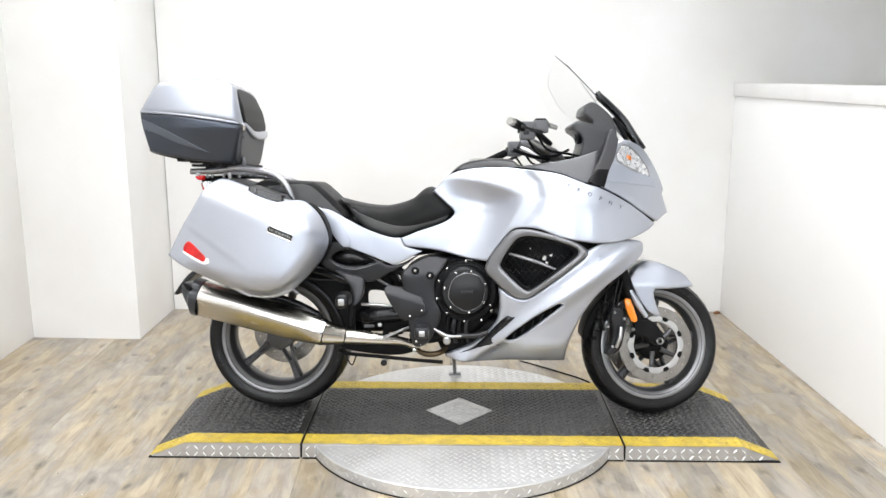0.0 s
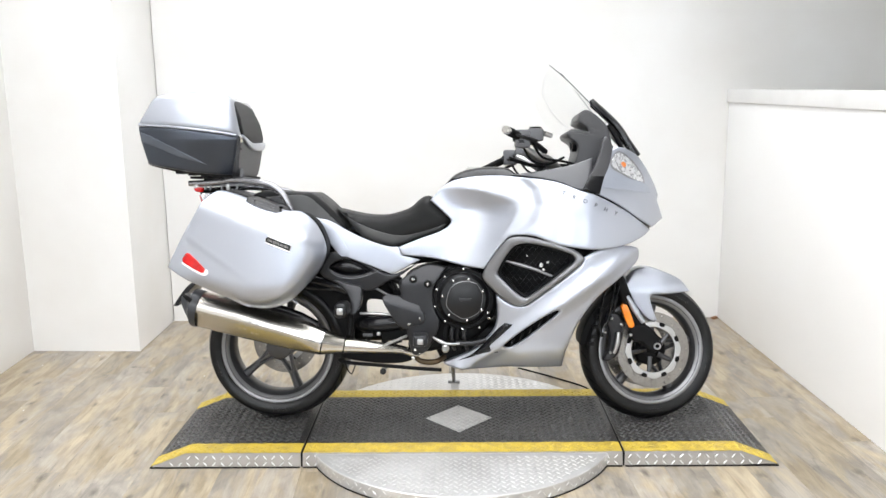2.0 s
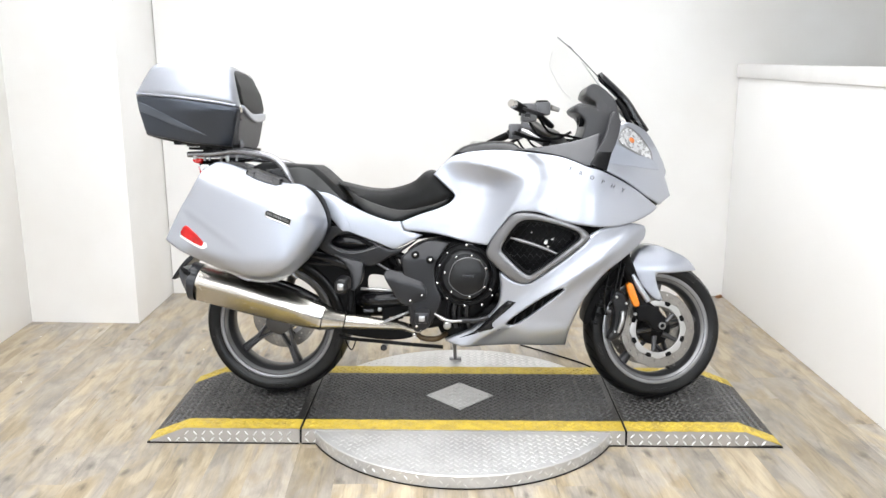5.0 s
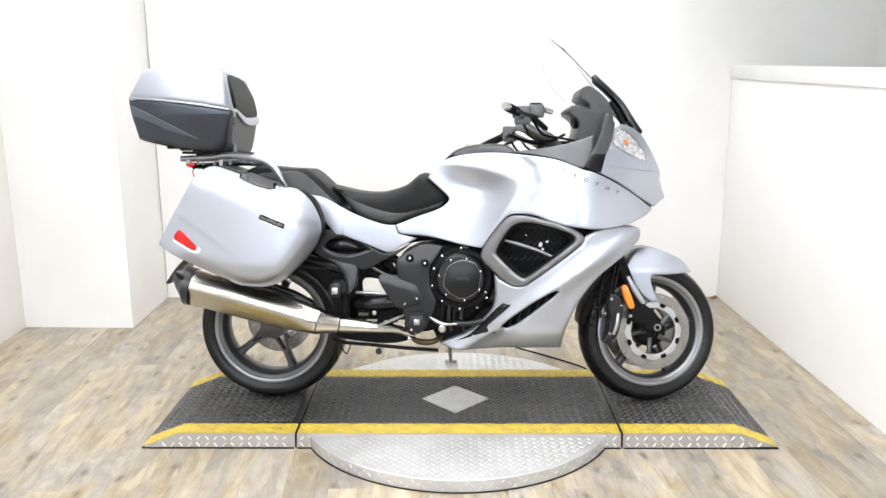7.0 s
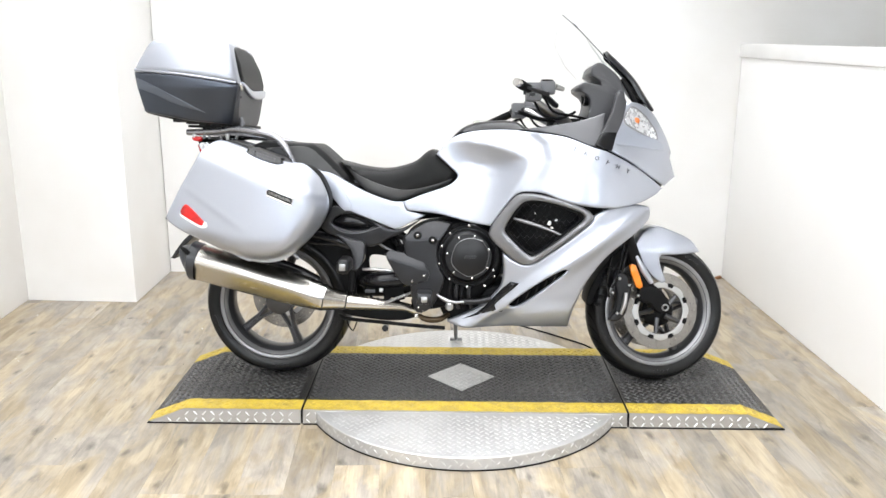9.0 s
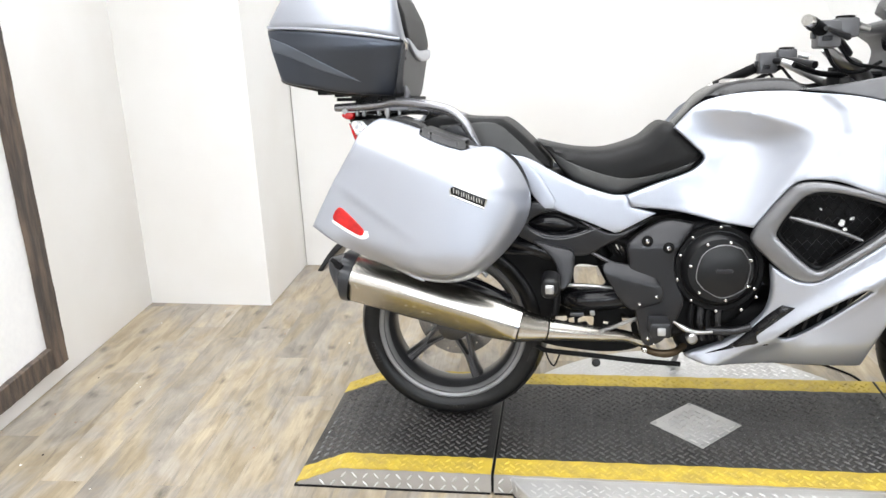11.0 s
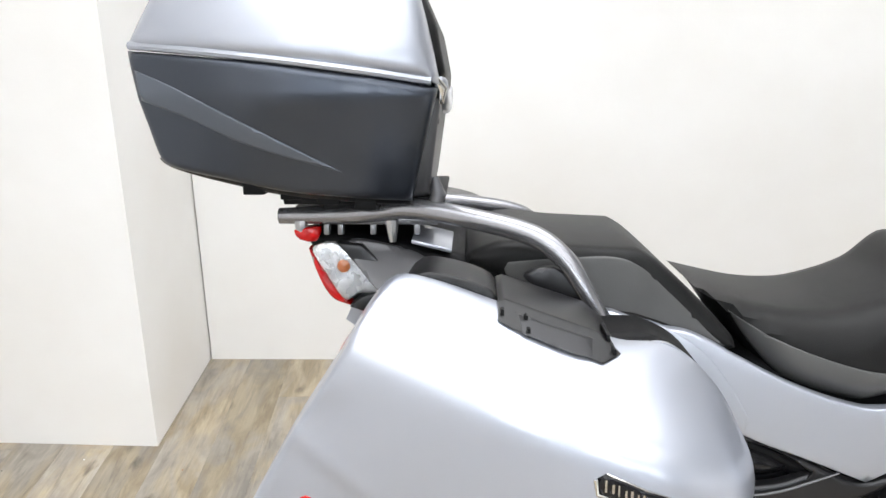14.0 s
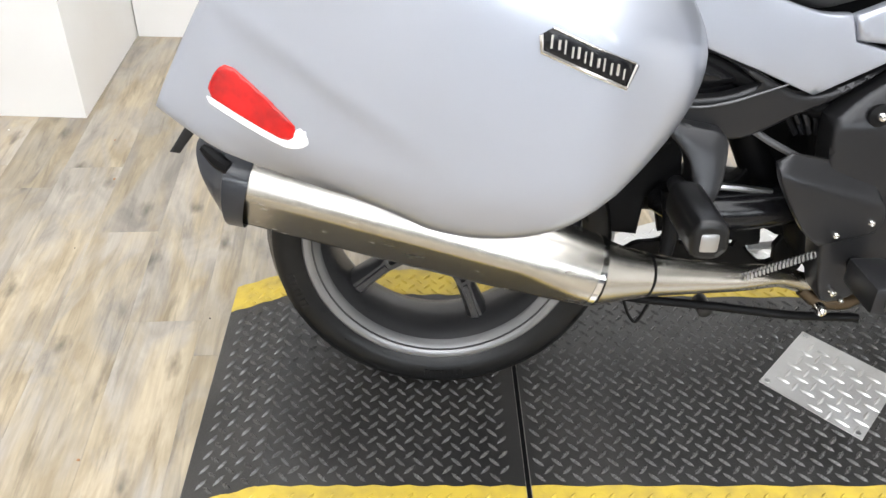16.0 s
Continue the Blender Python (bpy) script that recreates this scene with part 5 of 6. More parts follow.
tube("vent_bar", [(0.165, -0.232, 0.690), (0.22, -0.250, 0.676), (0.29, -0.262, 0.655), (0.37, -0.272, 0.622)], [0.003, 0.007, 0.006, 0.005], RIMLIP, bike, segs=10, label="silver frame bar behind the vent")
vr = random.Random(7)
for k in range(16):  # a net of fine diamonds, sagging a little
    gz, odd = 0.540 + 0.0150 * k, 1 if k % 2 else -1
    tube("vent_wire", [(0.158 + 0.0125 * m, -0.213 - vr.uniform(0, 0.006), gz + odd * 0.0068 * (-1) ** m + vr.uniform(-0.0012, 0.0012)) for m in range(24)], 0.0009, (SATIN, GREYM)[k % 4 == 1], bike, segs=5, smooth_path=False)
# small white patches that stand for bright reflections inside the vent
for cx, cz, q in ((0.318, 0.668, 0.010), (0.343, 0.680, 0.007), (0.325, 0.650, 0.006), (0.262, 0.705, 0.004)):
    pillow("vent_glint", [(cx + q * vr.uniform(0.5, 1.1) * math.cos(a), cz + q * vr.uniform(0.5, 1.1) * math.sin(a)) for a in np.arange(0, 6.2, 0.9)], lambda x, z, d: 0.228, TRIMW, bike, 0.220, edge=0.002, step=0.004, label="small pale patch added as a reflection in the vent")


nose = skin("nose_fairing", [(0.522, 0.946, 1), (0.531, 0.993), (0.558, 1.063), (0.601, 1.128, 1), (0.645, 1.124), (0.700, 1.096), (0.738, 1.050), (0.780, 0.984), (0.803, 0.938, 1), (0.796, 0.916, 1), (0.828, 0.842, 1), (0.768, 0.809, 1), (0.702, 0.843), (0.604, 0.905)], SILVER, 0.001, 0.02, edge=0.008, step=0.012, label="pearl silver nose fairing")
HEADL = [(0.588, 1.067), (0.609, 1.100), (0.624, 1.107), (0.664, 1.082), (0.697, 1.045), (0.720, 1.013), (0.727, 0.984, 1), (0.677, 1.001), (0.622, 1.029), (0.594, 1.046)]
skin("headlight", HEADL, COVER, 0.005, 0.004, edge=0.003, step=0.009, label="clear headlight lens")
skin("headlight_bowl", [(x + (0.648 - x) * 0.03, z + (1.05 - z) * 0.03) for x, z, *_ in HEADL], BOWL, 0.0026, 0.004, edge=0.002, step=0.008, label="bright faceted headlight reflector", left=False)
skin("headlight_bezel", [(0.583, 1.067), (0.607, 1.105), (0.625, 1.112), (0.668, 1.086), (0.701, 1.048), (0.724, 1.015), (0.732, 0.980, 1), (0.677, 0.996), (0.620, 1.024), (0.590, 1.042)], RIMLIP, 0.0022, 0.02, edge=0.002, step=0.010)
turned("indicator_bulb", [(0.004, 0), (0.004, 0.013), (0.000, 0.012), (-0.002, 0.007), (-0.002, 0)], (0.636, -girth(0.636, 1.055) - 0.003, 1.056), AMBER, bike, segs=20, label="amber indicator bulb")
skin("nose_lower_panel", [(0.528, 0.970, 1), (0.549, 1.036, 1), (0.592, 1.038), (0.633, 1.013), (0.739, 0.980), (0.769, 0.943, 1), (0.700, 0.950), (0.610, 0.962)], GREYBLUE, 0.0035, 0.01, edge=0.003, step=0.012, label="blue-grey panel below the headlight")
pillow("nose_core", [(0.50, 0.90), (0.55, 1.02), (0.62, 1.10), (0.68, 1.06), (0.73, 0.99), (0.775, 0.90), (0.795, 0.83), (0.76, 0.80), (0.62, 0.83)], lambda x, z, d: max(0.03, girth(x, z) - 0.035), GLOSSB, bike, both=True, edge=0.03, step=0.02, label="dark nose core with headlamps")
box("nose_tip", (0.742, -0.115, 0.792), (0.762, -0.085, 0.806), BLACK, bike, 0.004)
skin("pillar", [(0.474, 0.966, 1), (0.508, 0.952), (0.533, 0.944, 1), (0.548, 0.991), (0.579, 1.056), (0.600, 1.128, 1), (0.577, 1.170, 1), (0.564, 1.162, 1), (0.538, 1.085), (0.516, 1.040), (0.496, 1.012, 1)], COCKP, 0.005, 0.03, edge=0.003, step=0.012, label="dark grey fairing pillar")
skin("pillar_foot", [(0.472, 0.966, 1), (0.508, 0.951), (0.534, 0.943, 1), (0.549, 0.991), (0.556, 1.012, 1), (0.500, 1.014, 1)], GLOSSB, 0.0065, 0.03, edge=0.002, step=0.010, label="black lower end of the fairing pillar")
skin("cockpit_side", [(0.200, 1.022, 1), (0.358, 1.043), (0.440, 1.060), (0.516, 1.085, 1), (0.500, 1.00), (0.473, 0.960), (0.376, 0.992), (0.300, 1.008)], GREYM, -0.010, 0.02, edge=0.006, step=0.012, label="dark grey cockpit side panel")
pillow("cockpit", [(0.471, 1.098), (0.475, 1.129), (0.463, 1.152), (0.434, 1.172), (0.430, 1.187), (0.451, 1.205, 1), (0.480, 1.201), (0.515, 1.193, 1), (0.512, 1.206), (0.474, 1.234, 1), (0.484, 1.267), (0.508, 1.281), (0.539, 1.266), (0.566, 1.244), (0.592, 1.212), (0.608, 1.147), (0.600, 1.09), (0.590, 1.03), (0.55, 1.00), (0.474, 1.05), (0.462, 1.072)], lambda x, z, d: 0.125 - 0.15 * max(0.0, z - 1.16), COCKP, bike, both=True, edge=0.008, step=0.014, label="dark grey instrument cockpit")
turned("instrument", [(0.02, 0), (0.02, 0.045), (-0.006, 0.045), (-0.008, 0.040), (0.0, 0.036), (0.0, 0)], (0.462, -0.06, 1.16), GLOSSB, bike, segs=28, axis="x", label="round instrument dial")


def sheet(name, pts, mat, thick, label="", lo=-1.0, hi=1.0, nu=26, nv=22, half=0.24, sweep=(0.16, 0.10), round_top=0.075, parent=None, off=0.0):
    """A curved windscreen: pts is its middle line from the top down."""
    mid = curve_through(pts, 0.01, closed=False)
    s = np.linspace(0, len(mid) - 1, nu)
    mid = np.stack([np.interp(s, np.arange(len(mid)), mid[:, k]) for k in (0, 1)], 1)
    verts, faces = [], []
    for side in (0, 1):
        for i in range(nu):
            u = i / (nu - 1)
            for j in range(nv):
                v = lo + (hi - lo) * j / (nv - 1)
                w = half * (0.80 + 0.20 * math.sin(math.pi * min(1, 0.15 + u * 0.8)))
                top = round_top * abs(v) ** 2.6 * (1 - u) ** 2
                verts.append((mid[i, 0] - sweep[0] * v * v * (0.6 + 0.8 * u) + 0.6 * top - side * thick + off, w * v, mid[i, 1] - sweep[1] * v * v * (0.6 + 0.8 * u) - top - side * thick * 0.6))
    n = nu * nv
    for i in range(nu - 1):
        for j in range(nv - 1):
            a = i * nv + j
            faces += [(a, a + nv, a + nv + 1, a + 1), (a + n, a + n + 1, a + n + nv + 1, a + n + nv)]
    loop = [j for j in range(nv)] + [i * nv + nv - 1 for i in range(1, nu)] + [(nu - 1) * nv + j for j in range(nv - 2, -1, -1)] + [i * nv for i in range(nu - 2, 0, -1)]
    for a, b in zip(loop, loop[1:] + loop[:1]):
        faces.append((a, b, b + n, a + n))
    return part(name, verts, faces, mat, parent or bike, label)


def windscreen():
    """A clear sheet bent round the cockpit: its middle line leans forward, its edges sweep back and down."""
    mid = curve_through([(0.372, 1.472), (0.437, 1.419), (0.495, 1.363), (0.554, 1.303), (0.596, 1.253), (0.719, 1.120)], 0.01, closed=False)
    nu, nv, us = 26, 23, [0, 0.2, 0.5, 0.8, 1.0]
    verts, faces = [], []
    for thick in (0.0, 0.0018):
        for i in range(nu):
            u = i / (nu - 1)
            m = [float(np.interp(u * (len(mid) - 1), np.arange(len(mid)), mid[:, k])) for k in (0, 1)]
            back, drop = np.interp(u, us, [0.034, 0.125, 0.195, 0.24, 0.287]), np.interp(u, us, [0.078, 0.065, 0.035, -0.018, -0.069])
            half = np.interp(u, us, [0.135, 0.155, 0.17, 0.18, 0.19])
            for j in range(nv):
                v = -1 + 2 * j / (nv - 1)
                e = abs(v) ** 2.3
                verts.append((m[0] - back * e - thick, half * v, m[1] - drop * e - thick * 0.6))
    n = nu * nv
    for i in range(nu - 1):
        for j in range(nv - 1):
            a = i * nv + j
            faces += [(a, a + nv, a + nv + 1, a + 1), (a + n, a + n + 1, a + n + nv + 1, a + n + nv)]
    loop = [j for j in range(nv)] + [i * nv + nv - 1 for i in range(1, nu)] + [(nu - 1) * nv + j for j in range(nv - 2, -1, -1)] + [i * nv for i in range(nu - 2, 0, -1)]
    for a, b in zip(loop, loop[1:] + loop[:1]):
        faces.append((a, b, b + n, a + n))
    ob = part("windscreen", verts, faces, SCREEN, bike, "clear curved windscreen")
    tube("screen_edge", [verts[i * nv] for i in range(0, nu - 5, 2)], 0.0005, GREYM, ob, segs=6, label="thin edge of the windscreen")
    return ob


screen = windscreen()
screen.visible_shadow = False
# added dark lines where the clear sheet looks darker along its outline; no seam
tube("screen_edge", [(0.374, 0.0, 1.474), (0.442, 0.0, 1.416), (0.512, 0.0, 1.346), (0.575, 0.0, 1.281), (0.640, 0.0, 1.210), (0.720, 0.0, 1.121)], [0.0016, 0.0022, 0.0020, 0.0026, 0.003, 0.003], GREYM, screen, segs=8, label="dark line added for the windscreen's darker outline")
tube("screen_edge", [(0.418, 0.0, 1.440), (0.436, 0.0, 1.424)], [0.0034, 0.0030], GREYM, screen, segs=8)
tube("screen_guide", [(0.470, -0.03, 1.372), (0.520, -0.035, 1.305), (0.560, -0.04, 1.252), (0.610, -0.045, 1.190), (0.675, -0.05, 1.115)], [0.0015, 0.002, 0.004, 0.006, 0.006], ALU, bike, segs=8, label="bright guide behind the windscreen")
sheet("screen_base", [(0.553, 1.335), (0.624, 1.271), (0.671, 1.221), (0.706, 1.168), (0.749, 1.106)], GLOSSB, 0.010, "black cowl at the foot of the windscreen", half=0.040, sweep=(0.012, 0.008), round_top=0.02, off=0.0)
for sy in (-1, 1):
    tube("screen_arm", [(0.60, sy * 0.09, 1.22), (0.63, sy * 0.10, 1.17), (0.665, sy * 0.10, 1.10)], 0.010, BLACK, bike, segs=8)

# lettering on the upper fairing, raised bright strokes
def letters(text, size, place, slant, parent, mat, spacing=1.0, depth=0.0015, name="lettering"):
    cu = bpy.data.curves.new(name, "FONT")
    cu.body, cu.size, cu.extrude, cu.space_character = text, size, depth, spacing
    tmp = bpy.data.objects.new(name, cu)
    scene.collection.objects.link(tmp)
    dg = bpy.context.evaluated_depsgraph_get()
    me = bpy.data.meshes.new_from_object(tmp.evaluated_get(dg))
    bpy.data.objects.remove(tmp)
    for v in me.vertices:
        x, z, y = v.co.x, v.co.y, v.co.z
        c, s = math.cos(slant), math.sin(slant)
        X, Z = place[0] + c * x - s * z, place[1] + s * x + c * z
        v.co = (X, place[2](X, Z) - y, Z)
    me.materials.clear()
    me.materials.append(mat)
    ob = new(name, me)
    ob.parent = parent
    return ob


letters("TROPHY", 0.0215, (0.386, 0.945, lambda x, z: -girth(x, z) - 0.0162), radians(-21.5), upper, GREYM, spacing=3.7)["label"] = "raised grey model lettering"

# -- handlebars, turned a little to the left --
def handlebar(root, mid, tip, riser):
    """One half of the handlebars: from its root over the switches to the bar end."""
    root, mid, tip = Vector(root), Vector(mid), Vector(tip)
    d = (tip - mid).normalized()
    s = -1 if tip.y < 0 else 1
    bar = tube("handlebar", [root, root.lerp(mid, 0.5) + Vector((0, 0, 0.008)), mid, mid.lerp(tip, 0.5), tip], 0.012, SATIN, bike, segs=12, label="dark handlebar")
    tube("grip", [mid + d * 0.035, mid.lerp(tip, 0.6), tip], [0.0165, 0.017, 0.0175], BLACK, bar, segs=16, label="black rubber grip")
    tube("bar_end", [tip, tip + d * 0.014, tip + d * 0.028], [0.0145, 0.0165, 0.0145], CHROME, bar, segs=16, label="silver bar end weight")
    at = mid
    box("switch_block", at - Vector((0.032, 0.034, 0.036)), at + Vector((0.026, 0.034, 0.032)), GREYM, bar, 0.010, "dark grey switch block")
    box("switch_button", at + Vector((-0.040, -0.012, -0.012)), at + Vector((-0.030, 0.012, 0.006)), SATIN, bar, 0.003)
    box("switch_button", at + Vector((-0.022, -0.040, -0.020)), at + Vector((0.002, -0.030, -0.006)), SATIN, bar, 0.003)
    box("reservoir", at + Vector((0.020, s * -0.03 - 0.026, -0.010)), at + Vector((0.080, s * -0.03 + 0.026, 0.040)), GREYM, bar, 0.010, "dark grey fluid reservoir")
    turned("reservoir_cap", [(0, 0), (0, 0.024), (0.006, 0.023), (0.008, 0)], at + Vector((0.05, s * -0.03, 0.039)), BLACK, bar, segs=20, axis="z")
    tube("lever", [at + Vector((0.05, 0, -0.01)), at + d * 0.05 + Vector((0.05, 0, -0.015)), at + d * 0.12 + Vector((0.045, 0, -0.02))], [0.009, 0.008, 0.006], SATIN, bar, segs=8, label="dark hand lever")
    tube("mirror_stub", [at + Vector((0.085, s * -0.04, 0.02)), at + Vector((0.115, s * -0.05, 0.012))], [0.011, 0.009], ALU, bar, segs=10)
    tube("cable", [at + Vector((0.04, s * -0.03, -0.02)), at + Vector((0.08, s * -0.06, -0.07)), at + Vector((0.16, s * -0.10, -0.085)), at + Vector((0.24, s * -0.14, -0.10))], 0.005, BLACK, bar, segs=8)
    tube("cable", [at + Vector((0.0, s * -0.02, -0.03)), at + Vector((0.04, s * -0.05, -0.085)), at + Vector((0.11, s * -0.08, -0.095)), at + Vector((0.17, s * -0.11, -0.07))], 0.005, BLACK, bar, segs=8)
    tube("riser", riser, [0.012, 0.018, 0.023, 0.025], ALU, bar, segs=12, label="silver cast handlebar riser")
    return bar


handlebar((0.345, -0.10, 1.115), (0.245, -0.255, 1.160), (0.187, -0.325, 1.182), [(0.255, -0.20, 1.128), (0.300, -0.165, 1.098), (0.355, -0.13, 1.075), (0.395, -0.11, 1.030)])
handlebar((0.330, 0.15, 1.095), (0.235, 0.345, 1.112), (0.085, 0.425, 1.042), [(0.256, 0.24, 1.109), (0.310, 0.20, 1.082), (0.358, 0.16, 1.055), (0.400, 0.13, 1.018)])
tube("steering_stem", [(0.36, 0, 1.08), (0.36, 0, 0.95), (0.5, 0, 0.85)], 0.035, BLACK, bike, segs=14)
box("top_yoke", (0.345, -0.13, 1.020), (0.415, 0.13, 1.055), SATIN, bike, 0.010, label="dark grey top yoke")
tube("loom", [(0.20, -0.12, 1.09), (0.28, -0.08, 1.065), (0.36, -0.05, 1.06), (0.45, -0.05, 1.06)], 0.008, BLACK, bike, segs=8)

# -- tail --
pillow("tail_body", [(-1.065, 0.975), (-1.00, 0.974), (-0.92, 0.966), (-0.84, 0.948), (-0.68, 0.900), (-0.50, 0.835), (-0.46, 0.76), (-0.56, 0.745), (-0.68, 0.77), (-0.82, 0.82), (-0.93, 0.845), (-0.99, 0.868), (-1.02, 0.900)], lambda x, z, d: float(np.interp(x, [-1.06, -0.9, -0.6], [0.092, 0.115, 0.165])), BLACK, bike, both=True, edge=0.02, step=0.02, label="black plastic tail unit")
tl = pillow("tail_light", [(-1.056, 0.955, 1), (-1.043, 0.914), (-1.024, 0.882), (-0.996, 0.870, 1), (-1.010, 0.892), (-1.030, 0.920), (-1.045, 0.945)], lambda x, z, d: 0.118, RED, bike, both=True, edge=0.010, step=0.010, label="red tail light")
TAILL = [(-1.050, 0.958, 1), (-1.008, 0.961, 1), (-0.955, 0.905), (-0.940, 0.890, 1), (-0.985, 0.890), (-1.003, 0.879, 1), (-1.032, 0.921)]
pillow("tail_lens", TAILL, lambda x, z, d: 0.126, COVER, bike, 0.124, edge=0.001, step=0.010, label="clear indicator lens beside the tail light")
pillow("tail_reflector", [(x + (-0.995 - x) * 0.02, z + (0.925 - z) * 0.02) for x, z, *_ in TAILL], lambda x, z, d: 0.118, BOWL, bike, 0.10, edge=0.003, step=0.010, label="faceted reflector of the tail indicator")
pillow("tail_corner", [(-0.997, 0.873, 1), (-0.980, 0.887), (-0.945, 0.893), (-0.940, 0.876), (-0.966, 0.862, 1)], lambda x, z, d: 0.127, SATIN, bike, 0.09, edge=0.003, step=0.010, label="dark grey corner below the tail light")
turned("tail_bulb", [(0.004, 0), (0.004, 0.010), (-0.001, 0.009), (-0.003, 0.005), (-0.003, 0)], (-1.005, -0.1195, 0.931), AMBER, bike, segs=18, label="amber indicator bulb")
pillow("tail_red_top", [(-1.073, 0.983), (-1.038, 0.986), (-1.042, 0.968), (-1.065, 0.970)], lambda x, z, d: 0.125, RED, bike, 0.10, edge=0.003, step=0.010)
pillow("tail_strap", [(-1.013, 0.966, 1), (-0.978, 0.963, 1), (-0.912, 0.902, 1), (-0.938, 0.886)], lambda x, z, d: 0.128, SATIN, bike, 0.10, edge=0.003, step=0.010, label="dark grey strap across the tail lens")
pillow("tail_cowl", [(-1.000, 0.964), (-0.90, 0.952), (-0.80, 0.922), (-0.70, 0.883), (-0.665, 0.862, 1), (-0.665, 0.815, 1), (-0.80, 0.860), (-0.90, 0.885), (-0.945, 0.897)],
       lambda x, z, d: 0.112 + 0.85 * max(0.0, float(np.interp(x, [-1.0, -0.9, -0.8, -0.665], [0.964, 0.952, 0.922, 0.862])) - z), GREYM, bike, both=True, edge=0.004, step=0.012, label="mid-grey tail cowl that slopes outwards")
box("tail_plate", (-0.908, -0.138, 0.960), (-0.850, 0.0, 0.9665), SILVER, bike, 0.003, "pale plate under the grab rail", turn=Matrix.Rotation(radians(14), 4, "Y"))
tube("tail_wire", [(-0.962, -0.130, 0.876), (-0.940, -0.134, 0.880), (-0.918, -0.136, 0.888)], [0.004, 0.0055, 0.004], ALU, bike, segs=8)
tube("number_plate_arm", [(-0.94, 0, 0.86), (-1.00, 0, 0.78), (-1.06, 0, 0.68), (-1.09, 0, 0.62)], [0.014, 0.010, 0.009, 0.008], BLACK, bike, segs=8, flat=1.5, label="black mudguard arm for the number plate")
pillow("number_plate_holder", [(-1.098, 0.600), (-1.080, 0.598), (-1.130, 0.545), (-1.166, 0.500, 1), (-1.181, 0.502, 1), (-1.136, 0.565)], lambda x, z, d: 0.10, SATIN, bike, both=True, edge=0.003, step=0.012, label="dark number plate holder")
pillow("rear_reflector", [(-1.020, 0.795), (-0.984, 0.842), (-0.978, 0.837), (-1.012, 0.789)], lambda x, z, d: 0.10, RED, bike, 0.06, edge=0.003, step=0.01)

# luggage rack and grab rails
RAIL = [(-1.095, -0.108, 1.002), (-1.030, -0.116, 1.004), (-0.960, -0.127, 1.009), (-0.905, -0.138, 1.016), (-0.810, -0.168, 1.004), (-0.738, -0.190, 0.986), (-0.700, -0.202, 0.957), (-0.676, -0.210, 0.920), (-0.650, -0.212, 0.874)]
rail = tube("grab_rail", RAIL, [0.0115, 0.0125, 0.0135, 0.0145, 0.0145, 0.0145, 0.014, 0.0125, 0.009], RAILM, bike, segs=16, step=0.012, label="dark silver grab rail")
tube("grab_rail", [(x, -y, z - 0.028) for x, y, z in RAIL], [0.0115, 0.0125, 0.0135, 0.0145, 0.0145, 0.0145, 0.014, 0.0125, 0.009], RAILM, bike, segs=16, step=0.012, label="dark silver grab rail")
for sy in (-1, 1):
    turned("rail_screw", [(0.003, 0), (0.003, 0.007), (-0.004, 0.006), (-0.004, 0)], (-0.651, sy * 0.222, 0.876), ALU, bike, segs=12)
    pillow("rail_web", [(-0.755, 0.935), (-0.715, 0.948), (-0.680, 0.915), (-0.650, 0.880), (-0.69, 0.885), (-0.72, 0.91)], lambda x, z, d: 0.205, SATIN, bike, 0.19, edge=0.004, step=0.012, left=sy > 0)
rack = prism("luggage_rack", [(-1.085, -0.11), (-0.87, -0.12), (-0.87, 0.12), (-1.085, 0.11)], 0.990, 1.003, DKSILVER, bike, 0.003, "aluminium luggage rack")
for rx, rz in ((-0.936, 0.966), (-1.064, 0.976)):
    tube("rack_foot", [(rx, -0.115, 0.995), (rx + 0.001, -0.118, 0.982), (rx + 0.002, -0.118, rz)], [0.010, 0.008, 0.005], ALU, bike, segs=8)
for rx in (-1.062, -1.028, -1.008, -0.962, -0.900):
    box("rack_rib", (rx - 0.004, -0.118, 0.976), (rx + 0.004, -0.104, 0.991), DKSILVER, bike, 0.0015)
prism("case_plate", [(-1.085, -0.13), (-0.86, -0.13), (-0.86, 0.13), (-1.085, 0.13)], 1.021, 1.031, BLACK, bike, 0.003, "black top case mounting plate")
box("case_mount", (-1.03, -0.125, 1.008), (-0.985, 0.125, 1.022), BLACK, bike, 0.003)
box("case_mount", (-0.92, -0.125, 1.008), (-0.87, 0.125, 1.022), BLACK, bike, 0.003)
prism("rack_pad", [(-1.083, -0.105), (-0.88, -0.115), (-0.88, 0.115), (-1.083, 0.105)], 1.0035, 1.0085, SATB, bike, 0.002, "dark pad on the luggage rack")
tube("case_latch", [(-0.878, -0.14, 1.015), (-0.868, -0.142, 1.036), (-0.874, -0.14, 1.060)], [0.009, 0.011, 0.006], GREYM, bike, segs=10)

# -- top case --
CASE_Y = 0.235


def case_width(x, z, d):
    return CASE_Y - 0.055 * max(0.0, (-1.03 - x) / 0.235) ** 2 - 0.045 * max(0.0, (1.17 - z) / 0.14) - 0.050 * max(0.0, (z - 1.205) / 0.15) ** 2 - 0.022 * max(0.0, (x + 0.96) / 0.09) ** 2


def ahead_of(ob):
    """Turns a body that was shaped from the side so that it faces forward."""
    for v in ob.data.vertices:
        x, y, z = v.co
        v.co = (-y, x, z)
    ob.data.update()
    return ob


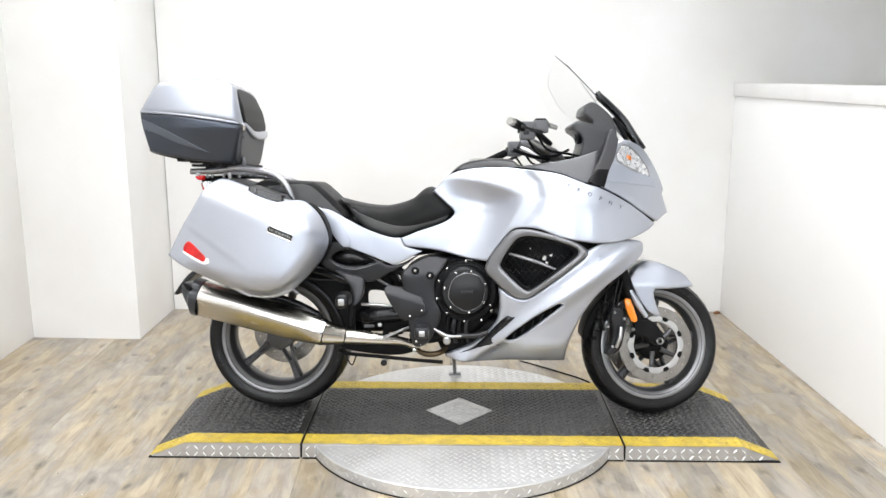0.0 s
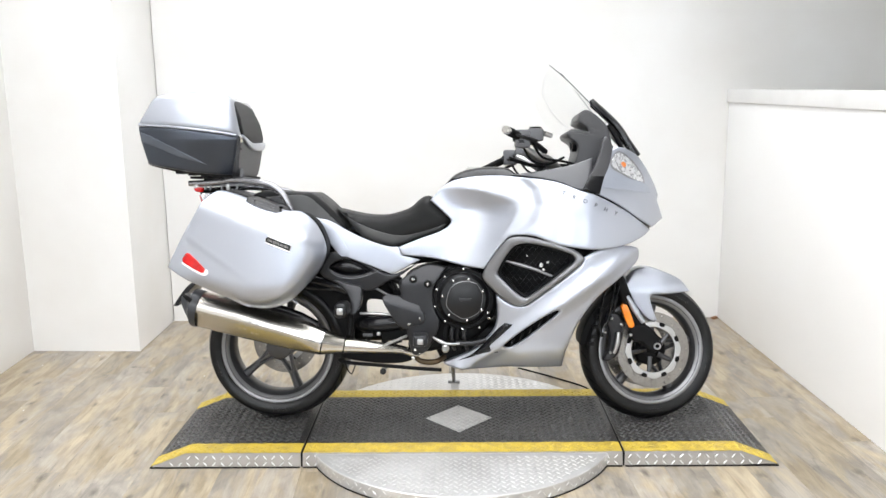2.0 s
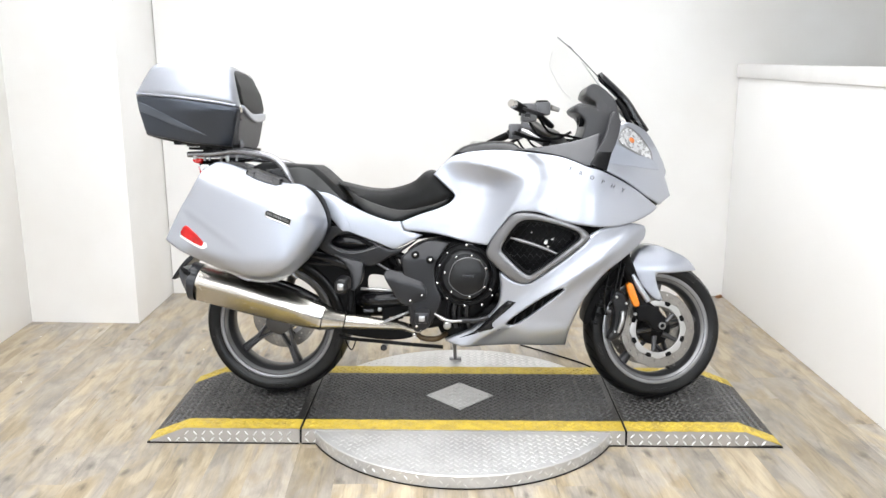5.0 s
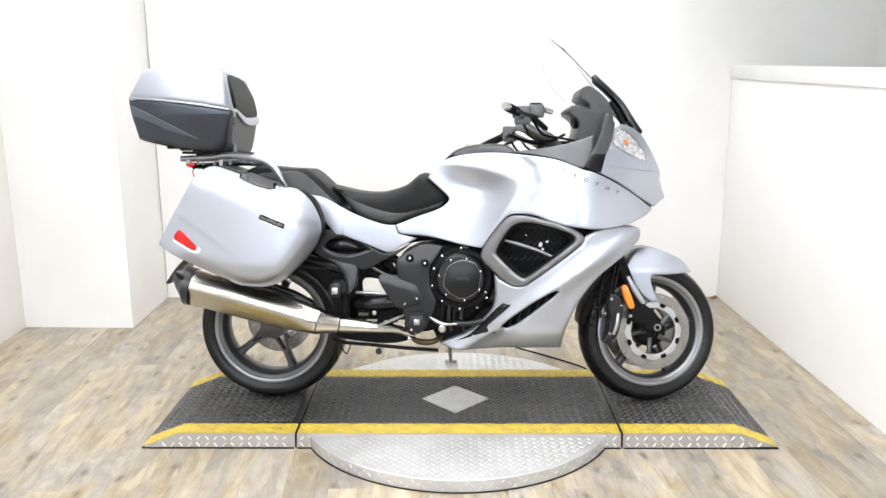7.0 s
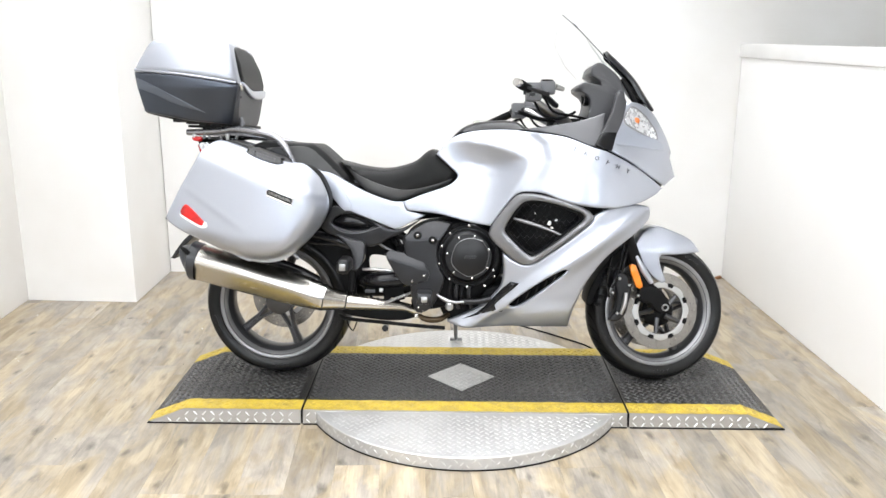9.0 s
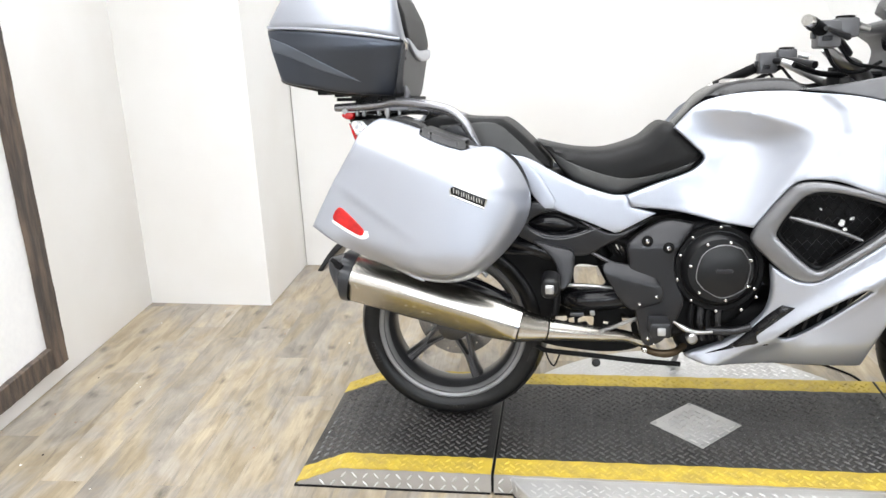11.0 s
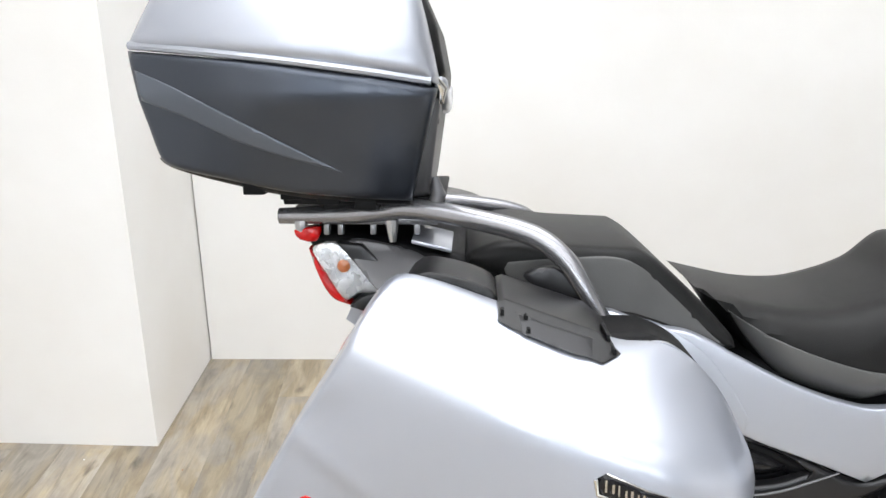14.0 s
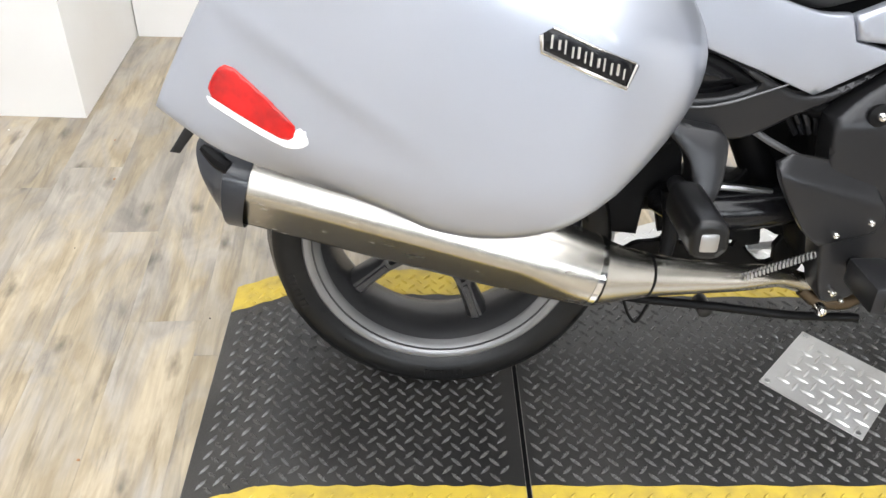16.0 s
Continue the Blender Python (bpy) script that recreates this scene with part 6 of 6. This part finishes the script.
lid = pillow("top_case", [(-1.276, 1.234, 1), (-1.243, 1.292), (-1.216, 1.339), (-1.192, 1.352), (-1.085, 1.360), (-0.985, 1.362), (-0.935, 1.355), (-0.904, 1.335), (-0.886, 1.285), (-0.870, 1.218), (-0.864, 1.184, 1), (-0.950, 1.199), (-1.062, 1.214), (-1.170, 1.225)], case_width, SILVER, bike, both=True, edge=0.020, step=0.010, label="silver lid of the top case")
tube("lid_lip", [(x, -case_width(x, z, 0) + 0.0085, z + 0.0030) for x, z in ((-1.268, 1.2335), (-1.17, 1.2245), (-1.062, 1.2125), (-0.95, 1.1975), (-0.875, 1.1855))], 0.0056, SILVER, lid, segs=8, label="bright lower lip of the lid")
pillow("case_base", [(-1.273, 1.230, 1), (-1.263, 1.182), (-1.252, 1.130), (-1.241, 1.086), (-1.224, 1.076), (-1.145, 1.061), (-1.065, 1.046), (-0.984, 1.038), (-0.903, 1.032, 1), (-0.886, 1.10), (-0.866, 1.179, 1), (-0.950, 1.195), (-1.062, 1.210), (-1.170, 1.221)], lambda x, z, d: case_width(x, z, d) - 0.002, CASEB, lid, both=True, edge=0.010, step=0.012, label="dark blue-grey base of the top case")
ahead_of(pillow("case_front", [(-0.165, 1.178), (-0.155, 1.040), (0.155, 1.030), (0.200, 1.120), (0.190, 1.180)], lambda y, z, d: -0.905 - 0.135 * (1.03 - z) + 0.024, COCKP, lid, -0.93, edge=0.010, step=0.02, label="dark grey front face of the top case"))
box("case_clip", (-0.880, -0.176, 1.132), (-0.866, -0.150, 1.150), BLACK, lid, 0.003)
box("case_clip", (-0.896, -0.160, 1.070), (-0.880, -0.140, 1.082), BLACK, lid, 0.003)
ahead_of(pillow("case_collar", [(-0.160, 1.194), (-0.155, 1.176), (0.0, 1.140), (0.195, 1.150), (0.215, 1.180), (0.0, 1.170)], lambda y, z, d: -0.866 + 0.012, SILVER, lid, -0.90, edge=0.008, step=0.012, label="silver collar under the backrest"))
ahead_of(pillow("backrest_pad", [(-0.135, 1.330), (-0.165, 1.27), (-0.172, 1.205), (-0.150, 1.185), (0.0, 1.165), (0.165, 1.165), (0.195, 1.190), (0.185, 1.270), (0.150, 1.330), (0.0, 1.345)], lambda y, z, d: float(np.interp(z, [1.16, 1.20, 1.26, 1.32, 1.35], [-0.858, -0.857, -0.868, -0.894, -0.912])), SEATV, lid, -0.95, edge=0.016, step=0.016, label="dark grey padded backrest"))
pillow("case_stripe", [(-1.259, 1.205, 1), (-1.200, 1.182), (-1.100, 1.132), (-0.990, 1.074, 1), (-1.110, 1.110), (-1.190, 1.145), (-1.252, 1.166, 1)], lambda x, z, d: case_width(x, z, 0.05) + 0.0004 - float(rolled(x + 1.275 - 0.22 * (1.233 - z), 0.010)), STRIPE, lid, 0.15, edge=0.002, step=0.010, label="lighter grey sweep along the case")
tube("hinge", [(-0.872, -0.180, 1.192), (-0.862, -0.176, 1.178), (-0.864, -0.17, 1.160)], [0.006, 0.008, 0.005], CHROME, lid, segs=10, label="bright hinge")
pillow("case_sill", [(-1.243, 1.094), (-1.252, 1.086), (-1.234, 1.074), (-1.150, 1.054), (-1.068, 1.038), (-0.984, 1.030), (-0.905, 1.026), (-0.903, 1.036), (-1.06, 1.052), (-1.15, 1.068), (-1.220, 1.090)], lambda x, z, d: case_width(x, z, 0.05) - 0.020, SATB, lid, both=True, edge=0.005, step=0.012, label="dark lower rim of the top case")
for k in range(4):
    box("case_catch", (-1.13 + 0.05 * k, -0.17, 1.040 - 0.007 * k), (-1.10 + 0.05 * k, -0.11, 1.060 - 0.007 * k), BLACK, lid, 0.003)

# -- panniers --
PAN = [(-0.928, 0.958), (-0.898, 0.974), (-0.776, 0.935), (-0.655, 0.896), (-0.598, 0.890), (-0.546, 0.848), (-0.514, 0.790), (-0.505, 0.740), (-0.520, 0.690), (-0.560, 0.634), (-0.615, 0.578), (-0.651, 0.550), (-0.702, 0.530), (-0.753, 0.526), (-0.804, 0.535), (-0.865, 0.564), (-0.956, 0.611), (-1.039, 0.655), (-1.090, 0.690, 1), (-1.078, 0.715), (-1.028, 0.803), (-0.975, 0.885)]


def pannier_out(x, z, d):
    """The bulging outer face of a pannier: widest in front, drawn in towards the tail and the top."""
    w = 0.502 - 0.25 * 0.05 * float(np.logaddexp(0.0, (-0.74 - x) / 0.05))
    # a chamfer along the front and lower edge, a fold below the top
    w -= 0.32 * 0.012 * float(np.logaddexp(0.0, (x + 0.625) / 0.012))
    w -= 2.0 * 0.007 * float(np.logaddexp(0.0, (0.034 - d) / 0.007)) * min(1.0, max(0.0, (x + 1.02) / 0.2)) * min(1.0, max(0.0, (0.87 - z) / 0.07))
    w -= 1.85 * 0.010 * float(np.logaddexp(0.0, (z - 0.917 + 0.355 * (x + 0.90)) / 0.010))
    w -= 0.056 * max(0.0, (0.635 - z + 0.25 * max(0.0, -0.80 - x)) / 0.105) ** 2 * min(1.0, max(0.0, (x + 1.13) / 0.30))
    crease = (z - 0.799 + 0.665 * (x + 1.0)) / 0.010
    return max(0.30, w + (0.0016 * math.exp(-crease * crease) + 0.0010 * math.tanh(crease)) * max(0.0, min(1.0, (-0.76 - x) / 0.12)))


LATCH = [(-0.794, 0.945, 1), (-0.786, 0.948, 1), (-0.683, 0.913, 1), (-0.660, 0.893, 1), (-0.682, 0.889, 1), (-0.779, 0.924), (-0.795, 0.932, 1)]


def pannier(left):
    s = 1 if left else -1
    shell = pillow("pannier", PAN, pannier_out, SILVER, bike, 0.345, edge=0.008, step=0.012, label="pearl silver pannier case", left=left)
    pillow("pannier_back", [(x + (-0.006 if x > -0.9 else 0.045), z + 0.004 - 0.03 * max(0.0, (z - 0.85) / 0.12)) for x, z, *_ in PAN], lambda x, z, d: 0.350 if d > 0.02 else 0.30, BLACK, shell, 0.215, edge=0.012, step=0.025, label="black inner shell of the pannier", left=left)
    R = lambda x, z, d: pannier_out(x, z, 0.05) + 0.001
    pillow("reflector", [(-1.006, 0.745), (-1.017, 0.737), (-1.027, 0.718), (-1.024, 0.709), (-0.948, 0.669), (-0.940, 0.674), (-0.936, 0.685), (-0.996, 0.742)], lambda x, z, d: R(x, z, d) + 0.002, RED, shell, 0.38, edge=0.003, step=0.008, label="red wedge-shaped reflector", left=left)
    pillow("reflector_trim", [(-1.031, 0.711), (-1.029, 0.703), (-0.953, 0.6625), (-0.932, 0.663), (-0.922, 0.673), (-0.933, 0.689), (-0.940, 0.680), (-0.945, 0.672)], lambda x, z, d: R(x, z, d) + 0.0005, TRIMW, shell, 0.38, edge=0.002, step=0.008, left=left)
    em = pillow("emblem", [(-0.700, 0.799, 1), (-0.690, 0.805, 1), (-0.650, 0.788), (-0.609, 0.772, 1), (-0.616, 0.750, 1), (-0.655, 0.766), (-0.699, 0.784, 1)], lambda x, z, d: R(x, z, d) + 0.003, GLOSSB, shell, 0.45, edge=0.002, step=0.008, label="chrome and black maker's badge", left=left)
    for k, t in enumerate((0.04, 0.13, 0.20, 0.29, 0.36, 0.44, 0.51, 0.60, 0.67, 0.76, 0.84, 0.92)):
        bx, bz = -0.694 + 0.080 * t, 0.7945 - 0.033 * t
        high = (0.0065, 0.0050, 0.0068, 0.0042)[k % 4]
        tube("badge_bar", [(bx, s * (pannier_out(bx, bz, 0.05) + 0.0050), bz + high), (bx, s * (pannier_out(bx, bz, 0.05) + 0.0045), bz - (0.0065, 0.0045, 0.0060)[k % 3])], (0.0012, 0.0015, 0.0010)[k % 3], CHROME, em, segs=6)
    rim = [(-0.701, 0.799), (-0.699, 0.783), (-0.655, 0.765), (-0.616, 0.749), (-0.608, 0.7715)]
    tube("badge_rim", [(x, s * (pannier_out(x, z, 0.05) + 0.004), z) for x, z in rim], (0.0022 if not left else 0.002), CHROME, em, segs=6, step=0.006, label="bright chrome lower rim of the badge", smooth_path=False)
    tube("badge_rim", [(x, s * (pannier_out(x, z, 0.05) + 0.0035), z) for x, z in ((-0.690, 0.8055), (-0.650, 0.7885), (-0.609, 0.7725))], 0.0010, CHROME, em, segs=6, step=0.006, smooth_path=False)
    tube("hinge_tab", [(-0.861, s * 0.375, 0.568), (-0.825, s * 0.38, 0.552), (-0.792, s * 0.38, 0.536)], [0.004, 0.007, 0.004], SILVER, shell, segs=8)
    latch = pillow("latch", LATCH, lambda x, z, d: pannier_out(x, z, 0.05) + 0.006, SATB, shell, 0.24, edge=0.002, step=0.010, label="dark grey pannier latch and handle", left=left)
    pillow("latch_lever", [(-0.772, 0.935, 1), (-0.690, 0.908, 1), (-0.694, 0.895), (-0.769, 0.920, 1)], lambda x, z, d: pannier_out(x, z, 0.05) + 0.0085, SATIN, latch, 0.30, edge=0.002, step=0.010, left=left)
    for lx, lz in ((-0.790, 0.938), (-0.764, 0.931), (-0.762, 0.921), (-0.672, 0.907), (-0.668, 0.896)):
        box("latch_slot", (lx - 0.002, min(s * (pannier_out(lx, lz, 0.05) + 0.010), s * 0.33), lz - 0.007), (lx + 0.002, max(s * (pannier_out(lx, lz, 0.05) + 0.010), s * 0.33), lz + 0.004), BLACK, latch, 0.0008)
    pillow("top_trim", [(-0.905, 0.938), (-0.893, 0.966), (-0.872, 0.974), (-0.800, 0.952), (-0.792, 0.920), (-0.86, 0.930)], lambda x, z, d: 0.342, SATB, shell, 0.25, edge=0.004, step=0.014, left=left)
    tube("arm", [(-0.690, s * 0.30, 0.575), (-0.655, s * 0.31, 0.560), (-0.628, s * 0.31, 0.535)], [0.010, 0.009, 0.007], DKSILVER, shell, segs=8)
    if left:
        shell.location.y = 0.09
    return shell


pannier(False)
pannier(True)


# ---- framed sheet on the side wall ----
board = empty("framed_board", pose(-2.361, 0.268, 0.082, 1.3, 0, 3.0))
tagged(board, "dark rustic wooden frame round a white dimpled sheet on the wall", "framed board")


def frame_bar(lo, hi):
    """One bar of the frame, its edges hewn a little uneven."""
    lo, hi = Vector(lo), Vector(hi)
    long = 2 if hi.z - lo.z > hi.y - lo.y else 1
    n = max(8, int((hi[long] - lo[long]) / 0.035))
    ring = [(lo.x, 0), (hi.x - 0.004, 0), (hi.x, 0.006), (hi.x, 1), (hi.x - 0.004, 1.0), (lo.x, 1.0)]
    cut = random.Random(int(1000 * (lo.y + 3 * lo.z + 7)))
    verts, faces = [], []
    across = 3 - long
    for i in range(n + 1):
        a = lo[long] + (hi[long] - lo[long]) * i / n
        w0, w1 = cut.uniform(0, 0.004), cut.uniform(-0.004, 0)
        for k, (x, f) in enumerate(ring):
            p = [x, 0, 0]
            p[long] = a
            p[across] = lo[across] + w0 + (0.004 if k == 2 else 0) if k < 3 else hi[across] + w1 - (0.004 if k == 3 else 0)
            verts.append(tuple(p))
    m = len(ring)
    for i in range(n):
        for k in range(m):
            q = (i * m + k, i * m + (k + 1) % m, (i + 1) * m + (k + 1) % m, (i + 1) * m + k)
            faces.append(q if long == 2 else q[::-1])
    faces += [tuple(range(m))[::-1], tuple(n * m + k for k in range(m))] if long == 2 else [tuple(range(m)), tuple(n * m + k for k in range(m))[::-1]]
    return part("frame_bar", verts, faces, FRAMEW, board, "dark weathered wooden frame bar", smooth=False)


frame_bar((0.002, -0.094, 0.0), (0.038, 0.0, 1.90))
frame_bar((0.002, -1.27, 0.0), (0.034, -0.095, 0.088))
frame_bar((0.002, -1.27, 1.812), (0.034, -0.095, 1.90))
frame_bar((0.002, -1.364, 0.0), (0.040, -1.271, 1.90))
box("sheet", (0.003, -1.274, 0.084), (0.013, -0.09, 1.816), PANELW, board, 0, "white dimpled sheet")

# ---- cable on the floor behind the platform ----
tagged(tube("floor_cable", [(0.30, 0.74, 0.004), (0.40, 0.655, 0.004), (0.49, 0.572, 0.004), (0.60, 0.455, 0.004), (0.63, 0.36, 0.004)], 0.004, BLACK, segs=8), "thin black cable lying on the plank floor", "cable")

# ---- floor planks ----
PW_, PL, TURN = 0.1545, 1.22, radians(3.0)
rnd = random.Random(4)
plank_mesh = {}


def plank(length):
    key = round(length, 3)
    if key not in plank_mesh:
        bm = bmesh.new()
        bmesh.ops.create_cube(bm, size=1)
        for v in bm.verts:
            v.co = Vector((v.co.x * (PW_ - 0.0003), v.co.y * (length - 0.0003), v.co.z * 0.006 - 0.003))
        bmesh.ops.bevel(bm, geom=[e for e in bm.edges if e.verts[0].co.z > -0.001 and e.verts[1].co.z > -0.001], offset=0.0003, segments=1, affect="EDGES")
        me = bpy.data.meshes.new("plank")
        bm.to_mesh(me)
        bm.free()
        me.materials.append(PLANK)
        plank_mesh[key] = me
    return plank_mesh[key]


JOINT = {4: 0.785, 6: 0.578, 7: 0.247}
for i in range(29):
    # the planks run along the side wall, a little askew to the platform
    u = -2.494 + (i + 0.5) * PW_
    top = (1.745 - u * math.sin(TURN)) / math.cos(TURN)
    v = JOINT[i] + (PL if JOINT[i] + PL < top - 0.1 else 0) if i in JOINT else top - rnd.choice((0.2, 0.45, 0.7, 0.95, 1.22))
    while top > -5.0:
        length = max(0.1, top - v)
        ob = new("plank", plank(round(length, 2)))
        ob.parent = floor
        at = top - length / 2
        ob.location = (u * math.cos(TURN) - at * math.sin(TURN), u * math.sin(TURN) + at * math.cos(TURN), 0)
        ob.rotation_euler = (0, 0, TURN)
        top, v = v, max(v - PL, -5.05)

# specks of grit on the floor
for k in range(26):
    sx, sy = rnd.uniform(-2.3, -1.25), rnd.uniform(-0.9, 1.0)
    r = rnd.uniform(0.0015, 0.004)
    bm = bmesh.new()
    bmesh.ops.create_icosphere(bm, subdivisions=1, radius=r, matrix=Matrix.Translation((sx, sy, r * 0.4)) @ Matrix.Diagonal((1, rnd.uniform(0.5, 1.5), 0.5, 1)))
    tagged(bm_part("grit", bm, (DUST, CHIP, BLACK)[k % 3]), ("small pale speck of grit on the floor", "small brown speck of grit on the floor", "small dark speck of grit on the floor")[k % 3], "grit", "grit on the floor")

# a splinter of brown wood at the foot of the half-height wall
tagged(prism("wood_splinter", [(1.575, 1.625), (1.603, 1.645), (1.600, 1.672), (1.56, 1.640)], 0.0, 0.014, CHIP, bevel=0.003), "small brown wood splinter lying in the corner", "wood splinter")
